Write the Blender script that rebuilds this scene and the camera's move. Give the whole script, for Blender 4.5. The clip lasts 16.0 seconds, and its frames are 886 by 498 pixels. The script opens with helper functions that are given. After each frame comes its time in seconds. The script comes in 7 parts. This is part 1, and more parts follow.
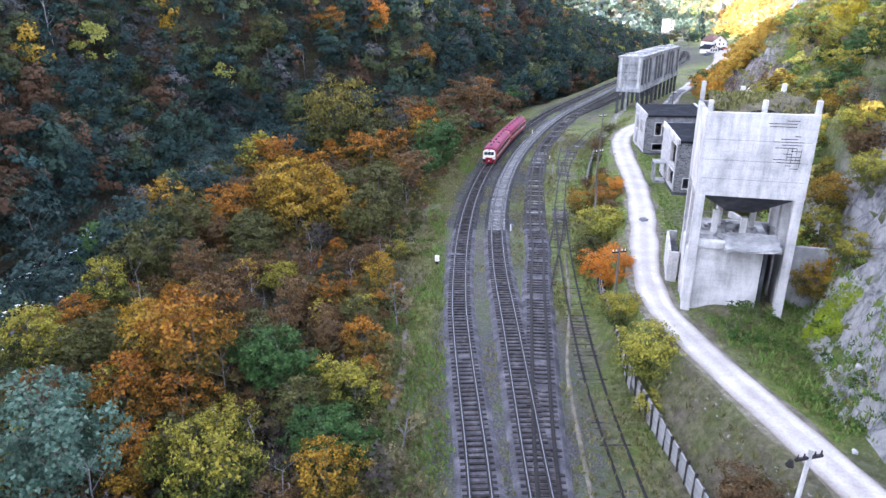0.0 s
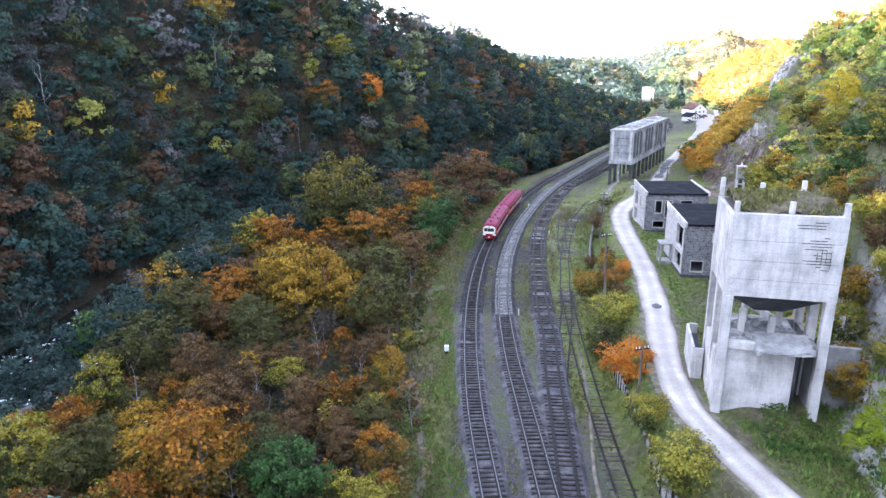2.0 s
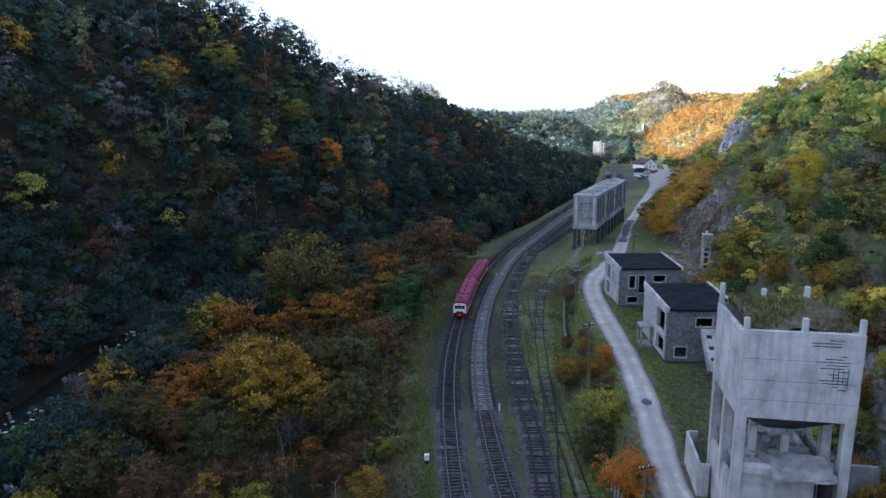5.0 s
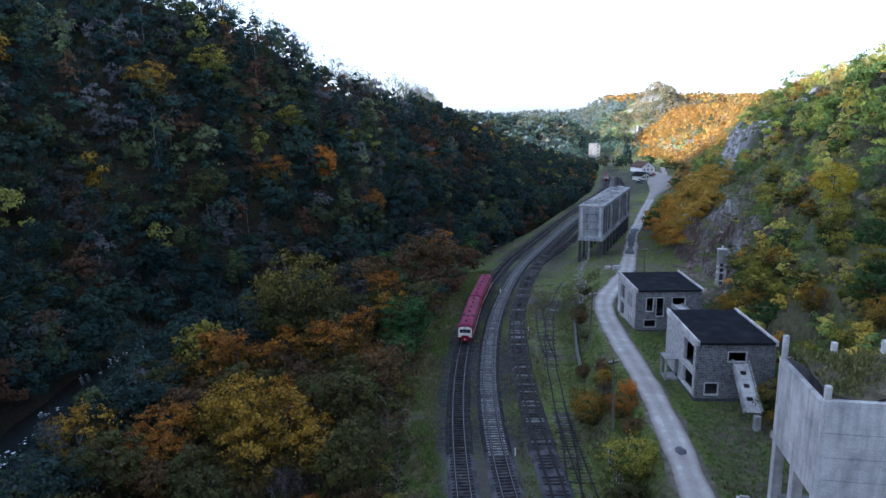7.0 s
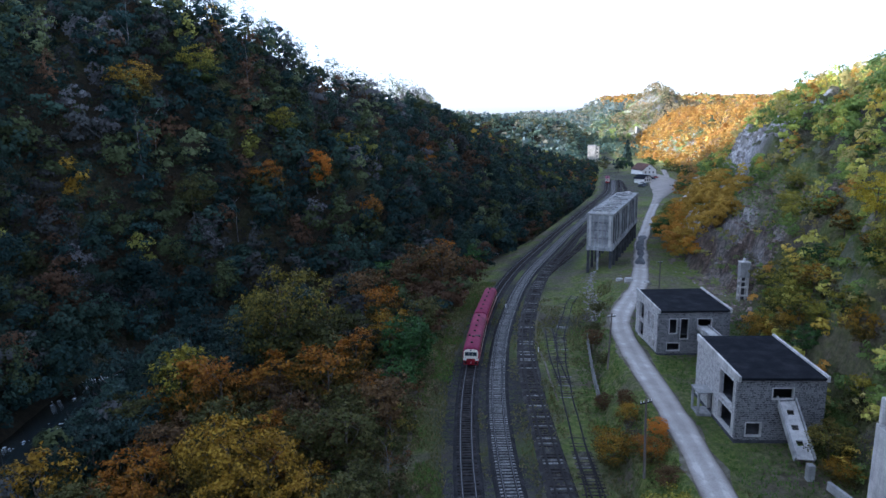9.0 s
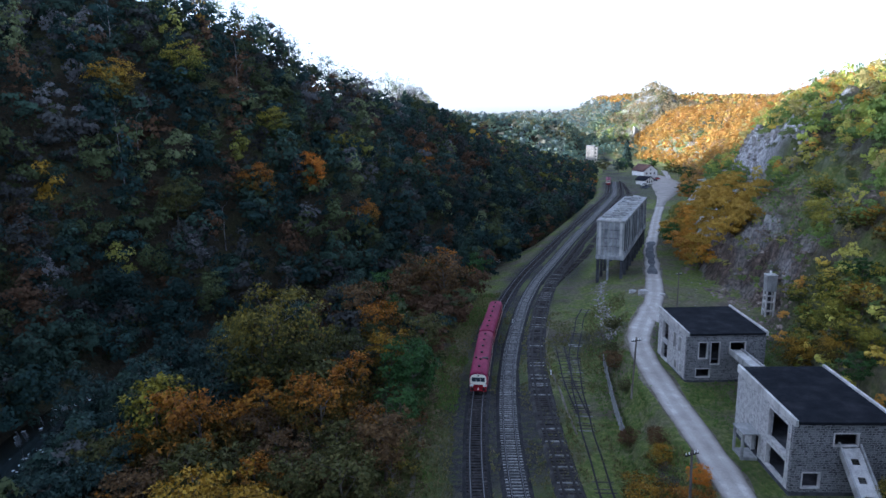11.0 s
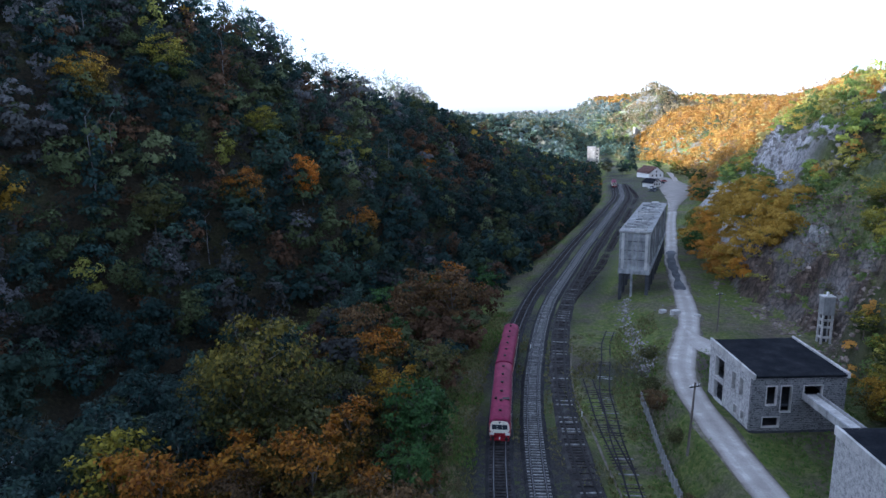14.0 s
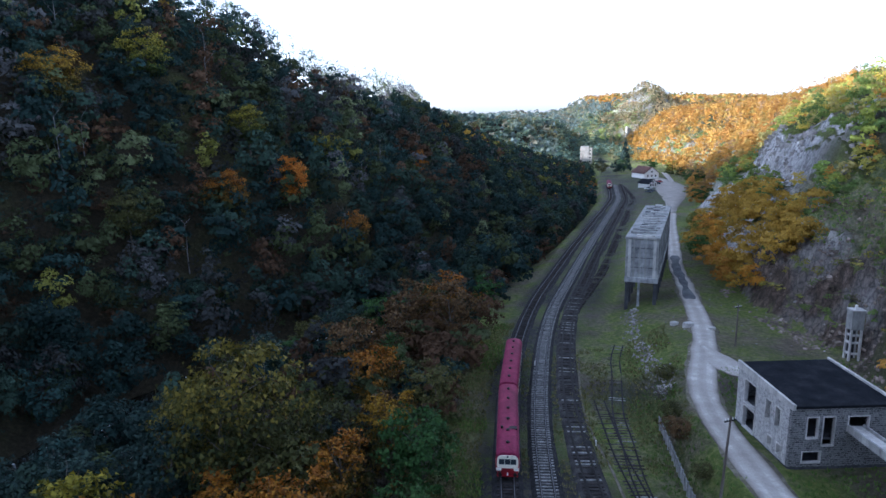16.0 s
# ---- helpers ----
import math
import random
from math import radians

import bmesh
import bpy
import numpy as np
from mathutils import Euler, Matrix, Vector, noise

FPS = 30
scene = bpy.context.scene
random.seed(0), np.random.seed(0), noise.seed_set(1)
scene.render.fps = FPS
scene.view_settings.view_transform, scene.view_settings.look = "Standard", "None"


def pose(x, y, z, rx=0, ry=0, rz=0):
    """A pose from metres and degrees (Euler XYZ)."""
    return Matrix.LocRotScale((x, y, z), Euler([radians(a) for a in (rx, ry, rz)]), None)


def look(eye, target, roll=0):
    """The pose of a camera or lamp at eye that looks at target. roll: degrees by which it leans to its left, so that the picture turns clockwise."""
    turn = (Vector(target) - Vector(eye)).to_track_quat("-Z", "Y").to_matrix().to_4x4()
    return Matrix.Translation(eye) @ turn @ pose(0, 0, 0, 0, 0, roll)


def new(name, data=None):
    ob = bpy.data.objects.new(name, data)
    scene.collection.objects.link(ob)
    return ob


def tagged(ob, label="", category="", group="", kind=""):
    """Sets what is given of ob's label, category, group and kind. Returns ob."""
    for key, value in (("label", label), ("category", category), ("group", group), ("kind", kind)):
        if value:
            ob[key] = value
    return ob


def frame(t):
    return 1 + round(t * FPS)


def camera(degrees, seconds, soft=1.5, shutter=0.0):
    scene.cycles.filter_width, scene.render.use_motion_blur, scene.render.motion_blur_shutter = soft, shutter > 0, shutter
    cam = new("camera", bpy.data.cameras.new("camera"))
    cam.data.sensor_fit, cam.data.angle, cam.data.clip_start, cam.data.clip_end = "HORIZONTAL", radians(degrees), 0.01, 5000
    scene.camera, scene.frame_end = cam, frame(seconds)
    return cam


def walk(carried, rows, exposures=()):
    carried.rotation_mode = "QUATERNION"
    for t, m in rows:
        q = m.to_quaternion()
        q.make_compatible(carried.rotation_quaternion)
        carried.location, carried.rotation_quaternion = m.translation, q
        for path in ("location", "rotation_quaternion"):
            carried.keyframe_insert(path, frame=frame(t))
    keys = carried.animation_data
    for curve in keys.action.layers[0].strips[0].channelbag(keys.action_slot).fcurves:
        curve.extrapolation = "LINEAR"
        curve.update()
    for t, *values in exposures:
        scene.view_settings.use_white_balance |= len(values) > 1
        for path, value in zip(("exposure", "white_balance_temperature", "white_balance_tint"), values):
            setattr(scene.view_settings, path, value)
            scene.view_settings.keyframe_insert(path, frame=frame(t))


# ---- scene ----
cam = camera(69.9, 16.0, soft=1.5)
METRES, EYE, TILT, LEAN, TURN = 76.0, 31.0, -19.5, 0.0, 0.0
PATH = [
    (0, (0.099, 3.466, 31.22), (0.052, 5.331, 30.5), -0.7),
    (0.5, (-0.814, 4.461, 31.822), (-0.86, 6.343, 31.145), -0.7),
    (1, (-1.69, 5.269, 32.533), (-1.721, 7.166, 31.9), -0.6),
    (1.5, (-2.401, 5.901, 33.309), (-2.42, 7.812, 32.721), -0.6),
    (2, (-2.961, 6.481, 34.113), (-2.96, 8.405, 33.569), -0.6),
    (2.5, (-3.468, 7.109, 34.948), (-3.429, 9.045, 34.447), -0.6),
    (3, (-3.875, 7.799, 35.767), (-3.797, 9.744, 35.309), -0.7),
    (3.5, (-4.334, 8.63, 36.507), (-4.226, 10.583, 36.09), -0.7),
    (4, (-4.664, 9.623, 37.14), (-4.54, 11.579, 36.744), -0.7),
    (6.5, (-6.337, 18.846, 40.332), (-6.176, 20.8, 39.935), -1.0),
    (7, (-6.675, 21.021, 40.669), (-6.509, 22.975, 40.273), -1.0),
    (7.5, (-6.872, 23.336, 40.913), (-6.701, 25.289, 40.518), -1.0),
    (8, (-6.979, 25.751, 41.102), (-6.806, 27.704, 40.706), -1.0),
    (8.5, (-7.039, 28.269, 41.234), (-6.863, 30.222, 40.839), -1.1),
    (9, (-7.129, 30.826, 41.33), (-6.95, 32.779, 40.936), -1.0),
    (11.5, (-7.757, 43.71, 41.778), (-7.56, 45.661, 41.382), -1.0),
    (12, (-7.933, 46.302, 41.785), (-7.734, 48.253, 41.39), -1.0),
    (12.5, (-8.081, 48.874, 41.769), (-7.88, 50.824, 41.374), -1.0),
    (13, (-8.221, 51.512, 41.731), (-8.018, 53.462, 41.336), -1.1),
    (13.5, (-8.335, 54.158, 41.69), (-8.129, 56.107, 41.296), -1.0),
    (14, (-8.452, 56.844, 41.674), (-8.244, 58.794, 41.28), -1.0),
    (14.5, (-8.551, 59.361, 41.666), (-8.341, 61.31, 41.272), -1.1),
    (15, (-8.65, 61.613, 41.684), (-8.43, 63.561, 41.29), -1.1),
    (15.5, (-8.703, 63.659, 41.691), (-8.471, 65.606, 41.296), -1.1),
    (16, (-8.689, 65.704, 41.723), (-8.451, 67.65, 41.327), -1.0),
]
EXPOSURES = [(0.0, 3.14, 5600, 22), (1.5, 3.08, 5540, 21), (2.5, 2.8, 5450, 19), (3.5, 2.16, 5280, 16), (4.2, 1.64, 5150, 15), (6.3, 1.3, 4900, 15), (16.0, 1.27, 4900, 15)]
walk(cam, [(t, look(eye, target, roll)) for t, eye, target, roll in PATH], EXPOSURES)

# ---- sky and sun ----
SUN_TO = Vector((-0.975, 0.06, 0.182)).normalized()
world = bpy.data.worlds.new("sky")
scene.world = world
world.use_nodes = True
wn = world.node_tree
sky = wn.nodes.new("ShaderNodeTexSky")
sky.sky_type = "NISHITA"
sky.sun_disc = False
sky.sun_elevation = math.asin(SUN_TO.z)
sky.sun_rotation = math.atan2(SUN_TO.x, SUN_TO.y)
sky.air_density, sky.dust_density, sky.ozone_density = 1.0, 1.4, 1.0
wn.nodes["Background"].inputs["Strength"].default_value = 0.15
hazy = wn.nodes.new("ShaderNodeHueSaturation")
hazy.inputs["Saturation"].default_value, hazy.inputs["Value"].default_value = 0.3, 1.5
wn.links.new(sky.outputs["Color"], hazy.inputs["Color"])
wn.links.new(hazy.outputs["Color"], wn.nodes["Background"].inputs["Color"])
sun = new("sun", bpy.data.lights.new("sun", "SUN"))
sun.data.energy, sun.data.angle, sun.data.color = 5.0, radians(0.6), (1.0, 0.86, 0.66)
sun.matrix_world = look(SUN_TO * 300, (0, 0, 0))

# ---- materials ----
def node_mat(name, rough=0.85, metal=0.0):
    m = bpy.data.materials.new(name)
    m.use_nodes = True
    b = m.node_tree.nodes["Principled BSDF"]
    b.inputs["Roughness"].default_value, b.inputs["Metallic"].default_value = rough, metal
    b.inputs["Specular IOR Level"].default_value = 0.3
    return m, m.node_tree, b


def noise_tex(nt, scale, detail=6.0, rough=0.6, space="Object", stretch=(1, 1, 1)):
    co = nt.nodes.new("ShaderNodeTexCoord")
    mp = nt.nodes.new("ShaderNodeMapping")
    mp.inputs["Scale"].default_value = stretch
    n = nt.nodes.new("ShaderNodeTexNoise")
    n.inputs["Scale"].default_value, n.inputs["Detail"].default_value, n.inputs["Roughness"].default_value = scale, detail, rough
    if space == "World":
        geo = nt.nodes.new("ShaderNodeNewGeometry")
        nt.links.new(geo.outputs["Position"], mp.inputs["Vector"])
    else:
        nt.links.new(co.outputs["Object"], mp.inputs["Vector"])
    nt.links.new(mp.outputs["Vector"], n.inputs["Vector"])
    return n


def ramp(nt, fac, stops):
    r = nt.nodes.new("ShaderNodeValToRGB")
    el = r.color_ramp.elements
    while len(el) < len(stops):
        el.new(0.5)
    for e, (p, c) in zip(el, stops):
        e.position, e.color = p, (*c, 1)
    nt.links.new(fac, r.inputs["Fac"])
    return r


def mixc(nt, fac, a, b, mode="MIX"):
    n = nt.nodes.new("ShaderNodeMix")
    n.data_type, n.blend_type = "RGBA", mode
    if hasattr(fac, "is_linked"):
        nt.links.new(fac, n.inputs["Factor"])
    else:
        n.inputs["Factor"].default_value = fac
    for s, k in ((a, "A"), (b, "B")):
        sock = [i for i in n.inputs if i.name == k and i.type == "RGBA"][0]
        if hasattr(s, "is_linked"):
            nt.links.new(s, sock)
        else:
            sock.default_value = (*s, 1)
    return [o for o in n.outputs if o.type == "RGBA"][0]


def bump(nt, b, height, strength=0.5, dist=0.1):
    n = nt.nodes.new("ShaderNodeBump")
    n.inputs["Strength"].default_value, n.inputs["Distance"].default_value = strength, dist
    nt.links.new(height, n.inputs["Height"])
    nt.links.new(n.outputs["Normal"], b.inputs["Normal"])


def rough_surface(name, dark, mid, light, scale=1.0, fine=12.0, rough=0.9, metal=0.0, relief=0.4, space="Object", stretch=(1, 1, 1), per_piece=0.0):
    """Two scales of variation: broad stains and fine grain, with relief."""
    m, nt, b = node_mat(name, rough, metal)
    big = noise_tex(nt, scale, 5, 0.6, space, stretch)
    small = noise_tex(nt, scale * fine, 4, 0.65, space)
    base = ramp(nt, big.outputs["Fac"], [(0.3, dark), (0.5, mid), (0.72, light)])
    col = mixc(nt, 0.55, base.outputs["Color"], ramp(nt, small.outputs["Fac"], [(0.3, (0.25, 0.25, 0.25)), (0.7, (0.8, 0.8, 0.8))]).outputs["Color"], "OVERLAY")
    if per_piece:
        info = nt.nodes.new("ShaderNodeObjectInfo")
        rr = ramp(nt, info.outputs["Random"], [(0.0, (0.5 - per_piece,) * 3), (1.0, (0.5 + per_piece,) * 3)])
        col = mixc(nt, 0.9, col, rr.outputs["Color"], "OVERLAY")
    nt.links.new(col, b.inputs["Base Color"])
    bump(nt, b, small.outputs["Fac"], relief, 0.08)
    return m


def leaf_mat(name, stops, under=None, shine=0.15):
    """Leaves that differ one by one and from tree to tree, and let light through."""
    m, nt, b = node_mat(name, 0.6)
    geo = nt.nodes.new("ShaderNodeNewGeometry")
    info = nt.nodes.new("ShaderNodeObjectInfo")
    add = nt.nodes.new("ShaderNodeMath")
    add.operation = "MULTIPLY_ADD"
    add.inputs[1].default_value = 0.72
    half = nt.nodes.new("ShaderNodeMath")
    half.operation = "MULTIPLY"
    half.inputs[1].default_value = 0.28
    nt.links.new(info.outputs["Random"], half.inputs[0])
    nt.links.new(geo.outputs["Random Per Island"], add.inputs[0])
    nt.links.new(half.outputs[0], add.inputs[2])
    dim = 0.62
    col = ramp(nt, add.outputs[0], [(p, tuple(dim * k for k in c)) for p, c in stops]).outputs["Color"]
    if under is not None:
        # leaves turn from the top of the crown; the lower ones are still green
        co = nt.nodes.new("ShaderNodeTexCoord")
        sep = nt.nodes.new("ShaderNodeSeparateXYZ")
        nt.links.new(co.outputs["Object"], sep.inputs[0])
        wob = nt.nodes.new("ShaderNodeMath")
        wob.operation = "MULTIPLY_ADD"
        wob.inputs[1].default_value = 0.9
        nt.links.new(geo.outputs["Random Per Island"], wob.inputs[0])
        nt.links.new(sep.outputs["Z"], wob.inputs[2])
        scale = nt.nodes.new("ShaderNodeMapRange")
        scale.inputs["From Min"].default_value, scale.inputs["From Max"].default_value = 1.0, 2.1
        nt.links.new(wob.outputs[0], scale.inputs["Value"])
        low = ramp(nt, add.outputs[0], [(p, tuple(dim * k for k in c)) for p, c in under])
        col = mixc(nt, scale.outputs["Result"], low.outputs["Color"], col)
    nt.links.new(col, b.inputs["Base Color"])
    b.inputs["Specular IOR Level"].default_value = shine
    tr = nt.nodes.new("ShaderNodeBsdfTranslucent")
    nt.links.new(col, tr.inputs["Color"])
    mx = nt.nodes.new("ShaderNodeMixShader")
    mx.inputs["Fac"].default_value = 0.18
    nt.links.new(b.outputs["BSDF"], mx.inputs[1])
    nt.links.new(tr.outputs["BSDF"], mx.inputs[2])
    nt.links.new(mx.outputs["Shader"], nt.nodes["Material Output"].inputs["Surface"])
    return m


def woods_mat(name):
    """Leaves of the far woods: each tree's colour, any haze paling included, is held in the mesh."""
    m, nt, b = node_mat(name, 0.7)
    at = nt.nodes.new("ShaderNodeAttribute")
    at.attribute_name = "tree_colour"
    geo = nt.nodes.new("ShaderNodeNewGeometry")
    v = ramp(nt, geo.outputs["Random Per Island"], [(0.0, (0.41, 0.41, 0.41)), (1.0, (0.59, 0.59, 0.575))])
    col = mixc(nt, 1.0, at.outputs["Color"], v.outputs["Color"], "OVERLAY")
    nt.links.new(col, b.inputs["Base Color"])
    b.inputs["Specular IOR Level"].default_value = 0.1
    tr = nt.nodes.new("ShaderNodeBsdfTranslucent")
    nt.links.new(col, tr.inputs["Color"])
    mx = nt.nodes.new("ShaderNodeMixShader")
    mx.inputs["Fac"].default_value = 0.28
    nt.links.new(b.outputs["BSDF"], mx.inputs[1])
    nt.links.new(tr.outputs["BSDF"], mx.inputs[2])
    nt.links.new(mx.outputs["Shader"], nt.nodes["Material Output"].inputs["Surface"])
    return m


def plain(name, col, rough=0.5, metal=0.0, vary=0.12):
    m, nt, b = node_mat(name, rough, metal)
    n = noise_tex(nt, 3.0, 5)
    lo, hi = tuple(c * (1 - vary) for c in col), tuple(min(1, c * (1 + vary)) for c in col)
    nt.links.new(ramp(nt, n.outputs["Fac"], [(0.3, lo), (0.7, hi)]).outputs["Color"], b.inputs["Base Color"])
    return m


def ground_mat():
    """Grass, bare soil and leaf litter by patches; rock where the slope is steep."""
    m, nt, b = node_mat("ground_cover", 0.95)
    geo = nt.nodes.new("ShaderNodeNewGeometry")
    sep = nt.nodes.new("ShaderNodeSeparateXYZ")
    nt.links.new(geo.outputs["Normal"], sep.inputs[0])
    patch = noise_tex(nt, 0.09, 6, 0.65, "World")
    tuft = noise_tex(nt, 1.3, 6, 0.75, "World")
    fine = noise_tex(nt, 6.0, 4, 0.7, "World")
    grass = ramp(nt, tuft.outputs["Fac"], [(0.28, (0.06, 0.095, 0.018)), (0.5, (0.155, 0.205, 0.042)), (0.72, (0.33, 0.325, 0.11))])
    soil = ramp(nt, tuft.outputs["Fac"], [(0.28, (0.08, 0.065, 0.043)), (0.5, (0.18, 0.152, 0.108)), (0.72, (0.31, 0.275, 0.21))])
    pf = ramp(nt, patch.outputs["Fac"], [(0.45, (0, 0, 0)), (0.64, (1, 1, 1))])
    veg = mixc(nt, pf.outputs["Color"], grass.outputs["Color"], soil.outputs["Color"])
    litter = nt.nodes.new("ShaderNodeAttribute")
    litter.attribute_name = "litter"
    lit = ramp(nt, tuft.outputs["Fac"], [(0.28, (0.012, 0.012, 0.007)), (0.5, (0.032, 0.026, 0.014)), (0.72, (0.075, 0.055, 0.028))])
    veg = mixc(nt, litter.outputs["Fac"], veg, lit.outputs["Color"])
    crack = noise_tex(nt, 0.7, 9, 0.78, "World", (1, 1, 0.6))
    grey = ramp(nt, crack.outputs["Fac"], [(0.3, (0.1, 0.1, 0.108)), (0.42, (0.38, 0.375, 0.385)), (0.56, (0.66, 0.648, 0.645)), (0.75, (0.5, 0.475, 0.45))])
    brown = ramp(nt, crack.outputs["Fac"], [(0.3, (0.045, 0.036, 0.034)), (0.44, (0.085, 0.065, 0.05)), (0.58, (0.19, 0.138, 0.108)), (0.75, (0.33, 0.245, 0.2))])
    hue = noise_tex(nt, 0.035, 3, 0.5, "World")
    red = nt.nodes.new("ShaderNodeAttribute")
    red.attribute_name = "red_rock"
    tint = nt.nodes.new("ShaderNodeMath")
    tint.operation = "MULTIPLY"
    nt.links.new(ramp(nt, hue.outputs["Fac"], [(0.38, (0, 0, 0)), (0.56, (1, 1, 1))]).outputs["Color"], tint.inputs[0])
    nt.links.new(red.outputs["Fac"], tint.inputs[1])
    rock = mixc(nt, tint.outputs[0], grey.outputs["Color"], brown.outputs["Color"])
    geo2 = nt.nodes.new("ShaderNodeNewGeometry")
    joint = nt.nodes.new("ShaderNodeTexVoronoi")
    joint.feature = "DISTANCE_TO_EDGE"
    joint.inputs["Scale"].default_value = 0.62
    warp = nt.nodes.new("ShaderNodeVectorMath")
    warp.operation = "MULTIPLY_ADD"
    warp.inputs[1].default_value = (1.5, 1.5, 1.5)
    nt.links.new(crack.outputs["Color"], warp.inputs[0])
    nt.links.new(geo2.outputs["Position"], warp.inputs[2])
    nt.links.new(warp.outputs["Vector"], joint.inputs["Vector"])
    rock = mixc(nt, 0.6, rock, ramp(nt, joint.outputs["Distance"], [(0.0, (0.08, 0.08, 0.085)), (0.1, (0.44, 0.44, 0.445)), (0.5, (0.56, 0.56, 0.555))]).outputs["Color"], "OVERLAY")
    steep = nt.nodes.new("ShaderNodeMath")
    steep.operation = "MULTIPLY_ADD"
    steep.inputs[1].default_value = 0.55
    nt.links.new(patch.outputs["Fac"], steep.inputs[0])
    inv = nt.nodes.new("ShaderNodeMath")
    inv.operation = "SUBTRACT"
    inv.inputs[0].default_value = 0.72
    nt.links.new(sep.outputs["Z"], inv.inputs[1])
    nt.links.new(inv.outputs[0], steep.inputs[2])
    rk = nt.nodes.new("ShaderNodeAttribute")
    rk.attribute_name = "rock"
    mul = nt.nodes.new("ShaderNodeMath")
    mul.operation = "MULTIPLY"
    nt.links.new(ramp(nt, steep.outputs[0], [(0.2, (0, 0, 0)), (0.32, (1, 1, 1))]).outputs["Color"], mul.inputs[0])
    nt.links.new(rk.outputs["Fac"], mul.inputs[1])
    col = mixc(nt, mul.outputs[0], veg, rock)
    gv = nt.nodes.new("ShaderNodeAttribute")
    gv.attribute_name = "gravel"
    grit = ramp(nt, fine.outputs["Fac"], [(0.3, (0.017, 0.0165, 0.018)), (0.5, (0.043, 0.041, 0.044)), (0.7, (0.12, 0.114, 0.116))])
    wear = nt.nodes.new("ShaderNodeMath")
    wear.operation = "MULTIPLY"
    nt.links.new(gv.outputs["Fac"], wear.inputs[0])
    nt.links.new(ramp(nt, tuft.outputs["Fac"], [(0.36, (0.1, 0.1, 0.1)), (0.5, (1, 1, 1))]).outputs["Color"], wear.inputs[1])
    # gravel is paler near the start: brighter exposure there put into the colour
    fresh = nt.nodes.new("ShaderNodeAttribute")
    fresh.attribute_name = "pale_near_gravel"
    pale = ramp(nt, fine.outputs["Fac"], [(0.3, (0.04, 0.038, 0.042)), (0.5, (0.105, 0.1, 0.108)), (0.7, (0.24, 0.23, 0.235))])
    col = mixc(nt, wear.outputs[0], col, mixc(nt, fresh.outputs["Fac"], grit.outputs["Color"], pale.outputs["Color"]))
    nt.links.new(col, b.inputs["Base Color"])
    mh = nt.nodes.new("ShaderNodeMath")
    mh.operation = "MULTIPLY_ADD"
    mh.inputs[1].default_value = 2.0
    nt.links.new(crack.outputs["Fac"], mh.inputs[0])
    nt.links.new(tuft.outputs["Fac"], mh.inputs[2])
    bump(nt, b, mh.outputs[0], 1.0, 0.8)
    return m


def masonry_mat(name, plaster=0.0):
    """Rough courses of grey basalt blocks in pale mortar; plaster keeps to patches where it has not fallen."""
    m, nt, b = node_mat(name, 0.92)
    co = nt.nodes.new("ShaderNodeTexCoord")
    sep = nt.nodes.new("ShaderNodeSeparateXYZ")
    nt.links.new(co.outputs["Object"], sep.inputs[0])
    along = nt.nodes.new("ShaderNodeMath")
    nt.links.new(sep.outputs["X"], along.inputs[0])
    nt.links.new(sep.outputs["Y"], along.inputs[1])
    flat = nt.nodes.new("ShaderNodeCombineXYZ")
    nt.links.new(along.outputs[0], flat.inputs["X"])
    nt.links.new(sep.outputs["Z"], flat.inputs["Y"])
    wob = noise_tex(nt, 1.7, 3, 0.6)
    warp = nt.nodes.new("ShaderNodeVectorMath")
    warp.operation = "MULTIPLY_ADD"
    warp.inputs[1].default_value = (0.5, 0.34, 0.0)
    nt.links.new(wob.outputs["Color"], warp.inputs[0])
    nt.links.new(flat.outputs[0], warp.inputs[2])
    br = nt.nodes.new("ShaderNodeTexBrick")
    for k, val in (("Scale", 1.0), ("Mortar Size", 0.035), ("Mortar Smooth", 0.3), ("Bias", -0.1), ("Brick Width", 0.46), ("Row Height", 0.24)):
        br.inputs[k].default_value = val
    br.offset, br.squash, br.squash_frequency = 0.45, 0.7, 3
    br.inputs["Color1"].default_value, br.inputs["Color2"].default_value, br.inputs["Mortar"].default_value = (0.06, 0.061, 0.07, 1), (0.2, 0.2, 0.208, 1), (0.24, 0.238, 0.236, 1)
    nt.links.new(warp.outputs["Vector"], br.inputs["Vector"])
    n = noise_tex(nt, 0.45, 6, 0.65)
    f = noise_tex(nt, 7, 5, 0.65)
    col = mixc(nt, 0.5, br.outputs["Color"], ramp(nt, n.outputs["Fac"], [(0.3, (0.28, 0.28, 0.28)), (0.7, (0.72, 0.71, 0.69))]).outputs["Color"], "OVERLAY")
    col = mixc(nt, 0.5, col, ramp(nt, f.outputs["Fac"], [(0.3, (0.2, 0.2, 0.2)), (0.7, (0.82, 0.82, 0.82))]).outputs["Color"], "OVERLAY")
    if plaster:
        p = noise_tex(nt, 1.9, 8, 0.78)
        pale = ramp(nt, f.outputs["Fac"], [(0.3, (0.34, 0.33, 0.32)), (0.5, (0.5, 0.49, 0.475)), (0.7, (0.64, 0.63, 0.61))])
        col = mixc(nt, ramp(nt, p.outputs["Fac"], [(plaster - 0.1, (0.1, 0.1, 0.1)), (plaster + 0.1, (0.95, 0.95, 0.95))]).outputs["Color"], col, pale.outputs["Color"])
    nt.links.new(col, b.inputs["Base Color"])
    bump(nt, b, br.outputs["Fac"], -0.6, 0.1)
    return m


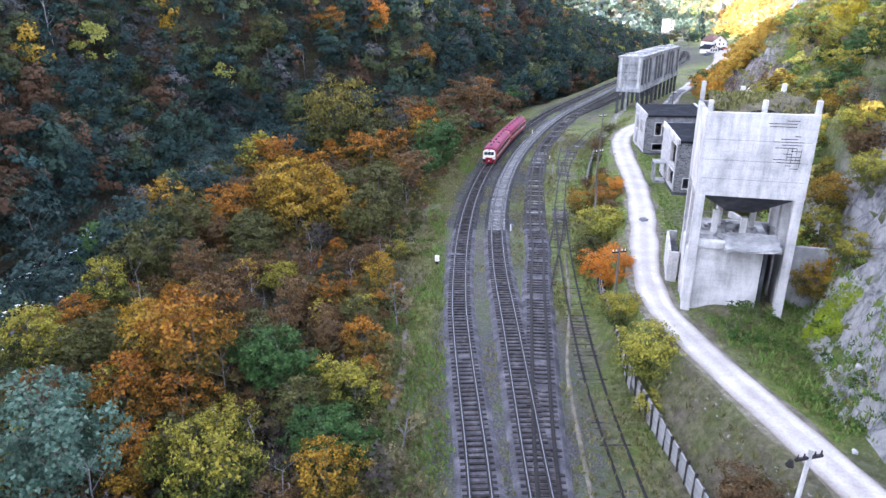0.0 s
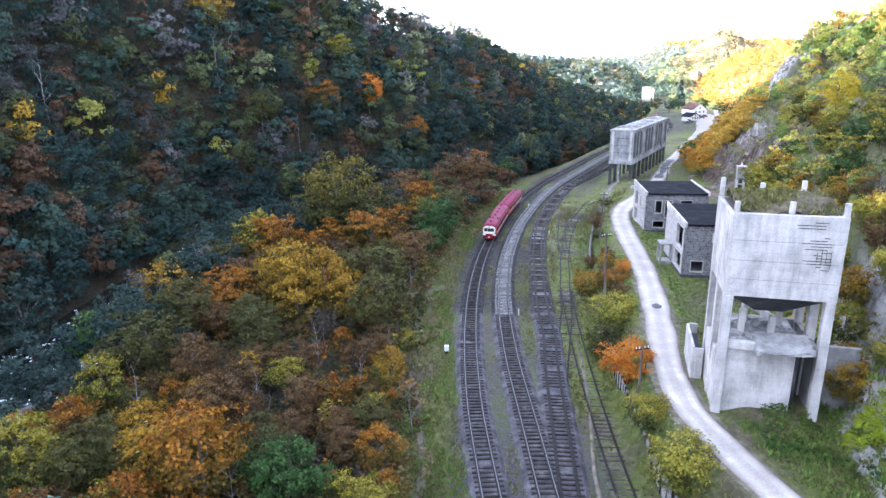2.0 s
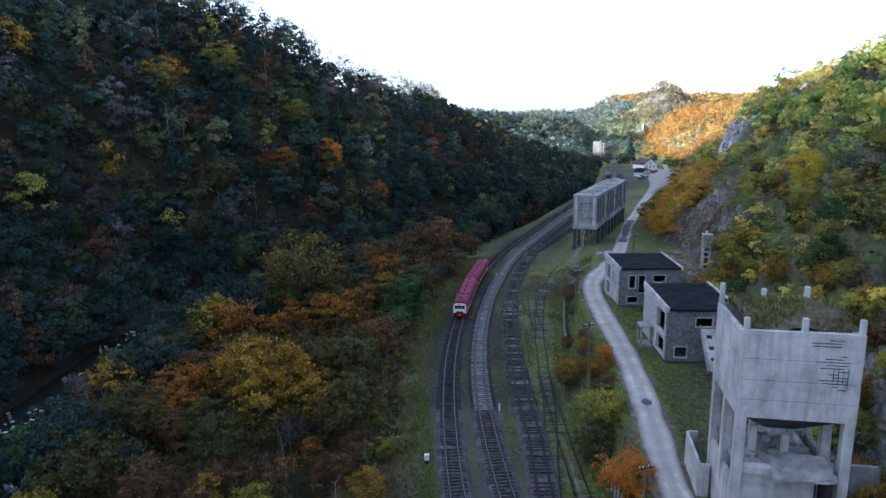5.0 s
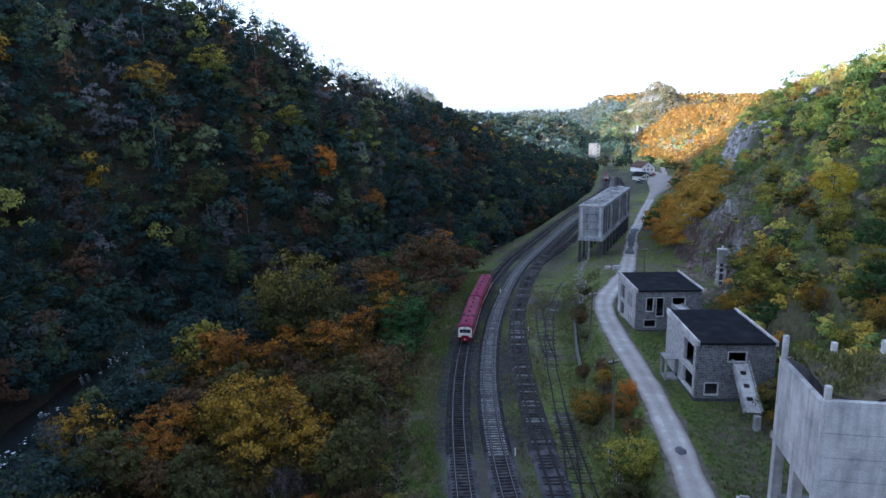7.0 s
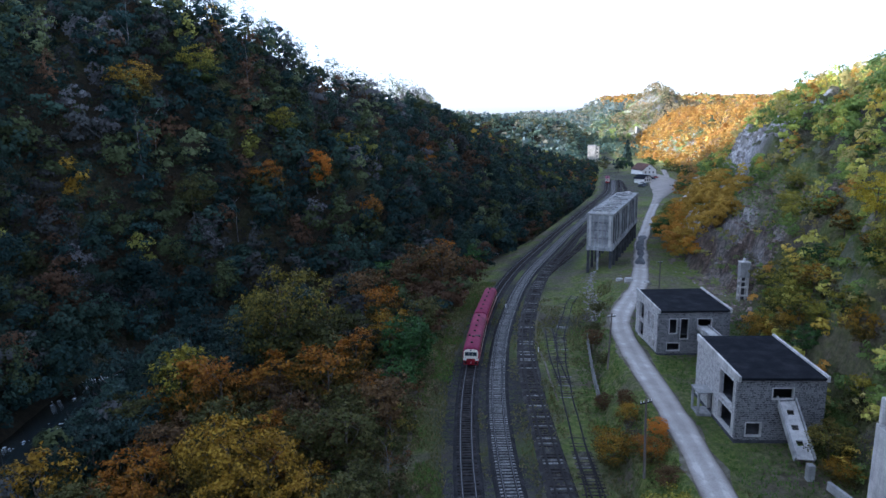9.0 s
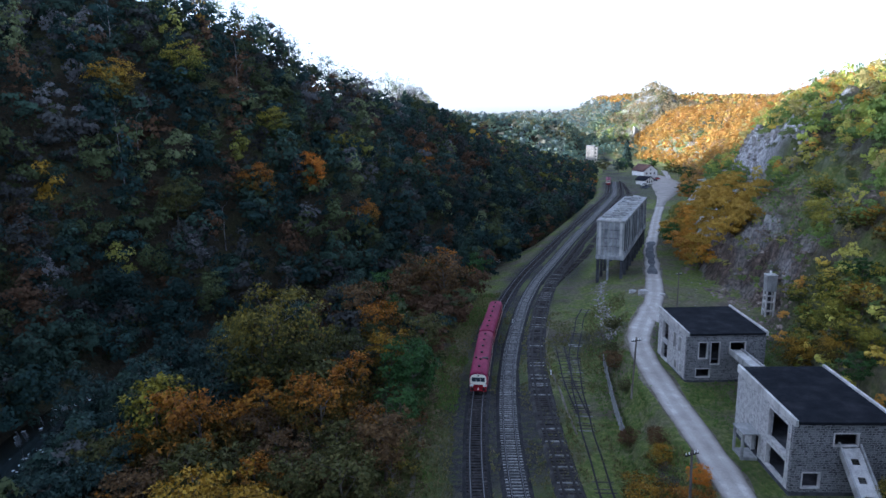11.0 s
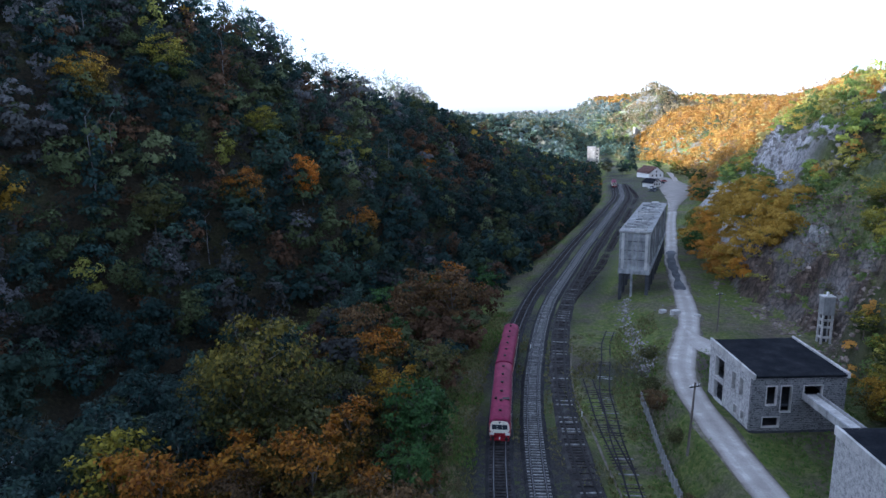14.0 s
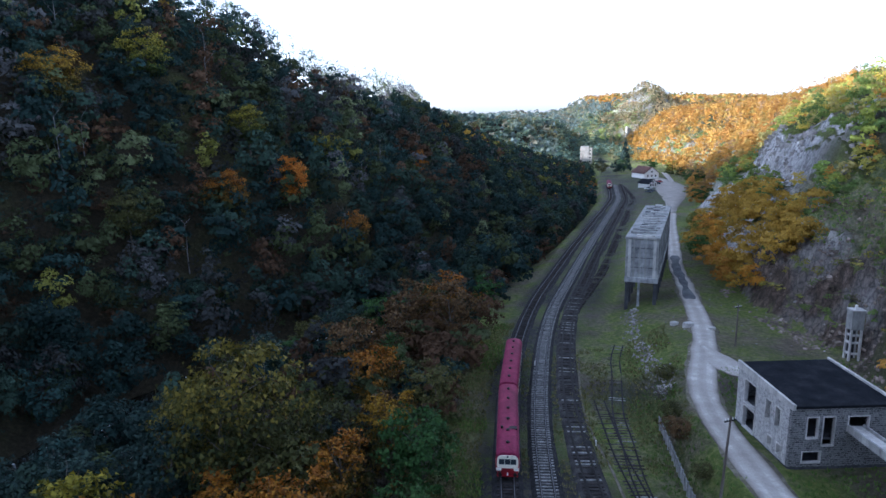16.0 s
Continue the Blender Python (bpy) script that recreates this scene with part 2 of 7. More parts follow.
def concrete_mat(name, dark, mid, light, boards=0.0):
    """Weathered board-marked concrete with streaks that run down."""
    m, nt, b = node_mat(name, 0.9)
    big = noise_tex(nt, 0.35, 6, 0.65)
    streak = noise_tex(nt, 1.6, 5, 0.6, "Object", (1, 1, 0.12))
    fine = noise_tex(nt, 9.0, 4, 0.6)
    base = ramp(nt, big.outputs["Fac"], [(0.28, dark), (0.5, mid), (0.7, light)])
    col = mixc(nt, 0.5, base.outputs["Color"], ramp(nt, streak.outputs["Fac"], [(0.3, (0.22, 0.22, 0.22)), (0.55, (0.55, 0.55, 0.55)), (0.75, (0.68, 0.67, 0.65))]).outputs["Color"], "OVERLAY")
    col = mixc(nt, 0.35, col, ramp(nt, fine.outputs["Fac"], [(0.3, (0.3, 0.3, 0.3)), (0.7, (0.72, 0.72, 0.72))]).outputs["Color"], "OVERLAY")
    if boards:
        co = nt.nodes.new("ShaderNodeTexCoord")
        w = nt.nodes.new("ShaderNodeTexWave")
        w.bands_direction = "Z"
        w.inputs["Scale"].default_value, w.inputs["Distortion"].default_value, w.inputs["Detail"].default_value = boards, 1.5, 2
        nt.links.new(co.outputs["Object"], w.inputs["Vector"])
        col = mixc(nt, 0.14, col, ramp(nt, w.outputs["Fac"], [(0.0, (0.3, 0.3, 0.3)), (0.1, (0.5, 0.5, 0.5)), (1.0, (0.52, 0.52, 0.52))]).outputs["Color"], "OVERLAY")
    nt.links.new(col, b.inputs["Base Color"])
    bump(nt, b, fine.outputs["Fac"], 0.3, 0.05)
    return m


M_GROUND = ground_mat()
M_ROAD, _nt, _b = node_mat("road_gravel", 0.95)
_n, _f = noise_tex(_nt, 0.35, 6, 0.65, "World"), noise_tex(_nt, 5.0, 5, 0.7, "World")
_w = _nt.nodes.new("ShaderNodeAttribute")
_w.attribute_name = "wear"
_m = _nt.nodes.new("ShaderNodeMath")
_m.operation = "MULTIPLY_ADD"
_m.inputs[1].default_value = 0.7
_nt.links.new(_n.outputs["Fac"], _m.inputs[0])
_nt.links.new(_w.outputs["Fac"], _m.inputs[2])
_c = ramp(_nt, _m.outputs[0], [(0.42, (0.15, 0.132, 0.115)), (0.68, (0.275, 0.25, 0.226)), (0.95, (0.4, 0.373, 0.345)), (1.2, (0.5, 0.472, 0.44))]).outputs["Color"]
_c = mixc(_nt, 0.4, _c, ramp(_nt, _f.outputs["Fac"], [(0.3, (0.3, 0.3, 0.3)), (0.7, (0.72, 0.72, 0.72))]).outputs["Color"], "OVERLAY")
_nt.links.new(_c, _b.inputs["Base Color"])
bump(_nt, _b, _f.outputs["Fac"], 0.4, 0.08)
M_ASPHALT = rough_surface("worn_asphalt", (0.05, 0.053, 0.06), (0.09, 0.094, 0.104), (0.2, 0.198, 0.2), 0.5, 14, 0.85, 0, 0.3, "World")
M_DARKBALLAST = rough_surface("dark_ballast", (0.008, 0.008, 0.009), (0.018, 0.0175, 0.02), (0.045, 0.043, 0.047), 0.6, 16, 0.95, 0, 1.0, "World")
M_BALLAST = rough_surface("ballast_stone", (0.03, 0.028, 0.032), (0.065, 0.062, 0.07), (0.14, 0.133, 0.142), 0.6, 16, 0.95, 0, 1.0, "World")
M_OLDBALLAST = rough_surface("old_dirty_ballast", (0.012, 0.011, 0.012), (0.03, 0.028, 0.028), (0.08, 0.075, 0.072), 0.6, 14, 0.95, 0, 1.0, "World")
M_SLEEPER = rough_surface("sleeper_concrete", (0.1, 0.098, 0.097), (0.21, 0.207, 0.203), (0.36, 0.356, 0.35), 1.5, 6, 0.9, 0, 0.3, "World", (1, 1, 1), 0.15)
M_TIMBER = rough_surface("sleeper_timber", (0.01, 0.008, 0.008), (0.024, 0.02, 0.019), (0.085, 0.075, 0.07), 1.2, 6, 0.9, 0, 0.4, "World", (1, 1, 1), 0.25)
M_OLDTIMBER = rough_surface("old_grey_timber", (0.02, 0.017, 0.016), (0.055, 0.048, 0.044), (0.2, 0.185, 0.17), 1.2, 6, 0.9, 0, 0.4, "World", (1, 1, 1), 0.3)
M_RAIL = rough_surface("rail_steel", (0.006, 0.005, 0.005), (0.011, 0.009, 0.009), (0.02, 0.016, 0.015), 2.0, 6, 0.7, 0.1, 0.1, "World")
M_RAILTOP = plain("worn_rail_head", (0.17, 0.17, 0.185), 0.5, 0.4)
M_CONC = concrete_mat("weathered_concrete", (0.28, 0.272, 0.26), (0.48, 0.467, 0.449), (0.62, 0.605, 0.582), 0.45)
M_CONC2 = concrete_mat("grey_concrete", (0.15, 0.15, 0.15), (0.28, 0.28, 0.275), (0.42, 0.415, 0.4), 0.8)
M_DARKCONC = concrete_mat("dark_concrete", (0.025, 0.026, 0.03), (0.06, 0.062, 0.07), (0.12, 0.122, 0.13))
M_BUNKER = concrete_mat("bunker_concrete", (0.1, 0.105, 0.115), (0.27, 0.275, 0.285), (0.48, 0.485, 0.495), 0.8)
M_ROCKWALL = rough_surface("pale_old_wall", (0.2, 0.185, 0.16), (0.32, 0.3, 0.265), (0.42, 0.4, 0.36), 0.3, 8, 0.95)
M_STONE = masonry_mat("rubble_masonry")
M_PLASTER = masonry_mat("worn_plaster", 0.46)
M_FELT = rough_surface("roofing_felt", (0.007, 0.008, 0.011), (0.013, 0.0145, 0.019), (0.028, 0.029, 0.034), 0.5, 14, 1.0, 0, 0.3)
M_FELT.node_tree.nodes["Principled BSDF"].inputs["Specular IOR Level"].default_value = 0.08
M_EARTH = rough_surface("dry_earth", (0.035, 0.032, 0.02), (0.07, 0.06, 0.038), (0.13, 0.112, 0.075), 0.7, 9, 0.95, 0, 0.9, "World")
M_SHOULDER = rough_surface("shoulder_earth", (0.06, 0.055, 0.035), (0.115, 0.105, 0.075), (0.2, 0.185, 0.145), 0.8, 9, 0.95, 0, 0.6, "World")
M_WOODPOLE = rough_surface("weathered_pole_wood", (0.06, 0.05, 0.042), (0.13, 0.11, 0.095), (0.22, 0.2, 0.18), 1.5, 5, 0.9, 0, 0.3, "Object", (1, 1, 0.1))
M_BARK = rough_surface("bark", (0.05, 0.042, 0.035), (0.11, 0.095, 0.08), (0.2, 0.185, 0.165), 2.0, 5, 0.9, 0, 0.5)
M_PALEBARK = rough_surface("pale_bark", (0.08, 0.076, 0.078), (0.16, 0.153, 0.158), (0.28, 0.27, 0.275), 1.0, 5, 0.9, 0, 0.3, "World")
M_IRON = plain("dark_iron", (0.03, 0.028, 0.027), 0.6, 0.5)
M_VOID = plain("dark_interior", (0.02, 0.02, 0.02), 0.95)
M_RED = rough_surface("railcar_red_paint", (0.115, 0.007, 0.032), (0.165, 0.012, 0.05), (0.225, 0.026, 0.07), 0.5, 8, 0.75, 0, 0.03)
M_REDSIDE = rough_surface("railcar_side_red", (0.2, 0.008, 0.016), (0.27, 0.012, 0.024), (0.33, 0.024, 0.036), 0.5, 8, 0.4, 0, 0.03)
M_CREAM = plain("cream_paint", (0.78, 0.74, 0.62), 0.4)
M_GLASS = plain("dark_window_glass", (0.03, 0.04, 0.05), 0.08)
M_LAMP = plain("headlamp_glass", (0.75, 0.75, 0.72), 0.2)
M_WHITE = plain("white_paint", (0.75, 0.74, 0.72), 0.6)
M_TILE = rough_surface("red_roof_tile", (0.04, 0.022, 0.018), (0.07, 0.036, 0.03), (0.11, 0.058, 0.048), 0.8, 8, 0.9, 0, 0.4)
M_WATER, _nt, _b = node_mat("river_water", 0.06)
_n = noise_tex(_nt, 0.7, 5, 0.6, "World")
_nt.links.new(ramp(_nt, _n.outputs["Fac"], [(0.35, (0.012, 0.018, 0.02)), (0.7, (0.03, 0.04, 0.042))]).outputs["Color"], _b.inputs["Base Color"])
bump(_nt, _b, _n.outputs["Fac"], 0.5, 0.15)
M_FOAMGLINT = plain("foam_and_glint", (0.75, 0.78, 0.8), 0.5)
OLIVE_UNDER = [(0.0, (0.05, 0.05, 0.012)), (0.5, (0.14, 0.12, 0.025)), (1.0, (0.26, 0.2, 0.05))]
GREEN_UNDER = [(0.0, (0.03, 0.055, 0.018)), (0.5, (0.075, 0.115, 0.03)), (1.0, (0.15, 0.19, 0.055))]
LEAVES = {
    "orange": leaf_mat("orange_leaves", [(0.0, (0.11, 0.038, 0.01)), (0.45, (0.36, 0.135, 0.014)), (1.0, (0.6, 0.3, 0.03))], OLIVE_UNDER),
    "gold": leaf_mat("golden_leaves", [(0.0, (0.13, 0.075, 0.01)), (0.45, (0.4, 0.22, 0.015)), (1.0, (0.64, 0.42, 0.045))], OLIVE_UNDER),
    "moss": leaf_mat("mossy_yellow_leaves", [(0.0, (0.06, 0.06, 0.014)), (0.5, (0.19, 0.165, 0.03)), (1.0, (0.4, 0.31, 0.05))], [(0.0, (0.025, 0.035, 0.014)), (0.5, (0.06, 0.08, 0.026)), (1.0, (0.13, 0.13, 0.04))]),
    "lime": leaf_mat("yellow_green_leaves", [(0.0, (0.12, 0.115, 0.016)), (0.5, (0.33, 0.29, 0.033)), (1.0, (0.6, 0.5, 0.06))], GREEN_UNDER),
    "green": leaf_mat("green_leaves", [(0.0, (0.025, 0.06, 0.018)), (0.5, (0.06, 0.14, 0.035)), (1.0, (0.13, 0.22, 0.06))]),
    "teal": leaf_mat("blue_green_leaves", [(0.0, (0.014, 0.032, 0.028)), (0.5, (0.036, 0.07, 0.062)), (1.0, (0.1, 0.155, 0.125))]),
    "rust": leaf_mat("rust_brown_leaves", [(0.0, (0.06, 0.038, 0.02)), (0.5, (0.15, 0.09, 0.038)), (1.0, (0.28, 0.17, 0.065))]),
    "olive": leaf_mat("olive_leaves", [(0.0, (0.04, 0.045, 0.014)), (0.5, (0.1, 0.105, 0.03)), (1.0, (0.21, 0.19, 0.06))]),
    "red": leaf_mat("red_orange_leaves", [(0.0, (0.36, 0.11, 0.015)), (0.5, (0.74, 0.26, 0.025)), (1.0, (0.9, 0.42, 0.05))]),
    "bright": leaf_mat("bright_yellow_green_leaves", [(0.0, (0.22, 0.21, 0.03)), (0.5, (0.5, 0.46, 0.06)), (1.0, (0.78, 0.67, 0.1))], [(0.0, (0.1, 0.12, 0.02)), (0.5, (0.22, 0.24, 0.04)), (1.0, (0.36, 0.34, 0.07))]),
    "sage": leaf_mat("pale_sage_leaves", [(0.0, (0.05, 0.1, 0.075)), (0.5, (0.12, 0.21, 0.15)), (1.0, (0.25, 0.36, 0.26))]),
    "yellow": leaf_mat("bright_yellow_leaves", [(0.0, (0.3, 0.22, 0.018)), (0.5, (0.62, 0.49, 0.03)), (1.0, (0.85, 0.7, 0.06))]),
    "grey": leaf_mat("bare_twigs", [(0.0, (0.06, 0.052, 0.046)), (0.5, (0.13, 0.115, 0.105)), (1.0, (0.24, 0.22, 0.2))]),
}
M_WOODS = woods_mat("woodland_leaves")
M_DRYGRASS = leaf_mat("dry_grass_blades", [(0.0, (0.09, 0.12, 0.03)), (0.5, (0.23, 0.225, 0.08)), (1.0, (0.45, 0.39, 0.19))])
M_FRESHGRASS = leaf_mat("fresh_grass_blades", [(0.0, (0.09, 0.17, 0.035)), (0.5, (0.2, 0.33, 0.065)), (1.0, (0.38, 0.46, 0.14))])

# ---- building helpers ----
def thing(name, m, label, category, group="", kind=""):
    ob = new(name)
    ob.matrix_basis = m
    return tagged(ob, label, category, group, kind)


def link_mesh(name, me, material, parent=None, label=""):
    if material is not None and not me.materials:
        me.materials.append(material)
    ob = new(name, me)
    if parent is not None:
        ob.parent = parent
    if label:
        ob["label"] = label
    return ob


def part(name, bm, material, parent, label="", smooth=False):
    me = bpy.data.meshes.new(name)
    bmesh.ops.recalc_face_normals(bm, faces=bm.faces)
    if smooth:
        for f in bm.faces:
            f.smooth = True
    bm.to_mesh(me)
    bm.free()
    return link_mesh(name, me, material, parent, label)


def raw(name, verts, faces, material, parent=None, label="", smooth=False):
    me = bpy.data.meshes.new(name)
    me.from_pydata([tuple(v) for v in verts], [], [tuple(f) for f in faces])
    if smooth:
        me.polygons.foreach_set("use_smooth", [True] * len(me.polygons))
    me.update()
    return link_mesh(name, me, material, parent, label)


def box(bm, x0, x1, y0, y1, z0, z1, m=None, bevel=0.0):
    vs = [bm.verts.new((x, y, z)) for x in (x0, x1) for y in (y0, y1) for z in (z0, z1)]
    fs = [bm.faces.new([vs[i] for i in q]) for q in ((0, 1, 3, 2), (4, 6, 7, 5), (0, 4, 5, 1), (2, 3, 7, 6), (0, 2, 6, 4), (1, 5, 7, 3))]
    if bevel:
        es = list({e for f in fs for e in f.edges})
        out = bmesh.ops.bevel(bm, geom=es, offset=bevel, segments=1, affect="EDGES")
        vs = list({v for f in out["faces"] for v in f.verts} | {v for v in vs if v.is_valid})
    if m is not None:
        bmesh.ops.transform(bm, matrix=m, verts=[v for v in vs if v.is_valid])
    return vs


def one_box(name, dims, material, parent, label="", bevel=0.0, m=None):
    bm = bmesh.new()
    box(bm, *dims, m, bevel)
    return part(name, bm, material, parent, label)


def tube(bm, p0, p1, r0, r1, n=6, caps=True):
    p0, p1 = Vector(p0), Vector(p1)
    z = (p1 - p0).normalized()
    x = z.orthogonal().normalized()
    y = z.cross(x)
    a = [bm.verts.new(p0 + (x * math.cos(2 * math.pi * i / n) + y * math.sin(2 * math.pi * i / n)) * r0) for i in range(n)]
    b = [bm.verts.new(p1 + (x * math.cos(2 * math.pi * i / n) + y * math.sin(2 * math.pi * i / n)) * r1) for i in range(n)]
    for i in range(n):
        bm.faces.new((a[i], a[(i + 1) % n], b[(i + 1) % n], b[i]))
    if caps:
        bm.faces.new(a[::-1])
        bm.faces.new(b)
    return a + b


def sweep(path, profile):
    """Vertices and faces of a closed profile (across, up) drawn along a path of (x, y, z)."""
    p = np.asarray(path, float)
    t = np.gradient(p[:, :2], axis=0)
    t /= np.linalg.norm(t, axis=1)[:, None]
    side = np.stack([t[:, 1], -t[:, 0]], 1)
    n, k = len(p), len(profile)
    v = np.zeros((n, k, 3))
    for j, (u, w) in enumerate(profile):
        v[:, j, :2] = p[:, :2] + side * u
        v[:, j, 2] = p[:, 2] + w
    f = [(i * k + j, i * k + (j + 1) % k, (i + 1) * k + (j + 1) % k, (i + 1) * k + j) for i in range(n - 1) for j in range(k)]
    f += [tuple(range(k))[::-1], tuple((n - 1) * k + j for j in range(k))]
    return v.reshape(-1, 3), f


# ---- the lie of the land ----
_ty = np.arange(-400, 5001, 1.0)
_slope = np.interp(_ty, [-400, 70, 80, 210, 370, 400, 600, 900, 5000], [-0.035, -0.035, 0.0, 0.5, 0.5, 0.37, 0.34, 0.25, 0.25])
_tx = np.cumsum(_slope)
_tx = _tx - np.interp(75, _ty, _tx) + 0.35


def track_x(y):
    return np.interp(y, _ty, _tx)


def track_cos(y):
    return 1 / np.sqrt(1 + np.interp(y, _ty, _slope) ** 2)


def across(x, y):
    """Metres to the right of the first track's centre."""
    return (x - track_x(y)) * track_cos(y)


def value_noise(x, y, size, seed=0):
    x, y = np.asarray(x, float) / size, np.asarray(y, float) / size
    i, j = np.floor(x).astype(np.int64), np.floor(y).astype(np.int64)
    u, v = x - i, y - j
    u, v = u * u * (3 - 2 * u), v * v * (3 - 2 * v)

    def h(a, b):
        n = (a * 374761393 + b * 668265263 + seed * 1442695041) & 0x7FFFFFFF
        n = ((n ^ (n >> 13)) * 1274126177) & 0x7FFFFFFF
        return ((n ^ (n >> 16)) & 0xFFFF) / 65535.0

    return (h(i, j) * (1 - u) + h(i + 1, j) * u) * (1 - v) + (h(i, j + 1) * (1 - u) + h(i + 1, j + 1) * u) * v


def fbm(x, y, size, octaves=4, seed=0):
    return sum((value_noise(x, y, size / 2 ** k, seed + k) - 0.5) / 2 ** k for k in range(octaves))


def sstep(a, b, x):
    t = np.clip((x - a) / (b - a), 0, 1)
    return t * t * (3 - 2 * t)


ROAD = [(31, 0, 5.0), (27, 15, 4.9), (22.7, 35.8, 4.8), (20.8, 44.6, 4.8), (19.6, 50.8, 4.8), (18.9, 57.5, 4.8), (19.6, 63.5, 4.8), (21.7, 72.5, 4.8), (24.2, 82.5, 4.8), (26.9, 95, 4.8),
        (28.9, 106.5, 4.8), (30.4, 116.5, 4.7), (31.9, 125, 4.6), (33.6, 133.4, 4.5), (36.2, 141.6, 4.4), (41.2, 151.2, 4.3), (48.5, 163.5, 4.0), (56.5, 181, 3.4), (62.4, 195.3, 2.8),
        (67, 206, 2.4), (73.4, 222, 2.0), (82.5, 241, 1.6), (90.7, 258, 1.4), (106, 290, 1.3), (121, 320, 1.2), (140, 360, 1.2), (163, 405, 1.2), (186, 450, 1.2), (215, 520, 1.2)]


def smooth_line(pts, step=2.0):
    """A rounded line through points, sampled every few metres."""
    p = np.asarray(pts, float)
    s = np.concatenate([[0], np.cumsum(np.linalg.norm(np.diff(p[:, :2], axis=0), axis=1))])
    out, m = [], len(p)
    tang = np.gradient(p, s, axis=0)
    for q in np.arange(0, s[-1], step):
        i = min(max(int(np.searchsorted(s, q, "right")) - 1, 0), m - 2)
        h = s[i + 1] - s[i]
        t = (q - s[i]) / h
        out.append((2 * t ** 3 - 3 * t ** 2 + 1) * p[i] + (t ** 3 - 2 * t ** 2 + t) * h * tang[i] + (3 * t ** 2 - 2 * t ** 3) * p[i + 1] + (t ** 3 - t ** 2) * h * tang[i + 1])
    return np.array(out)


road_line = smooth_line(ROAD, 1.5)
FENCE = [(16.2, 28), (15.8, 36), (15.3, 44), (14.95, 51), (15.5, 60), (16.2, 68), (17.7, 81), (20, 98), (23, 113), (26.2, 127), (28.1, 134), (31, 145)]
FOOT_Y = [-50, 30, 38, 46, 53, 60, 64, 72, 87, 95, 108, 115, 125, 150, 163, 185, 230, 300, 400, 440, 560, 620, 900]
FOOT_D = [21, 22.0, 23.6, 26.5, 28.8, 32.3, 33.5, 35.5, 40, 43.5, 45, 46, 49, 53, 52, 46, 41, 40, 42, 60, 62, 45, 45]


def river_d(y):
    return np.interp(y, [-400, 91, 117, 150, 178, 214, 253, 300, 5000], [-60, -61, -61, -64, -57, -38, -22, -17, -17])


def terrace(y):
    return np.interp(y, [-50, 150, 185, 215, 245, 5000], [4.8, 4.4, 3.0, 2.0, 1.4, 1.0])


def fence_x(y):
    f = np.array(FENCE)
    return np.interp(y, f[:, 1], f[:, 0])


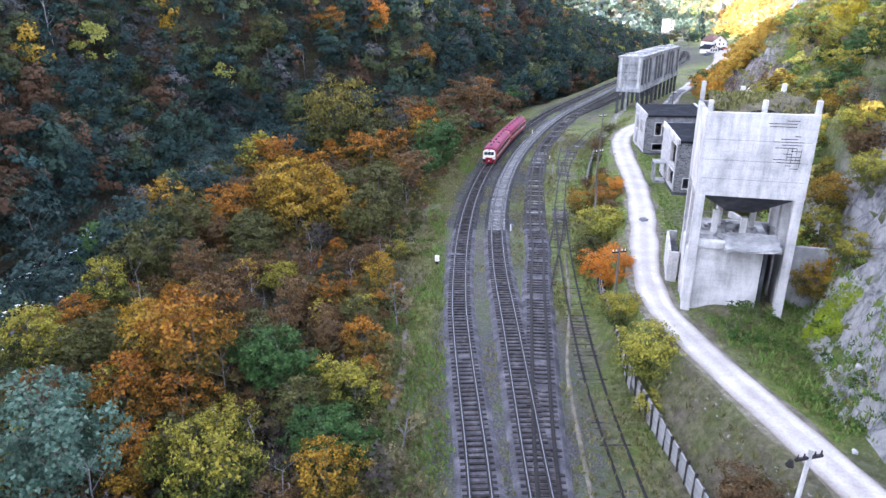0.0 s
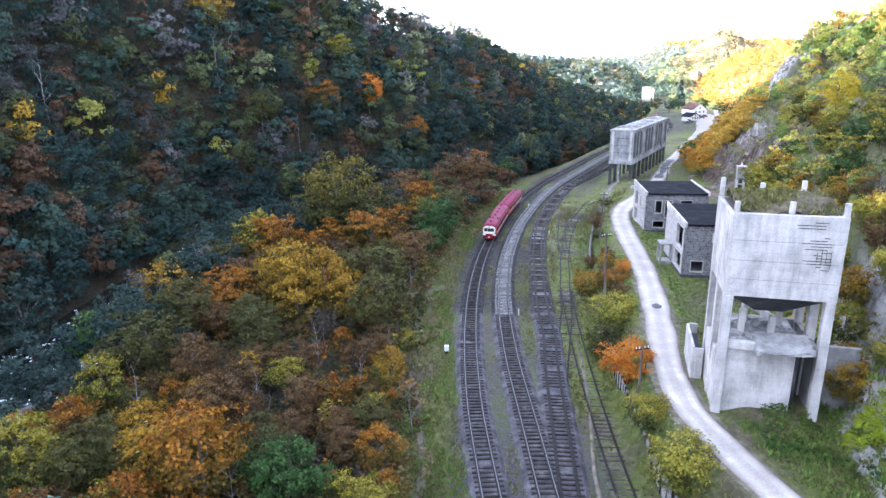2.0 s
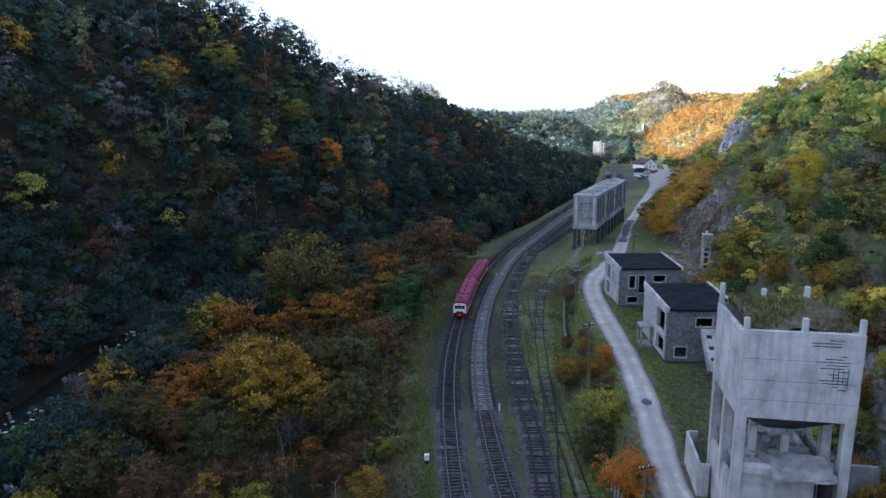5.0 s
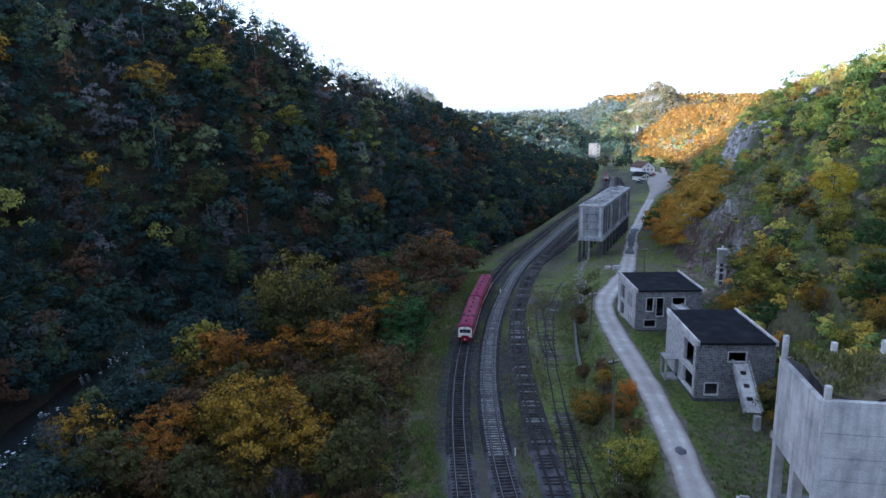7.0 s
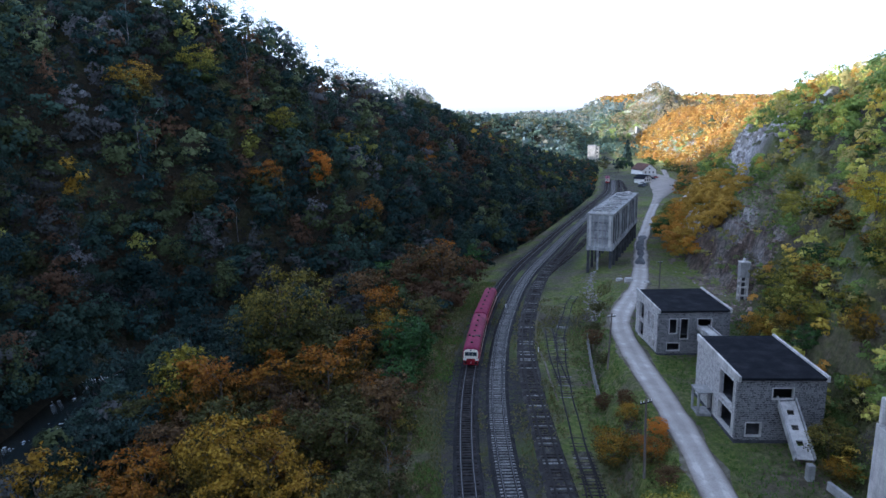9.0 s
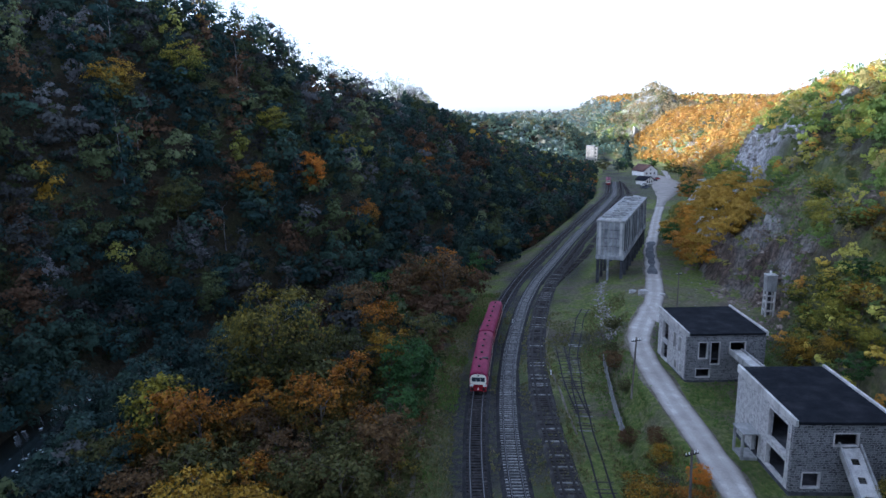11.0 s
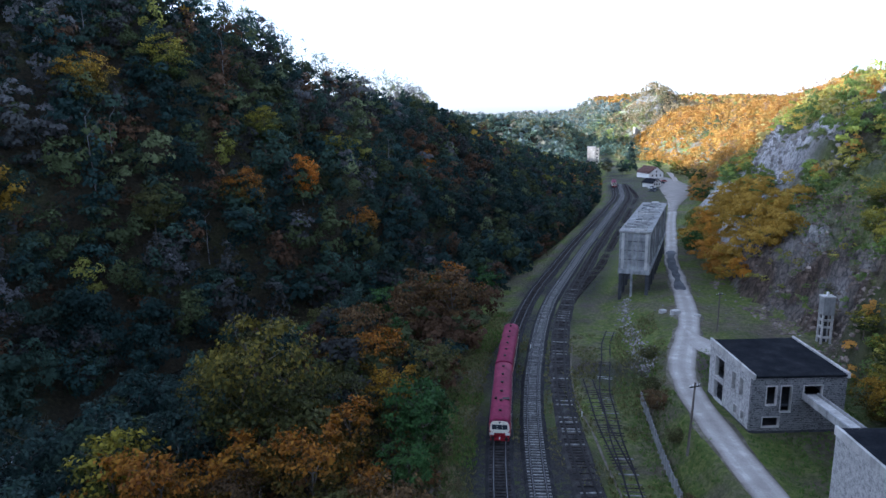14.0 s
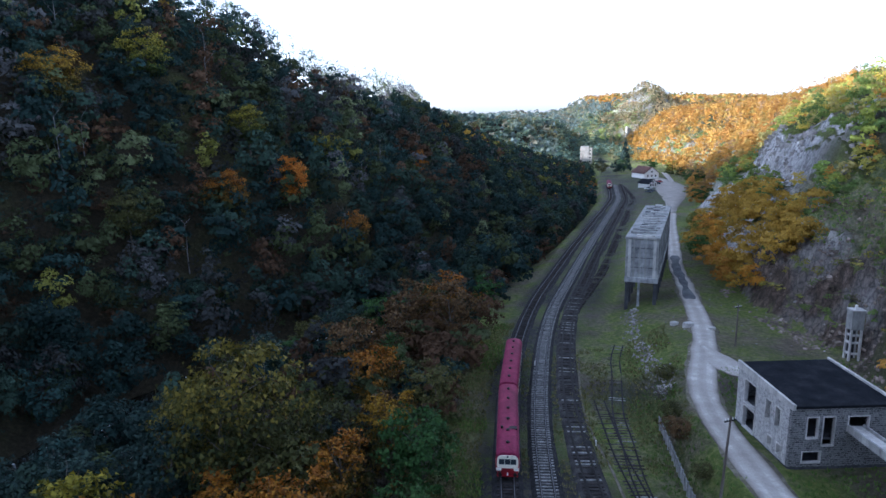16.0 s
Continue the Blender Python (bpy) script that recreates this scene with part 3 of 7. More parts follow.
def ground_z(x, y):
    x, y = np.asarray(x, float), np.asarray(y, float)
    d = across(x, y)
    tz = terrace(y)
    rough = fbm(x, y, 9, 4, 3)
    # bed of the tracks
    z = np.full(d.shape, -0.3) + 0.12 * rough
    # terrace behind the retaining fence
    fx = fence_x(y)
    fade = sstep(165, 140, y)
    step = 2.0 * sstep(0.3, 1.1, x - fx) + (tz - 2.0) * sstep(1.0, 5.0, x - fx)
    rim = np.interp(y, [140, 172, 205, 235], [18, 20, 14, 11])
    gentle = tz * sstep(rim, rim + 9, d)
    z = z + np.where(y < 170, step * fade + gentle * (1 - fade), gentle) + 0.35 * rough * sstep(0.5, 4, x - fx)
    # slope on the right
    foot = np.interp(y, FOOT_Y, FOOT_D)
    e = np.maximum(d - foot, 0)
    steep = np.interp(y, [-50, 60, 75, 95, 115, 165, 200, 260, 400, 900], [1.35, 1.4, 1.5, 1.5, 1.35, 1.35, 1.2, 1.0, 1.0, 0.8])
    rise = np.minimum(e * steep, 18 + (e - 18 / steep) * 0.75)
    top = np.interp(y, [-50, 230, 300, 420, 620, 760, 830, 900, 1000, 5000], [64, 55, 49, 48, 42, 43, 44, 42, 38, 36]) * (1 + 0.25 * fbm(x, y, 90, 2, 9))
    rise = np.where(rise > top * 0.8, top * (1 - 0.2 * np.exp(-(rise - top * 0.8) / (top * 0.2))), rise)
    crag = fbm(x, y, 13, 5, 20) * np.clip(e / 4, 0, 1)
    split = 1 - 2 * np.abs(fbm(x + 0.4 * y, y * 0.6, 5.0, 4, 120))
    rise = rise + np.clip(e / 3, 0, 1) * sstep(300, 240, y) * (0.95 * np.sin(rise * 1.7 + 7 * fbm(x, y, 18, 3, 121)) + 2.2 * (split - 0.75))
    face = foot + 19 + 5 * fbm(x, y, 24, 3, 140)
    rise = rise + (10 + 5 * fbm(x, y, 40, 2, 141)) * sstep(face, face + 5, d) * sstep(face + 40, face + 14, d) * sstep(196, 212, y) * sstep(322, 296, y)
    rise = rise + np.clip(e / 2, 0, 1) * sstep(215, 190, y) * 1.1 * (1 - 4 * np.abs(fbm(x, y + 0.5 * x, 2.6, 3, 130)))
    ledge = np.abs(fbm(x + 0.6 * y, y, 22, 3, 31)) * 2
    z = z + rise + crag * np.interp(y, [0, 90, 150, 300], [5.0, 4.5, 5.0, 6.0]) + ledge * 3.0 * np.clip(e / 6, 0, 1)
    # left bank, river, hill
    rd = river_d(y)
    bank = np.clip((-d - 6) / np.maximum(-rd - 13, 3), 0, 1)
    z = np.where(d < -6, -0.35 - 4.6 * bank + (0.9 * rough + 0.6 * fbm(x, y, 25, 2, 5)) * np.clip((-d - 6) / 6, 0, 1), z)
    w = np.abs(d - rd)
    z = z - 2.2 * sstep(11.5, 6.5, w) * (d < -8)
    e = np.maximum(rd - 10.5 - d, 0)
    k = np.interp(y, [-400, 300, 400, 490, 5000], [0.8, 0.8, 0.62, 0.46, 0.4])
    ridge = np.interp(y, [-400, 0, 150, 260, 315, 341, 415, 464, 504, 540, 600, 5000], [150, 145, 135, 106, 82, 68, 53, 45, 32, 17, 4, 2])
    rise = e * k * (1 + 0.3 * fbm(x, y, 60, 3, 41))
    rise = np.where(rise > ridge * 0.85, ridge * (1 - 0.15 * np.exp(-np.maximum(rise - ridge * 0.85, 0) / (ridge * 0.15))), rise)
    z = z + np.where(d < rd - 10.5, rise, 0)
    # far hills across the valley
    far = sstep(850, 1700, y + 0.25 * np.abs(x - 300))
    z = z + far * (46 + 34 * fbm(x, y, 500, 3, 77))
    # wooded spur that closes the valley, the hill it falls from, and the rocky knoll beyond
    z = z + np.interp(x, [-400, -60, 100, 160, 235, 285], [62, 54, 44, 38, 33, 0]) * np.exp(-((y - 850) / 85) ** 2)
    q = ((x - 364) / 66) ** 2 + ((y - 965) / 85) ** 2
    knoll = 36 * np.exp(-q * q) * (1 + 0.7 * fbm(x, y, 60, 4, 150)) + 5 * np.exp(-((x - 392) / 14) ** 2 - ((y - 960) / 30) ** 2)
    z = z + knoll + 14 * sstep(400, 150, x) * sstep(1500, 1900, y)
    # house platforms
    for hx, hy, hz, hr in ((41, 128, 4.2, 9), (38, 101, 4.6, 9.5), (25.0, 59.8, 5.4, 5.2), (65.5, 151, 4.1, 3)):
        t = sstep(hr + 2.6, hr, np.hypot(x - hx, y - hy))
        z = z * (1 - t) + hz * t
    # level strip under the road
    near = (x > road_line[:, 0].min() - 8) & (x < road_line[:, 0].max() + 8) & (y < 530)
    if near.any():
        xs, ys = x[near], y[near]
        best, zr = np.full(xs.shape, 1e9), np.zeros(xs.shape)
        for rx, ry, rz in road_line:
            q = (xs - rx) ** 2 + (ys - ry) ** 2
            zr = np.where(q < best, rz, zr)
            best = np.minimum(best, q)
        t = sstep(4.8, 2.4, np.sqrt(best))
        z[near] = z[near] * (1 - t) + (zr - 0.12) * t
    return z


def crest_d(y):
    """Where the left hillside reaches its ridge."""
    k = np.interp(y, [-400, 300, 400, 490, 5000], [0.8, 0.8, 0.62, 0.46, 0.4])
    ridge = np.interp(y, [-400, 0, 150, 260, 315, 341, 415, 464, 504, 540, 600, 5000], [150, 145, 135, 106, 82, 68, 53, 45, 32, 17, 4, 2])
    return river_d(y) - 10.5 - ridge / k


def ground_at(x, y):
    return float(ground_z(np.array([x]), np.array([y]))[0])


def spaced(a, b, step, out, lim):
    v, lo, hi = list(np.arange(a, b, step)), [], []
    s, p = step, b
    while p < lim:
        hi.append(p)
        s *= out
        p += s
    s, p = step, a - step
    while p > -lim:
        lo.append(p)
        s *= out
        p -= s
    return np.array(lo[::-1] + v + hi)


def build_ground():
    xs = spaced(-105, 140, 1.5, 1.16, 4800)
    xs = np.concatenate([xs[xs < 20], np.arange(20, 46, 0.6), np.arange(46, 82, 0.9), xs[(xs >= 82.2) & (xs < 142)], np.arange(144, 480, 7.0), 480 * 1.2 ** np.arange(0, 14)])
    ys = np.concatenate([spaced(8, 300, 1.5, 1.2, 4800)])
    lo = ys[ys < 25]
    lo = np.concatenate([lo, np.arange(25, 66, 0.65), np.arange(66, 200, 1.0), np.arange(200.5, 300, 1.5)])
    ys = np.concatenate([lo, np.arange(300, 620, 6.0), np.arange(620, 1100, 9.0), 1100 * 1.12 ** np.arange(0, 15)])
    gx, gy = np.meshgrid(xs, ys)
    gz = ground_z(gx.ravel(), gy.ravel())
    nx, ny = len(xs), len(ys)
    i = np.arange((ny - 1) * (nx - 1))
    r, c = i // (nx - 1), i % (nx - 1)
    a = r * nx + c
    faces = np.stack([a, a + 1, a + nx + 1, a + nx], 1)
    me = bpy.data.meshes.new("ground")
    me.from_pydata(np.stack([gx.ravel(), gy.ravel(), gz], 1).tolist(), [], faces.tolist())
    my = gy[:-1, :-1].ravel()
    me_d = across(gx[:-1, :-1].ravel(), my) - np.interp(my, FOOT_Y, FOOT_D)
    me.polygons.foreach_set("use_smooth", ~((me_d > 0) & ((my < 70) | (my > 150)) & (my < 215)))
    d = across(gx.ravel(), gy.ravel())
    y = gy.ravel()
    foot = np.interp(y, FOOT_Y, FOOT_D)
    nz = fbm(gx.ravel(), y, 14, 4, 61)
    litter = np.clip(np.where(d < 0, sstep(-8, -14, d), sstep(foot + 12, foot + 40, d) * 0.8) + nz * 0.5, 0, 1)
    rock = np.clip(sstep(foot - 4, foot + 1, d), 0, 1)  * (1 - 0.85 * sstep(foot + 8, foot + 12, d) * sstep(118, 135, y) * sstep(225, 205, y))
    rock *= (1 - 0.7 * sstep(318, 345, y)) * (1 - 0.7 * sstep(66, 74, y) * sstep(150, 140, y))
    gravel = np.clip(np.minimum(sstep(-3.6, -2.4, d), sstep(12.5, 8.5, d)) + nz * 1.1 - 0.1, 0, 1) * (d > -5)
    gravel = np.maximum(gravel, 0.8 * sstep(320, 370, y) * sstep(-6, -3, d) * sstep(42, 32, d) * sstep(530, 480, y))
    gravel = np.maximum(gravel, np.clip(0.9 + nz, 0, 1) * sstep(165, 215, y) * sstep(-5.5, -3, d) * sstep(17.5, 12, d) * sstep(530, 480, y))
    red = sstep(62, 80, y) * sstep(225, 205, y)
    for key, val in (("pale_near_gravel", sstep(104, 82, y)), ("red_rock", red), ("litter", litter), ("rock", rock), ("gravel", gravel)):
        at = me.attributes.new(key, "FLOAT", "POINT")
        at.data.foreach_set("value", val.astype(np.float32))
    return tagged(link_mesh("ground", me, M_GROUND), "valley ground of grass, leaf litter, gravel and grey rock slopes", "ground", kind="structure")


build_ground()

def ragged(v, k, amount, seed):
    """Uneven edges for a ribbon of k points across."""
    v = v.reshape(-1, k, 3)
    mid = v.mean(axis=1, keepdims=True)
    w = 1 + amount * fbm(v[:, :1, 0] + 11, v[:, :1, 1], 5.0, 3, seed)[:, :, None]
    v[:, :, :2] = mid[:, :, :2] + (v[:, :, :2] - mid[:, :, :2]) * w
    return v.reshape(-1, 3)


def worn(ob, across_wear):
    """How pale the wheels have left each strip of a road, from edge to edge."""
    n = len(ob.data.vertices) // len(across_wear)
    at = ob.data.attributes.new("wear", "FLOAT", "POINT")
    at.data.foreach_set("value", np.tile(np.array(across_wear, np.float32), n))
    return ob


LANES = [(-2.0, -0.12, 0.0), (-1.8, 0.0, 0.24), (-1.45, 0.02, 0.42), (-1.2, 0.0, 0.56), (-0.7, 0.0, 0.57), (-0.4, 0.04, 0.48), (0.0, 0.06, 0.44), (0.4, 0.04, 0.48), (0.7, 0.0, 0.57), (1.2, 0.0, 0.56), (1.45, 0.02, 0.42), (1.8, 0.0, 0.24), (2.0, -0.12, 0.0)]
v, f = sweep(road_line, [(u, w) for u, w, k in LANES])
v = ragged(v, 13, 0.2, 200).reshape(-1, 13, 3)
fit = np.interp(v[:, 6, 1], [30, 62, 80, 140], [0.74, 0.76, 0.88, 1.0])[:, None, None]
v[:, :, :2] = v[:, 6:7, :2] + (v[:, :, :2] - v[:, 6:7, :2]) * fit
v = v.reshape(-1, 3)
tagged(worn(raw("road", v, f, M_ROAD, smooth=True), [k for u, w, k in LANES]), "pale dusty gravel road with worn wheel tracks", "road", kind="structure")
patch = road_line[(road_line[:, 1] > 190) & (road_line[:, 1] < 240)].copy()
v, f = sweep(patch, [(-1.15, -0.02), (-1.0, 0.075), (0.0, 0.1), (0.9, 0.075), (1.05, -0.02)])
tagged(raw("road_patch", ragged(v, 5, 0.9, 203), f, M_ASPHALT, smooth=True), "dark strip of worn asphalt left on the gravel road", "road", kind="structure")
v, f = sweep(road_line[road_line[:, 1] < 215], [(-2.45, -0.25), (-2.15, -0.07), (0.0, -0.05), (2.15, -0.07), (2.45, -0.25)])
v = v.reshape(-1, 5, 3)
v[:, :, :2] = v[:, 2:3, :2] + (v[:, :, :2] - v[:, 2:3, :2]) * np.interp(v[:, 2, 1], [30, 62, 80, 140], [0.76, 0.78, 0.9, 1.0])[:, None, None]
v = v.reshape(-1, 3)
tagged(raw("road_shoulder", ragged(v, 5, 0.4, 202), f, M_SHOULDER, smooth=True), "bare brown earth along both edges of the road", "road", kind="structure")
# dark oval puddle patch, drawn flat in the asphalt colour
spot = bmesh.new()
ring = [spot.verts.new((0.62 * math.cos(k * math.pi / 8) * (1 + 0.16 * math.sin(k * 2.3)), 0.95 * math.sin(k * math.pi / 8) * (1 + 0.12 * math.cos(k * 1.7)), 0.0)) for k in range(16)]
mid = spot.verts.new((0, 0, 0.012))
for k in range(16):
    spot.faces.new((mid, ring[k], ring[(k + 1) % 16]))
spot = part("road_spot", spot, M_ASPHALT, None)
near_spot = road_line[np.argmin(np.hypot(road_line[:, 0] - 24.4, road_line[:, 1] - 82.2))]
spot.matrix_basis = pose(near_spot[0] + 0.1, near_spot[1], near_spot[2] + 0.075, 0, 0, -15)
tagged(spot, "dark oval puddle patch in the gravel road", "road", kind="structure")
# side turning by the far house
turn = smooth_line([(46.5, 160.5, 4.12), (45.5, 155, 4.24), (45.5, 150.5, 4.32), (47.5, 146.5, 4.38), (51, 142, 4.42)], 0.8)
wide = np.interp(np.linspace(0, 1, len(turn)), [0, 0.3, 0.6, 1], [0.6, 2.6, 2.6, 1.4])
v, f = sweep(turn, [(-1.0, -0.12), (-0.85, 0.0), (0, 0.04), (0.85, 0.0), (1.0, -0.12)])
v = v.reshape(-1, 5, 3)
v[:, :, :2] = v[:, 2:3, :2] + (v[:, :, :2] - v[:, 2:3, :2]) * wide[:, None, None]
v = v.reshape(-1, 3)
tagged(worn(raw("road_turning", v, f, M_ROAD, smooth=True), [0.0, 0.45, 0.6, 0.45, 0.0]), "short gravel turning that leaves the road by a ruined house", "road", kind="structure")

ry = np.arange(-60, 262, 4.0)
rd = river_d(ry)
river = np.stack([track_x(ry) + rd / track_cos(ry), ry, np.full(ry.shape, -6.0)], 1)
v, f = sweep(river, [(-9.5, -0.6), (-9.5, 0.0), (-4, 0.02), (0, 0.0), (4, 0.02), (9.5, 0.0), (9.5, -0.6)])
tagged(raw("river", v, f, M_WATER, smooth=True), "dark shallow river with white riffles and glints between trees", "river", kind="structure")


# ---- railway tracks ----
def line_points(pts, step):
    p = smooth_line([(x, y, 0) for x, y in pts], step)
    return p


ys1 = np.concatenate([np.arange(0, 460, 6.0)])
TRACKS = {
    "one": [(float(track_x(y) + o), float(y)) for y, o in zip(ys1, np.interp(ys1, [0, 40, 58, 66, 80, 93, 111, 135, 150, 166, 188, 212, 260, 400], [0, 0, -0.4, -0.38, 0.1, 0.45, 0.75, 1.0, 0.9, 0.45, -0.15, -1.0, -1.4, 0]))],
    "two": [(float(track_x(y) + o / track_cos(y)), float(y)) for y, o in zip(ys1, np.interp(ys1, [0, 39, 64, 84, 130, 165, 200, 250, 460], [3.7, 4.1, 4.8, 5.15, 5.5, 5.4, 4.3, 3.6, 3.8]))],
    "three": [(float(track_x(y) + o / track_cos(y)), float(y)) for y, o in zip(ys1, np.interp(ys1, [0, 28, 39, 49, 64, 84, 100, 112, 130, 145, 164, 196, 252, 460], [3.75, 4.0, 4.7, 5.9, 8.0, 10.7, 11.2, 11.4, 10.8, 10.2, 9.6, 8.4, 7.4, 7.4])) if y >= 24],
    "six": [(float(track_x(y) + o / track_cos(y)), float(y)) for y, o in zip(ys1, np.interp(ys1, [0, 186, 230, 400, 460], [7.9, 8.1, 11.4, 11.0, 7.6])) if 186 <= y <= 450],
    "four": [(9.9, 70), (11.2, 76), (12.6, 82), (14.2, 89), (15.6, 96), (16.9, 104), (18.4, 112), (19.6, 119), (21.0, 125), (22.4, 132), (24.3, 139), (26.2, 146.5), (28.6, 153), (31.4, 160), (34.0, 167), (38.0, 175)],
    "stub": [(20.6, 123.5), (21.3, 130), (22.2, 136.5), (23.7, 144), (25.3, 152)],
    "five": [(12.4, 24), (12.1, 39), (12.1, 50), (13.0, 66), (14.2, 80), (15.6, 93), (17.2, 106)],
}
TRACK_LABEL = {
    "one": "railway track with rusty rails on dark timber sleepers in grey ballast",
    "two": "main railway track with bright rails on pale concrete sleepers",
    "three": "sparse siding track with worn dark timber sleepers in dirty ballast",
    "six": "outer siding track with dark sleepers in the gravel of the yard",
    "four": "rusty siding track with old timber sleepers in grass",
    "stub": "short dead-end rusty siding with grass between the sleepers",
    "five": "abandoned overgrown track with rotten timber sleepers in grass",
}


def sleeper_mesh(name, w, h, l, mat):
    bm = bmesh.new()
    box(bm, -l / 2, l / 2, -w / 2, w / 2, -h, 0)
    for q in bm.verts:
        if q.co.z > -0.01:
            q.co.x *= 0.985
            q.co.y *= 0.86
    me = bpy.data.meshes.new(name)
    bmesh.ops.recalc_face_normals(bm, faces=bm.faces)
    bm.to_mesh(me)
    bm.free()
    me.materials.append(mat)
    return me


def build_track(key, lift, spacing, mat, shiny, bed, missing=0.0):
    rng = random.Random("track" + key)
    top = thing("railway_track", Matrix.Identity(4), TRACK_LABEL[key], "railway track", "railway tracks")
    p = line_points(TRACKS[key], 1.5)
    if bed:
        prof = [(-1.95, -0.4), (-1.4, -0.03), (-0.85, 0.0), (-0.5, -0.04), (0.5, -0.04), (0.85, 0.0), (1.4, -0.03), (1.95, -0.4)]
        # one ballast in two tones; the near stretch's brighter exposure is in the colour
        stretches = ((p[:, 1] < 93, M_BALLAST), (p[:, 1] >= 91.5, M_OLDBALLAST if key == "three" else M_DARKBALLAST))
        for keep, mat_bed in stretches:
            q = p[keep].copy()
            q[:, 2] = lift
            v, f = sweep(q, prof)
            raw("ballast_bed", v, f, mat_bed, top, "grey crushed-stone ballast")
    base = lift + 0.07
    for s in (-0.7525, 0.7525):
        q = p.copy()
        q[:, 2] = base + 0.01
        foot = 0.16 if bed else 0.11
        prof = [(-foot, 0.0), (-foot, 0.022), (-0.03, 0.055), (-0.03, 0.12), (-0.042, 0.13), (-0.042, 0.155), (0.042, 0.155), (0.042, 0.13), (0.03, 0.12), (0.03, 0.055), (foot, 0.022), (foot, 0.0)]
        v, f = sweep(q, [(s + a, b) for a, b in prof])
        rail = raw("rail", v, f, M_RAIL, top, "rusty steel rail")
        if shiny:
            v, f = sweep(q, [(s - 0.034, 0.155), (s - 0.034, 0.163), (s + 0.034, 0.163), (s + 0.034, 0.155)])
            raw("rail_head", v, f, M_RAILTOP, rail, "bright worn rail head")
    me = sleeper_mesh("sleeper", 0.2 if key == "two" else 0.23, 0.2, 2.55, mat)
    # a few pale, bleached sleepers among the dark ones of the sidings
    pale = sleeper_mesh("sleeper", 0.23, 0.2, 2.5, M_SLEEPER) if key in ("three", "four") else me
    # the main track has been relaid in concrete only past the first bend
    old = sleeper_mesh("sleeper", 0.27, 0.2, 2.6, M_TIMBER) if key == "two" else me
    seg = np.concatenate([[0], np.cumsum(np.linalg.norm(np.diff(p[:, :2], axis=0), axis=1))])
    far_v, far_f, count = [], [], 0
    s = 0.4
    while s < seg[-1] - 0.4:
        x, y = np.interp(s, seg, p[:, 0]), np.interp(s, seg, p[:, 1])
        x2, y2 = np.interp(s + 0.4, seg, p[:, 0]), np.interp(s + 0.4, seg, p[:, 1])
        a = math.degrees(math.atan2(y2 - y, x2 - x)) - 90 + rng.uniform(-1.5, 1.5)
        s += spacing * rng.uniform(0.95, 1.05)
        if rng.random() < missing:
            continue
        m = pose(x, y, base + 0.012 - rng.uniform(0, 0.03), 0, 0, a)
        if 28 < y < 215 and count < 290:
            ob = new("sleeper", old if y < 92 else pale if pale is not me and rng.random() < 0.22 else me)
            ob.parent = top
            ob.matrix_basis = m
            count += 1
        else:
            k = len(far_v)
            far_v += [tuple(m @ w.co) for w in me.vertices]
            far_f += [tuple(k + i for i in poly.vertices) for poly in me.polygons]
    if far_v:
        tagged(raw("far_sleepers", far_v, far_f, mat, top), kind="stuff")


build_track("one", -0.02, 0.66, M_TIMBER, True, True, 0.04)
build_track("two", 0.0, 0.66, M_SLEEPER, True, True)
build_track("three", -0.035, 0.7, M_TIMBER, False, True, 0.22)
build_track("six", -0.2, 0.7, M_TIMBER, False, False, 0.1)
build_track("four", -0.33, 0.74, M_OLDTIMBER, False, False, 0.35)
build_track("stub", -0.345, 0.72, M_OLDTIMBER, False, False, 0.25)
build_track("five", -0.37, 0.7, M_OLDTIMBER, False, False, 0.2)


# ---- ruined buildings ----
def wall_boxes(bm, length, height, thick, openings, m=None):
    """A wall along x from 0 to length, y from 0 to thick, cut by openings (x0, x1, z0, z1)."""
    xs = sorted({0.0, length, *[o[0] for o in openings], *[o[1] for o in openings]})
    for a, b in zip(xs[:-1], xs[1:]):
        cuts = sorted((o[2], o[3]) for o in openings if o[0] < (a + b) / 2 < o[1])
        z = 0.0
        for c0, c1 in cuts:
            if c0 > z:
                box(bm, a, b, 0, thick, z, c0, m)
            z = max(z, c1)
        if z < height:
            box(bm, a, b, 0, thick, z, height, m)


def frame_bm(o, depth=0.07, w=0.085):
    bm = bmesh.new()
    x0, x1, z0, z1 = o
    box(bm, x0 - w, x0 + 0.03, -depth, 0.28, z0 - w, z1 + w)
    box(bm, x1 - 0.03, x1 + w, -depth, 0.28, z0 - w, z1 + w)
    box(bm, x0 + 0.03, x1 - 0.03, -depth, 0.28, z1 - 0.03, z1 + w)
    box(bm, x0 + 0.03, x1 - 0.03, -depth - 0.05, 0.28, z0 - w, z0 + 0.03)
    return bm


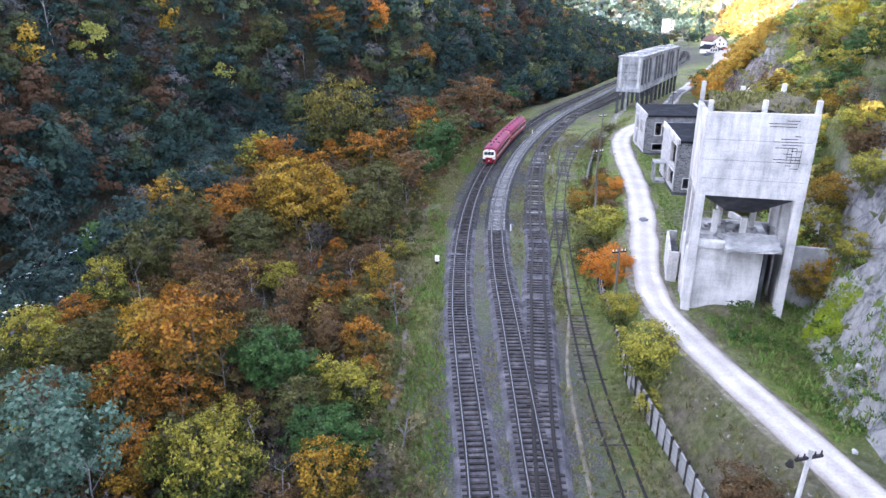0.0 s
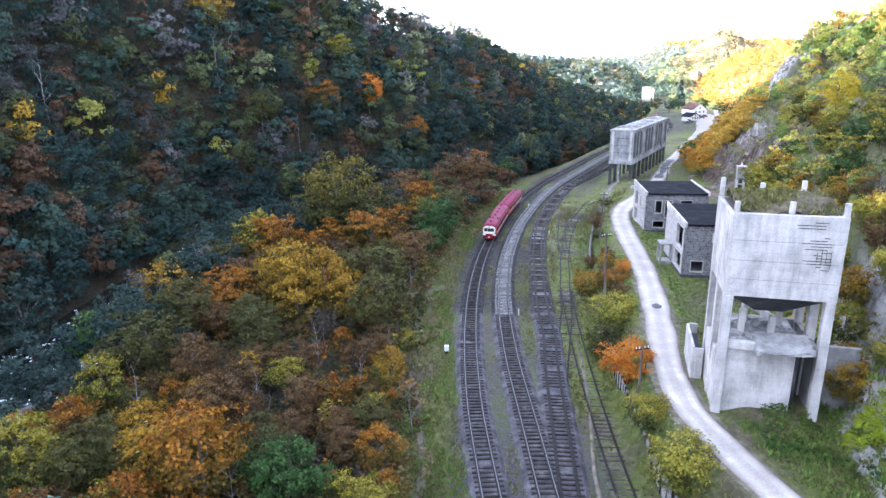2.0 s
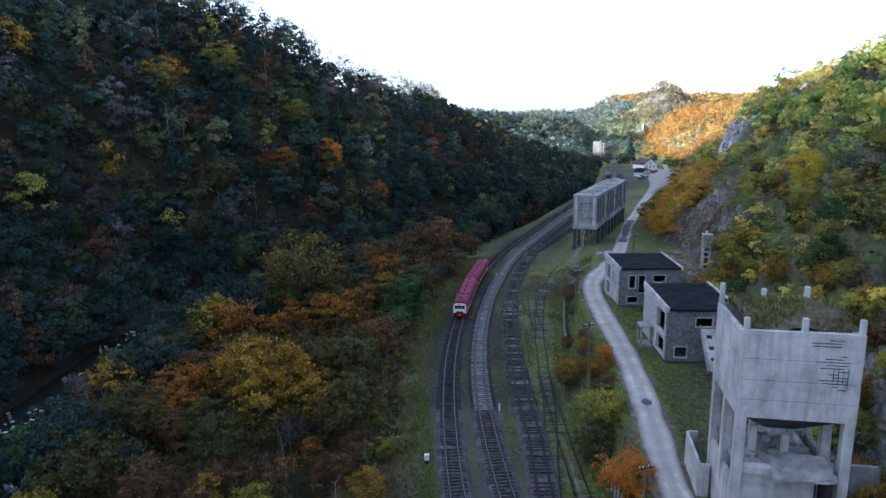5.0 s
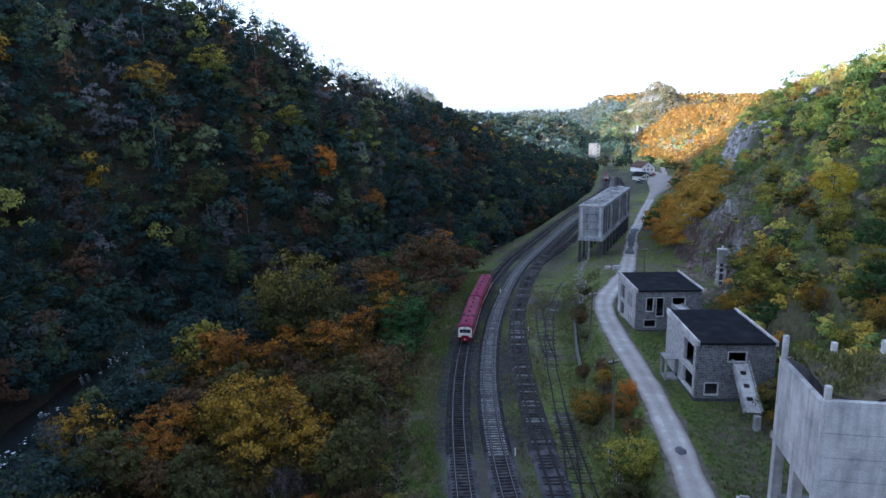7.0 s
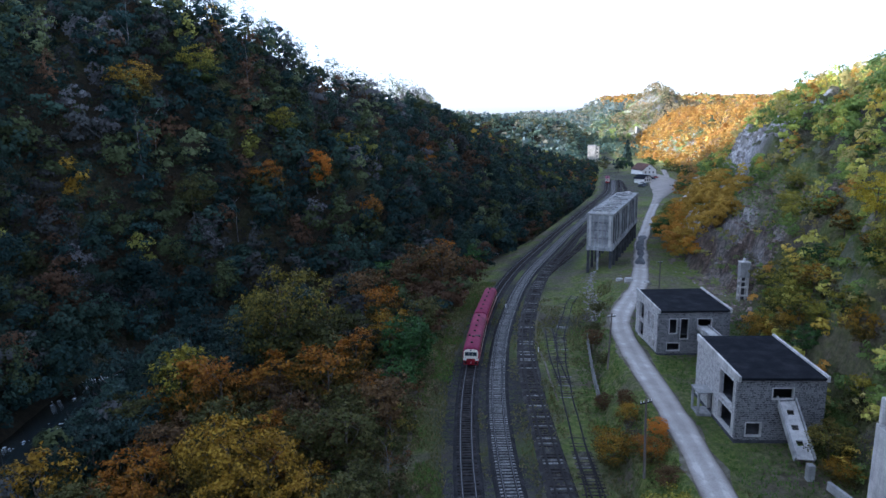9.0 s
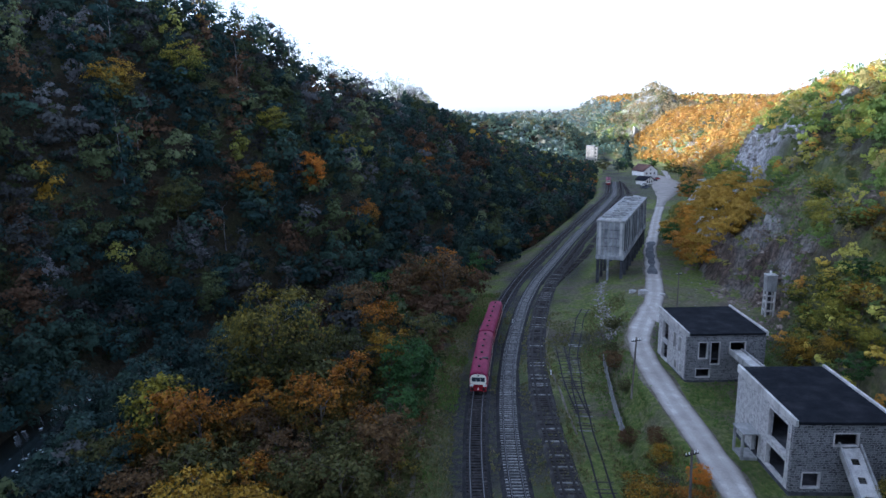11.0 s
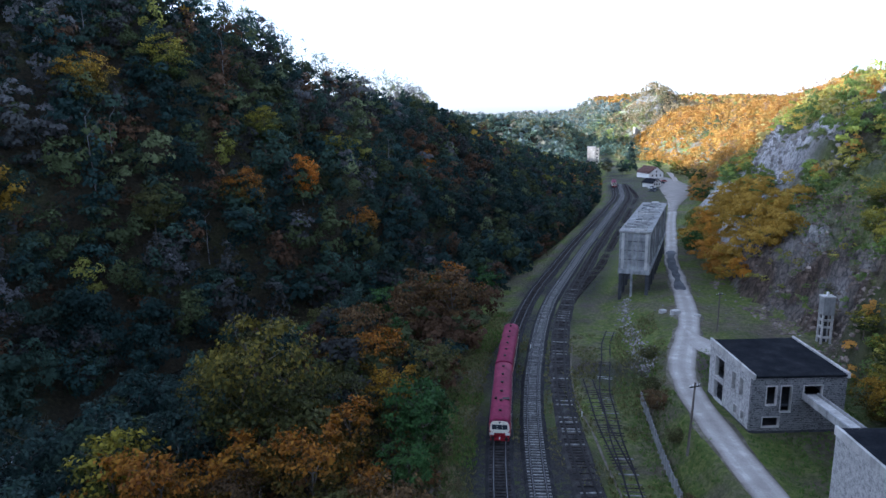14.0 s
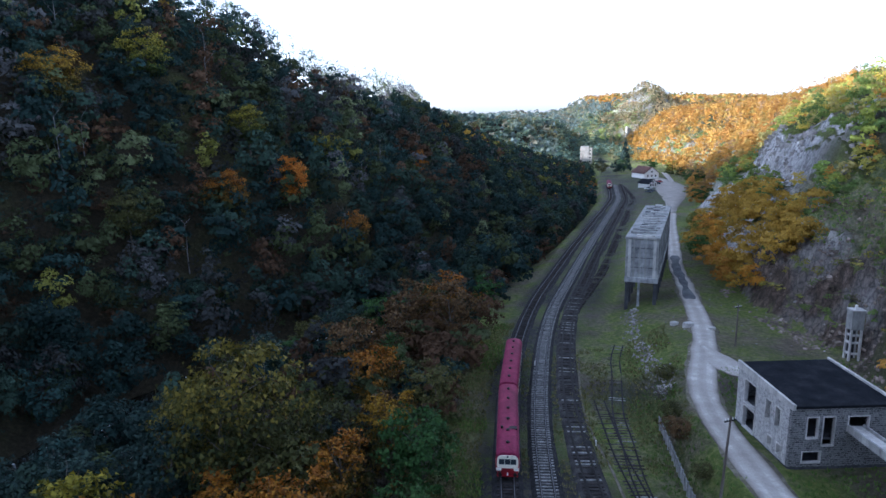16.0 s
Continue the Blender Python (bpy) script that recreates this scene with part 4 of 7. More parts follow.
def ruined_house(label, origin, angle, width, depth, height, front, left, rise, extra=""):
    top = thing("ruined_house", pose(*origin, 0, 0, angle), label, "house", "ruined stone houses")
    t = 0.45
    bm = bmesh.new()
    wall_boxes(bm, width, height, t, front)
    part("front_wall", bm, M_STONE, top, "dark rubble stone wall with empty openings")
    ml = Matrix.Translation((0, depth, 0)) @ Matrix.Rotation(-math.pi / 2, 4, "Z")
    bm = bmesh.new()
    wall_boxes(bm, depth - t - 0.004, height, t, left, ml)
    part("side_wall", bm, M_PLASTER, top, "pale flaking plastered wall with empty openings")
    one_box("back_wall", (t + 0.004, width, depth - t, depth, 0, height), M_STONE, top)
    one_box("side_wall", (width - t, width, t + 0.004, depth - t - 0.004, 0, height), M_STONE, top)
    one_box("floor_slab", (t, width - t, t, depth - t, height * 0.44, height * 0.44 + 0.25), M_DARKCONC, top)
    for o in front:
        part("window_frame", frame_bm(o), M_CONC, top, "bare concrete surround of an empty opening")
    for o in left:
        w = part("window_frame", frame_bm(o), M_CONC, top, "bare concrete surround of an empty opening")
        w.matrix_basis = ml
    # flat roof that falls a little to the front, between two gable parapets
    bm = bmesh.new()
    vs = box(bm, 0.21, width - 0.21, -0.25, depth + 0.1, height + 0.02, height + 0.3)
    for q in bm.verts:
        q.co.z += rise * (q.co.y / depth)
    part("roof", bm, M_FELT, top, "black roofing felt on a flat roof")
    for x0 in (-0.1, width - 0.2):
        bm = bmesh.new()
        box(bm, x0, x0 + 0.3, -0.35, depth + 0.2, height - 0.15, height + 0.55, bevel=0.03)
        for q in bm.verts:
            q.co.z += rise * (q.co.y / depth) * (1 if q.co.z > height else 0.4)
        part("parapet", bm, M_CONC, top, "pale concrete parapet along the roof edge")
    one_box("plinth", (-0.06, width + 0.06, -0.06, depth + 0.06, -1.2, 0.18), M_DARKCONC, top)
    return top


house_a = ruined_house("two-storey ruined stone house with black flat roof and empty windows", (35.25, 123.0, 4.3), -5.5, 11.3, 11.6, 7.0,
                       [(1.75, 2.95, 3.5, 5.9), (3.5, 4.75, 2.6, 5.9), (1.5, 3.5, 0.7, 1.95), (6.2, 8.4, 4.6, 5.9)],
                       [(7.5, 8.3, 0.7, 1.9), (9.3, 10.1, 0.7, 1.9), (6.6, 7.6, 3.5, 5.9), (8.6, 9.6, 3.5, 5.9), (1.8, 4.4, 0.2, 2.9), (1.8, 4.4, 3.3, 6.2)], 0.35)
house_b = ruined_house("two-storey ruined stone house with black flat roof, open doorway and porch", (31.8, 94.4, 4.8), -8.0, 9.8, 13.0, 7.5,
                       [(3.9, 6.2, 5.2, 6.5), (1.2, 2.9, 0.7, 2.3)],
                       [(8.0, 12.0, 3.7, 6.9), (8.0, 12.0, 0.5, 3.0), (4.6, 6.2, 0.0, 2.6)], 0.35)
# porch of the nearer house
porch = thing("porch", pose(31.8, 94.4, 4.8, 0, 0, -8.0), "small grey concrete porch roof on two thin posts by a doorway", "porch")
bm = bmesh.new()
box(bm, -2.0, -0.13, 6.4, 9.0, 2.9, 3.1, bevel=0.03)
part("porch_roof", bm, M_CONC2, porch)
for yy in (6.55, 8.65):
    one_box("post", (-1.9, -1.65, yy, yy + 0.25, -0.3, 2.9), M_CONC2, porch)
one_box("step", (-1.8, -0.13, 6.6, 8.8, -0.3, 0.18), M_CONC2, porch)


def chute(p0, p1, label, width=1.6, holes=3, base=True):
    """A sloping concrete conveyor trough between two places."""
    a, b = Vector(p0), Vector(p1)
    L = (b - a).length
    x = (b - a).normalized()
    y = Vector((0, 0, 1)).cross(x).normalized()
    z = x.cross(y)
    top = thing("conveyor_chute", Matrix(((x.x, y.x, z.x, a.x), (x.y, y.y, z.y, a.y), (x.z, y.z, z.z, a.z), (0, 0, 0, 1))), label, "conveyor")
    bm = bmesh.new()
    step = L / (holes + 1)
    cut = [step * (i + 1) for i in range(holes)]
    edge = [0.0]
    for c in cut:
        edge += [c - 0.32, c + 0.32]
    edge.append(L)
    for i, (s, e) in enumerate(zip(edge[:-1], edge[1:])):
        if i % 2 == 0:
            box(bm, s, e, -width / 2, width / 2, -0.18, 0)
        else:
            box(bm, s, e, -width / 2, -0.36, -0.18, 0)
            box(bm, s, e, 0.36, width / 2, -0.18, 0)
    part("deck", bm, M_CONC, top, "pale concrete deck with holes")
    for s in (-1, 1):
        one_box("side_beam", (0, L, s * width / 2 - 0.09 + s * 0.095, s * width / 2 + 0.09 + s * 0.095, -0.5, 0.32), M_CONC2, top)
    return top


chute((37.4, 94.0, 10.0), (35.9, 87.9, 5.9), "sloping grey concrete conveyor chute with round holes beside a ruined house", 1.7)
chute((42.2, 122.3, 9.0), (38.6, 109.2, 10.6), "sloping concrete conveyor bridge between two ruined houses", 1.5, 0)
pier = thing("concrete_pier", pose(35.6, 86.6, 4.6, 0, 0, -8), "broken grey concrete pier standing in the grass", "pier")
one_box("pier_shaft", (-0.35, 0.35, -0.35, 0.35, -1, 1.5), M_CONC2, pier, "", 0.04)
low = thing("low_wall", pose(36.7, 80.4, 4.3, 0, 0, 4), "low crumbling concrete wall in the grass", "wall")
one_box("wall_body", (-0.2, 0.2, -3.5, 4.5, -1, 0.9), M_CONC2, low, "", 0.05)

# ---- ore loading tower ----
TW = 8.4
tower = thing("loading_tower", pose(20.6, 56.5, 5.6, 0, 0, -15.3), "tall weathered concrete ore bin on legs with a weedy open top", "tower")
for lx, ly in ((0, 0), (TW - 0.75, 0), (0, 3.75), (0, TW - 0.75), (TW - 0.75, TW - 0.75), (TW - 0.75, 3.75)):
    one_box("leg", (lx, lx + 0.75, ly, ly + 0.75, -1.2, 10.1), M_CONC, tower, "pale concrete leg", 0.04)
T0, T1 = 10.1, 17.15
one_box("bin_wall", (-0.02, TW + 0.02, -0.02, 0.38, T0, T1), M_CONC, tower, "pale board-marked concrete wall with rusty exposed bars", 0.03)
one_box("bin_wall", (-0.02, 0.38, 0.384, TW - 0.384, T0, T1 - 0.25), M_CONC, tower, "", 0.03)
one_box("bin_wall", (TW - 0.38, TW + 0.02, 0.384, TW - 0.384, T0, T1 - 0.25), M_CONC, tower, "", 0.03)
one_box("bin_wall", (-0.02, TW + 0.02, TW - 0.38, TW + 0.02, T0, T1 - 0.2), M_CONC, tower, "", 0.03)
bm = bmesh.new()
a = [bm.verts.new(p) for p in ((0.35, 0.35, T0 + 0.02), (TW - 0.35, 0.35, T0 + 0.02), (TW - 0.35, TW - 0.35, T0 + 0.02), (0.35, TW - 0.35, T0 + 0.02))]
b = [bm.verts.new(p) for p in ((3.1, 3.1, 7.9), (5.3, 3.1, 7.9), (5.3, 5.3, 7.9), (3.1, 5.3, 7.9))]
for i in range(4):
    bm.faces.new((a[i], a[(i + 1) % 4], b[(i + 1) % 4], b[i]))
bm.faces.new(a)
bm.faces.new(b)
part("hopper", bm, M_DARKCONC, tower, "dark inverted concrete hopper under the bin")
# earth in the open top
n = 18
gv, gf = [], []
for j in range(n):
    for i in range(n):
        x, y = 0.4 + (TW - 0.8) * i / (n - 1), 0.4 + (TW - 0.8) * j / (n - 1)
        gv.append((x, y, T1 + 0.1 + 0.55 * math.sin(math.pi * min(1, j / n * 1.1)) + 1.1 * float(fbm(np.array([x]), np.array([y]), 3.0, 4, 90)[0])))
gf = [(j * n + i, j * n + i + 1, (j + 1) * n + i + 1, (j + 1) * n + i) for j in range(n - 1) for i in range(n - 1)]
raw("earth_fill", gv, gf, M_EARTH, tower, "dry earth and weeds in the open top", True)
for px, py, ph in ((0.05, 0.03, 0.95), (4.1, 0.03, 1.05), (TW - 0.42, 0.03, 1.1), (0.03, TW - 0.45, 1.6), (3.4, TW - 0.45, 1.2), (TW - 1.6, TW - 0.45, 1.5)):
    one_box("post", (px, px + 0.4, py, py + 0.36, T1 - 0.12, T1 + ph), M_CONC, tower, "broken concrete post stub", 0.05)
one_box("inner_beam", (1.2, 5.6, 3.0, 3.3, T1 - 0.45, T1 - 0.05), M_CONC, tower)
one_box("inner_beam", (5.4, 7.6, 2.0, 2.3, T1 - 0.5, T1 - 0.1), M_CONC, tower, "", 0.03, Matrix.Translation((2.2, -2.2, 0)) @ Matrix.Rotation(0.35, 4, "Z"))
# exposed bars on the front wall
rng = random.Random(5)
for i in range(15):
    z = T1 - 0.55 - i * 0.24 - (0.5 if i > 2 else 0)
    w = rng.uniform(0.7, 2.4) if i in (1, 2, 5, 6, 7, 8, 11, 12) else rng.uniform(0.4, 1.3)
    x = TW - 0.75 - w - rng.uniform(0, 0.9)
    one_box("bar", (x, x + w, -0.055, -0.022, z, z + 0.05), M_IRON, tower, "rusty reinforcing bar showing through the wall")
for i in range(4):
    x = TW - 0.95 - i * 0.33
    one_box("bar", (x, x + 0.03, -0.05, -0.022, T1 - 3.6 - rng.uniform(0, 0.7), T1 - 2.3 - rng.uniform(0, 0.5)), M_IRON, tower, "rusty reinforcing bar showing through the wall")
for z in (11.6, 13.2, 14.9):
    one_box("pour_joint", (0.3, TW - 0.3, -0.032, -0.022, z, z + 0.05), M_CONC2, tower)
# lower chamber
one_box("chamber_wall", (0.76, 6.2, 0.45, 0.85, -1.2, 5.6), M_CONC, tower, "pale concrete wall of the lower chamber", 0.03)
one_box("chamber_wall", (0.1, 0.5, 0.76, TW - 0.76, -1.2, 4.2), M_CONC, tower, "", 0.03)
one_box("chamber_wall", (TW - 0.6, TW - 0.2, 0.76, TW - 0.76, -1.2, 5.4), M_CONC2, tower, "", 0.03)
one_box("chamber_wall", (0.76, TW - 0.76, TW - 0.7, TW - 0.3, -1.2, 5.6), M_CONC2, tower, "", 0.03)
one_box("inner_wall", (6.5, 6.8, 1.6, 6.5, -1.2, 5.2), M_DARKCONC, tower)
one_box("floor_slab", (0.52, 7.0, 0.86, TW - 0.72, 5.15, 5.55), M_CONC2, tower, "", 0.04)
bm = bmesh.new()
box(bm, 0, 4.4, -1.2, 1.7, 0, 0.34, Matrix.Translation((2.9, 0.1, 5.62)) @ Matrix.Rotation(-0.06, 4, "Y") @ Matrix.Rotation(0.17, 4, "X"), 0.06)
bmesh.ops.subdivide_edges(bm, edges=[e for e in bm.edges if e.calc_length() > 1.0], cuts=5, use_grid_fill=True)
for q in bm.verts:
    q.co += Vector((rng.uniform(-0.17, 0.17), rng.uniform(-0.24, 0.24), rng.uniform(-0.07, 0.07)))
part("broken_slab", bm, M_CONC2, tower, "broken tilted concrete slab hanging over the edge")
one_box("sill_beam", (0.76, 3.4, 0.2, 0.86, 5.2, 5.9), M_CONC, tower, "", 0.05)
for px, py, pz in ((2.0, 3.0, 7.9), (4.4, 2.8, 7.5), (5.4, 4.8, 7.9), (2.6, 5.4, 7.8)):
    one_box("pier", (px, px + 0.5, py, py + 0.5, 5.55, pz), M_CONC, tower, "", 0.04)
bm = bmesh.new()
for i in range(90):
    x, y, s = rng.uniform(0.9, 6.8), rng.uniform(0.9, 6.8), rng.uniform(0.1, 0.5)
    box(bm, -s, s, -s * 0.7, s * 0.7, -s * 0.4, s * 0.4, Matrix.Translation((x, y, 5.6 + s * 0.3)) @ Euler((rng.uniform(-0.4, 0.4), rng.uniform(-0.4, 0.4), rng.uniform(0, 3))).to_matrix().to_4x4())
tagged(part("rubble", bm, M_CONC2, tower, "broken concrete rubble"), kind="stuff")
# open trough on the tower's road side
trough = thing("concrete_trough", pose(20.6, 56.5, 5.6, 0, 0, -15.3), "open concrete trough with ragged white rims beside the tower", "trough")
one_box("trough_wall", (-1.15, -0.92, 6.4, 12.4, -2.5, 2.5), M_CONC, trough, "", 0.05)
one_box("trough_wall", (-0.92, -0.1, 12.15, 12.4, -2.5, 2.6), M_CONC, trough, "", 0.05)
one_box("trough_wall", (-0.92, -0.1, 6.4, 6.65, -2.5, 2.3), M_CONC, trough, "", 0.05)
one_box("trough_floor", (-0.92, -0.1, 6.65, 12.15, 1.2, 1.5), M_DARKCONC, trough)
wall = thing("retaining_wall", pose(20.6, 56.5, 5.6, 0, 0, -15.3), "grey concrete retaining wall between the tower and the rock", "wall")
one_box("wall_body", (TW + 0.1, TW + 3.6, 3.2, 3.6, -1.5, 5.0), M_CONC2, wall, "", 0.05)

# ---- long bunker on columns ----
SA = -29.0
SL, SW, SZ = 52.0, 6.6, 16.1
bunker = thing("ore_bunker", pose(46.2, 192.5, 0.9, 0, 0, SA), "long grey concrete ore bunker raised on dark columns", "bunker")
for i in range(10):
    y = 0.1 + i * (SL - 1.0) / 9
    for x in (0.05, SW - 0.75):
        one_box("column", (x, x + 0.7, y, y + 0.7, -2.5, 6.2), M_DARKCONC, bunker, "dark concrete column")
    if i in (0, 9):
        one_box("column", (SW / 2 - 0.7, SW / 2 - 0.2, y + 0.1, y + 0.6, -2.5, 6.2), M_BUNKER, bunker, "grey concrete column")
one_box("deck_beam", (-0.15, SW + 0.15, -0.15, SL + 0.15, 6.2, 7.3), M_BUNKER, bunker, "", 0.04)
one_box("bin_body", (0.12, SW - 0.12, 0.12, SL - 0.12, 7.3, 15.6), M_BUNKER, bunker, "streaked grey concrete bin wall")
for i in range(14):
    y = i * (SL - 0.5) / 13
    for x in (-0.06, SW - 0.24):
        one_box("rib", (x, x + 0.3, y, y + 0.5, 7.31, 15.7), M_BUNKER if i % 3 else M_CONC2, bunker, "vertical concrete rib")
for x in (1.5, 2.7, 3.9):
    one_box("front_rib", (x, x + 0.3, -0.02, 0.12, 7.31, 15.6), M_CONC2, bunker, "darker vertical concrete rib")
for x in (0.44, 5.56):
    one_box("corner_band", (x, x + 0.6, 0.0, 0.12, 7.31, 15.6), M_CONC, bunker, "paler vertical band")
for z in (9.4, 11.5, 13.6):
    one_box("pour_joint", (0.1, SW - 0.1, 0.08, 0.121, z, z + 0.12), M_DARKCONC, bunker)
one_box("cornice", (-0.2, SW + 0.2, -0.2, SL + 0.2, 15.6, 16.1), M_CONC2, bunker, "pale top cornice", 0.05)
bm = bmesh.new()
rng = random.Random(8)
for i in range(34):
    y, w, l = rng.uniform(0.6, SL - 2), rng.uniform(0.5, 2.4), rng.uniform(0.4, 2.2)
    x = rng.uniform(0.2, SW - 0.4 - w)
    box(bm, x, x + w, y, y + l, 16.1, 16.1 + rng.uniform(0.12, 0.5), None)
tagged(part("roof_debris", bm, M_CONC2, bunker, "broken pale slabs on the roof"), kind="stuff")
for i in range(13):
    y = 0.2 + i * (SL - 1.2) / 12
    x0, x1 = rng.uniform(0.0, 2.6), SW - rng.uniform(0.0, 2.6)
    one_box("roof_beam", (x0, x1, y, y + 0.35, 16.1, 16.1 + rng.uniform(0.15, 0.5)), M_CONC2 if i % 3 else M_CONC, bunker, "", 0.03)
# roof holes are thin dark plates, the shade inside put into their colour
for i in range(12):
    y, x = rng.uniform(1, SL - 5), rng.uniform(0.3, SW - 2.6)
    one_box("roof_pit", (x, x + rng.uniform(1.0, 2.2), y, y + rng.uniform(1.5, 3.8), 16.1, 16.104 + 0.01 * i), M_DARKCONC, bunker, "dark plate drawn for a hole in the broken roof")
# dark panels mark the bays and carry this side's shade in their colour
for i in range(13):
    y = 0.5 + i * (SL - 0.5) / 13
    if i % 4 != 3:
        one_box("side_hatch", (SW - 0.13, SW - 0.04, y + 0.35, y + 3.1, 8.0, 15.0), M_DARKCONC, bunker, "dark panel for a bay, with the side's shade in its colour")

# ---- concrete frame behind the houses ----
fr = thing("frame_tower", pose(64.6, 150.2, ground_at(64.6, 150.2) - 0.3, 0, 0, -12), "tall narrow open concrete frame tower standing under the rock slope", "tower")
FH = 12.6 - ground_at(64.6, 150.2)
for x, y in ((0, 0), (1.45, 0), (0, 1.3), (1.45, 1.3)):
    one_box("column", (x, x + 0.32, y, y + 0.32, -1, FH - 3.2), M_CONC, fr, "pale concrete column", 0.03)
for z in (1.3, FH * 0.36, FH * 0.5):
    one_box("cross_beam", (0.32, 1.45, 0.02, 0.28, z, z + 0.32), M_CONC, fr)
    one_box("cross_beam", (0.02, 0.28, 0.32, 1.3, z, z + 0.32), M_CONC, fr)
one_box("back_wall", (0.32, 1.45, 1.36, 1.56, 0, FH - 3.2), M_DARKCONC, fr, "dark back wall of the frame")
one_box("head_box", (-0.03, 1.8, -0.03, 1.65, FH - 3.2, FH - 0.2), M_CONC2, fr, "closed grey concrete box on top", 0.04)
one_box("cap_lamp", (0.6, 0.95, 0.5, 0.85, FH + 0.002, FH + 0.7), M_WHITE, fr, "small white box on the cap", 0.05)
one_box("head_cap", (-0.1, 1.87, -0.1, 1.72, FH - 0.196, FH), M_CONC, fr, "pale cap slab", 0.03)

# ---- retaining fence of concrete slabs ----
def slab_fence(y0, y1, height, label, post_mat):
    top = thing("slab_fence", Matrix.Identity(4), label, "fence")
    pts = smooth_line([(x, y, 0) for x, y in FENCE], 0.5)
    pts = pts[(pts[:, 1] >= y0) & (pts[:, 1] <= y1)]
    s = np.concatenate([[0], np.cumsum(np.linalg.norm(np.diff(pts[:, :2], axis=0), axis=1))])
    bmp = bmesh.new()
    box(bmp, -0.07, 0.07, -0.16, 0.06, -0.8, height + 0.08, None, 0.015)
    post_me = bpy.data.meshes.new("post")
    bmp.to_mesh(post_me)
    bmp.free()
    post_me.materials.append(post_mat)
    slab = []
    for k in range(3):
        bmp = bmesh.new()
        box(bmp, -0.585, 0.585, -0.06, 0.07, 0, height / 3 - 0.09, None, 0.012)
        me = bpy.data.meshes.new("slab")
        bmp.to_mesh(me)
        bmp.free()
        me.materials.append(M_CONC2)
        slab.append(me)
    rng = random.Random(11)
    q = 0.0
    while q < s[-1] - 1.3:
        x, y = np.interp(q, s, pts[:, 0]), np.interp(q, s, pts[:, 1])
        x2, y2 = np.interp(q + 1.3, s, pts[:, 0]), np.interp(q + 1.3, s, pts[:, 1])
        a = math.degrees(math.atan2(y2 - y, x2 - x))
        lean = rng.uniform(-3, 4)
        o = new("post", post_me)
        o.parent = top
        o.matrix_basis = pose(x, y, 0, lean, 0, a + 180)
        for k in range(3):
            if rng.random() < 0.06:
                continue
            o = new("slab", slab[k])
            o.parent = top
            o.matrix_basis = pose((x + x2) / 2, (y + y2) / 2, -0.1 + k * height / 3, rng.uniform(-2, 2), rng.uniform(-0.8, 0.8), a + 180 + rng.uniform(-1, 1))
        q += 1.3


slab_fence(29, 90, 2.2, "pale precast concrete slab fence with posts, holding back the road bank", M_OLDTIMBER)
slab_fence(116, 143, 1.5, "low concrete slab wall at the foot of the road bank", M_CONC2)


# ---- poles ----
def utility_pole(x, y, z, h, label, lamp=False, concrete=False, lean=0.0):
    top = thing("utility_pole", pose(x, y, z, lean, lean * 0.6, 15), label, "pole", "poles along the road")
    bm = bmesh.new()
    tube(bm, (0, 0, -1.2), (0, 0, h), 0.16, 0.1, 8)
    part("shaft", bm, M_CONC if concrete else M_WOODPOLE, top)
    one_box("crossarm", (-0.75, 0.75, -0.06, 0.06, h - 0.55, h - 0.42), M_IRON, top, "dark crossarm")
    for s in (-0.65, -0.3, 0.3, 0.65):
        bm = bmesh.new()
        tube(bm, (s, 0, h - 0.42), (s, 0, h - 0.2), 0.05, 0.035, 6)
        part("insulator", bm, M_WHITE if not lamp else M_IRON, top)
    if lamp:
        bm = bmesh.new()
        tube(bm, (-1.0, 0, h - 0.75), (-1.0, 0, h - 0.4), 0.2, 0.08, 8)
        part("lamp_head", bm, M_IRON, top, "dark lamp head")
    return top


utility_pole(16.2, 27.9, 4.4, 7.5, "pale concrete utility pole with a dark crossarm and lamp", True, True, 1.5)
utility_pole(16.1, 62.4, 2.4, 6.2, "dark weathered wooden utility pole with a short crossarm")
utility_pole(19.8, 91.0, 4.3, 8.0, "dark weathered wooden utility pole with a short crossarm", False, False, -1.0)
utility_pole(26.4, 120.6, 4.5, 7.9, "wooden utility pole with a pale foot beside the road", False, False, 2.0)
utility_pole(52.0, 160.0, 3.6, 7.5, "thin utility pole beside the gravel road")


# ---- railcar ----
def hull(bm, y0, y1, profile, ends=(0.0, 0.0)):
    """Loft of a half-width/height profile along y, rounded in at each end."""
    rings = []
    n = 6
    ys = [y0] + [y0 + ends[0] * (1 - math.cos(math.pi / 2 * k / n)) for k in range(1, n + 1) if ends[0]] + [y1 - ends[1] * (1 - math.cos(math.pi / 2 * k / n)) for k in range(n, 0, -1) if ends[1]] + [y1]
    for y in ys:
        k = 1.0
        for e, edge in ((ends[0], y - y0), (ends[1], y1 - y)):
            if e and edge < e:
                k = min(k, 0.86 + 0.14 * math.sqrt(max(0, 1 - (1 - edge / e) ** 2)))
        ring = [bm.verts.new((s * x * k, y, z - (1 - k) * max(0, z - 2.2) * 0.9)) for s, x, z in [(1, x, z) for x, z in profile] + [(-1, x, z) for x, z in profile[::-1]]]
        rings.append(ring)
    for r, q in zip(rings[:-1], rings[1:]):
        for i in range(len(r)):
            j = (i + 1) % len(r)
            bm.faces.new((r[i], r[j], q[j], q[i]))
    bm.faces.new(rings[0])
    bm.faces.new(rings[-1][::-1])


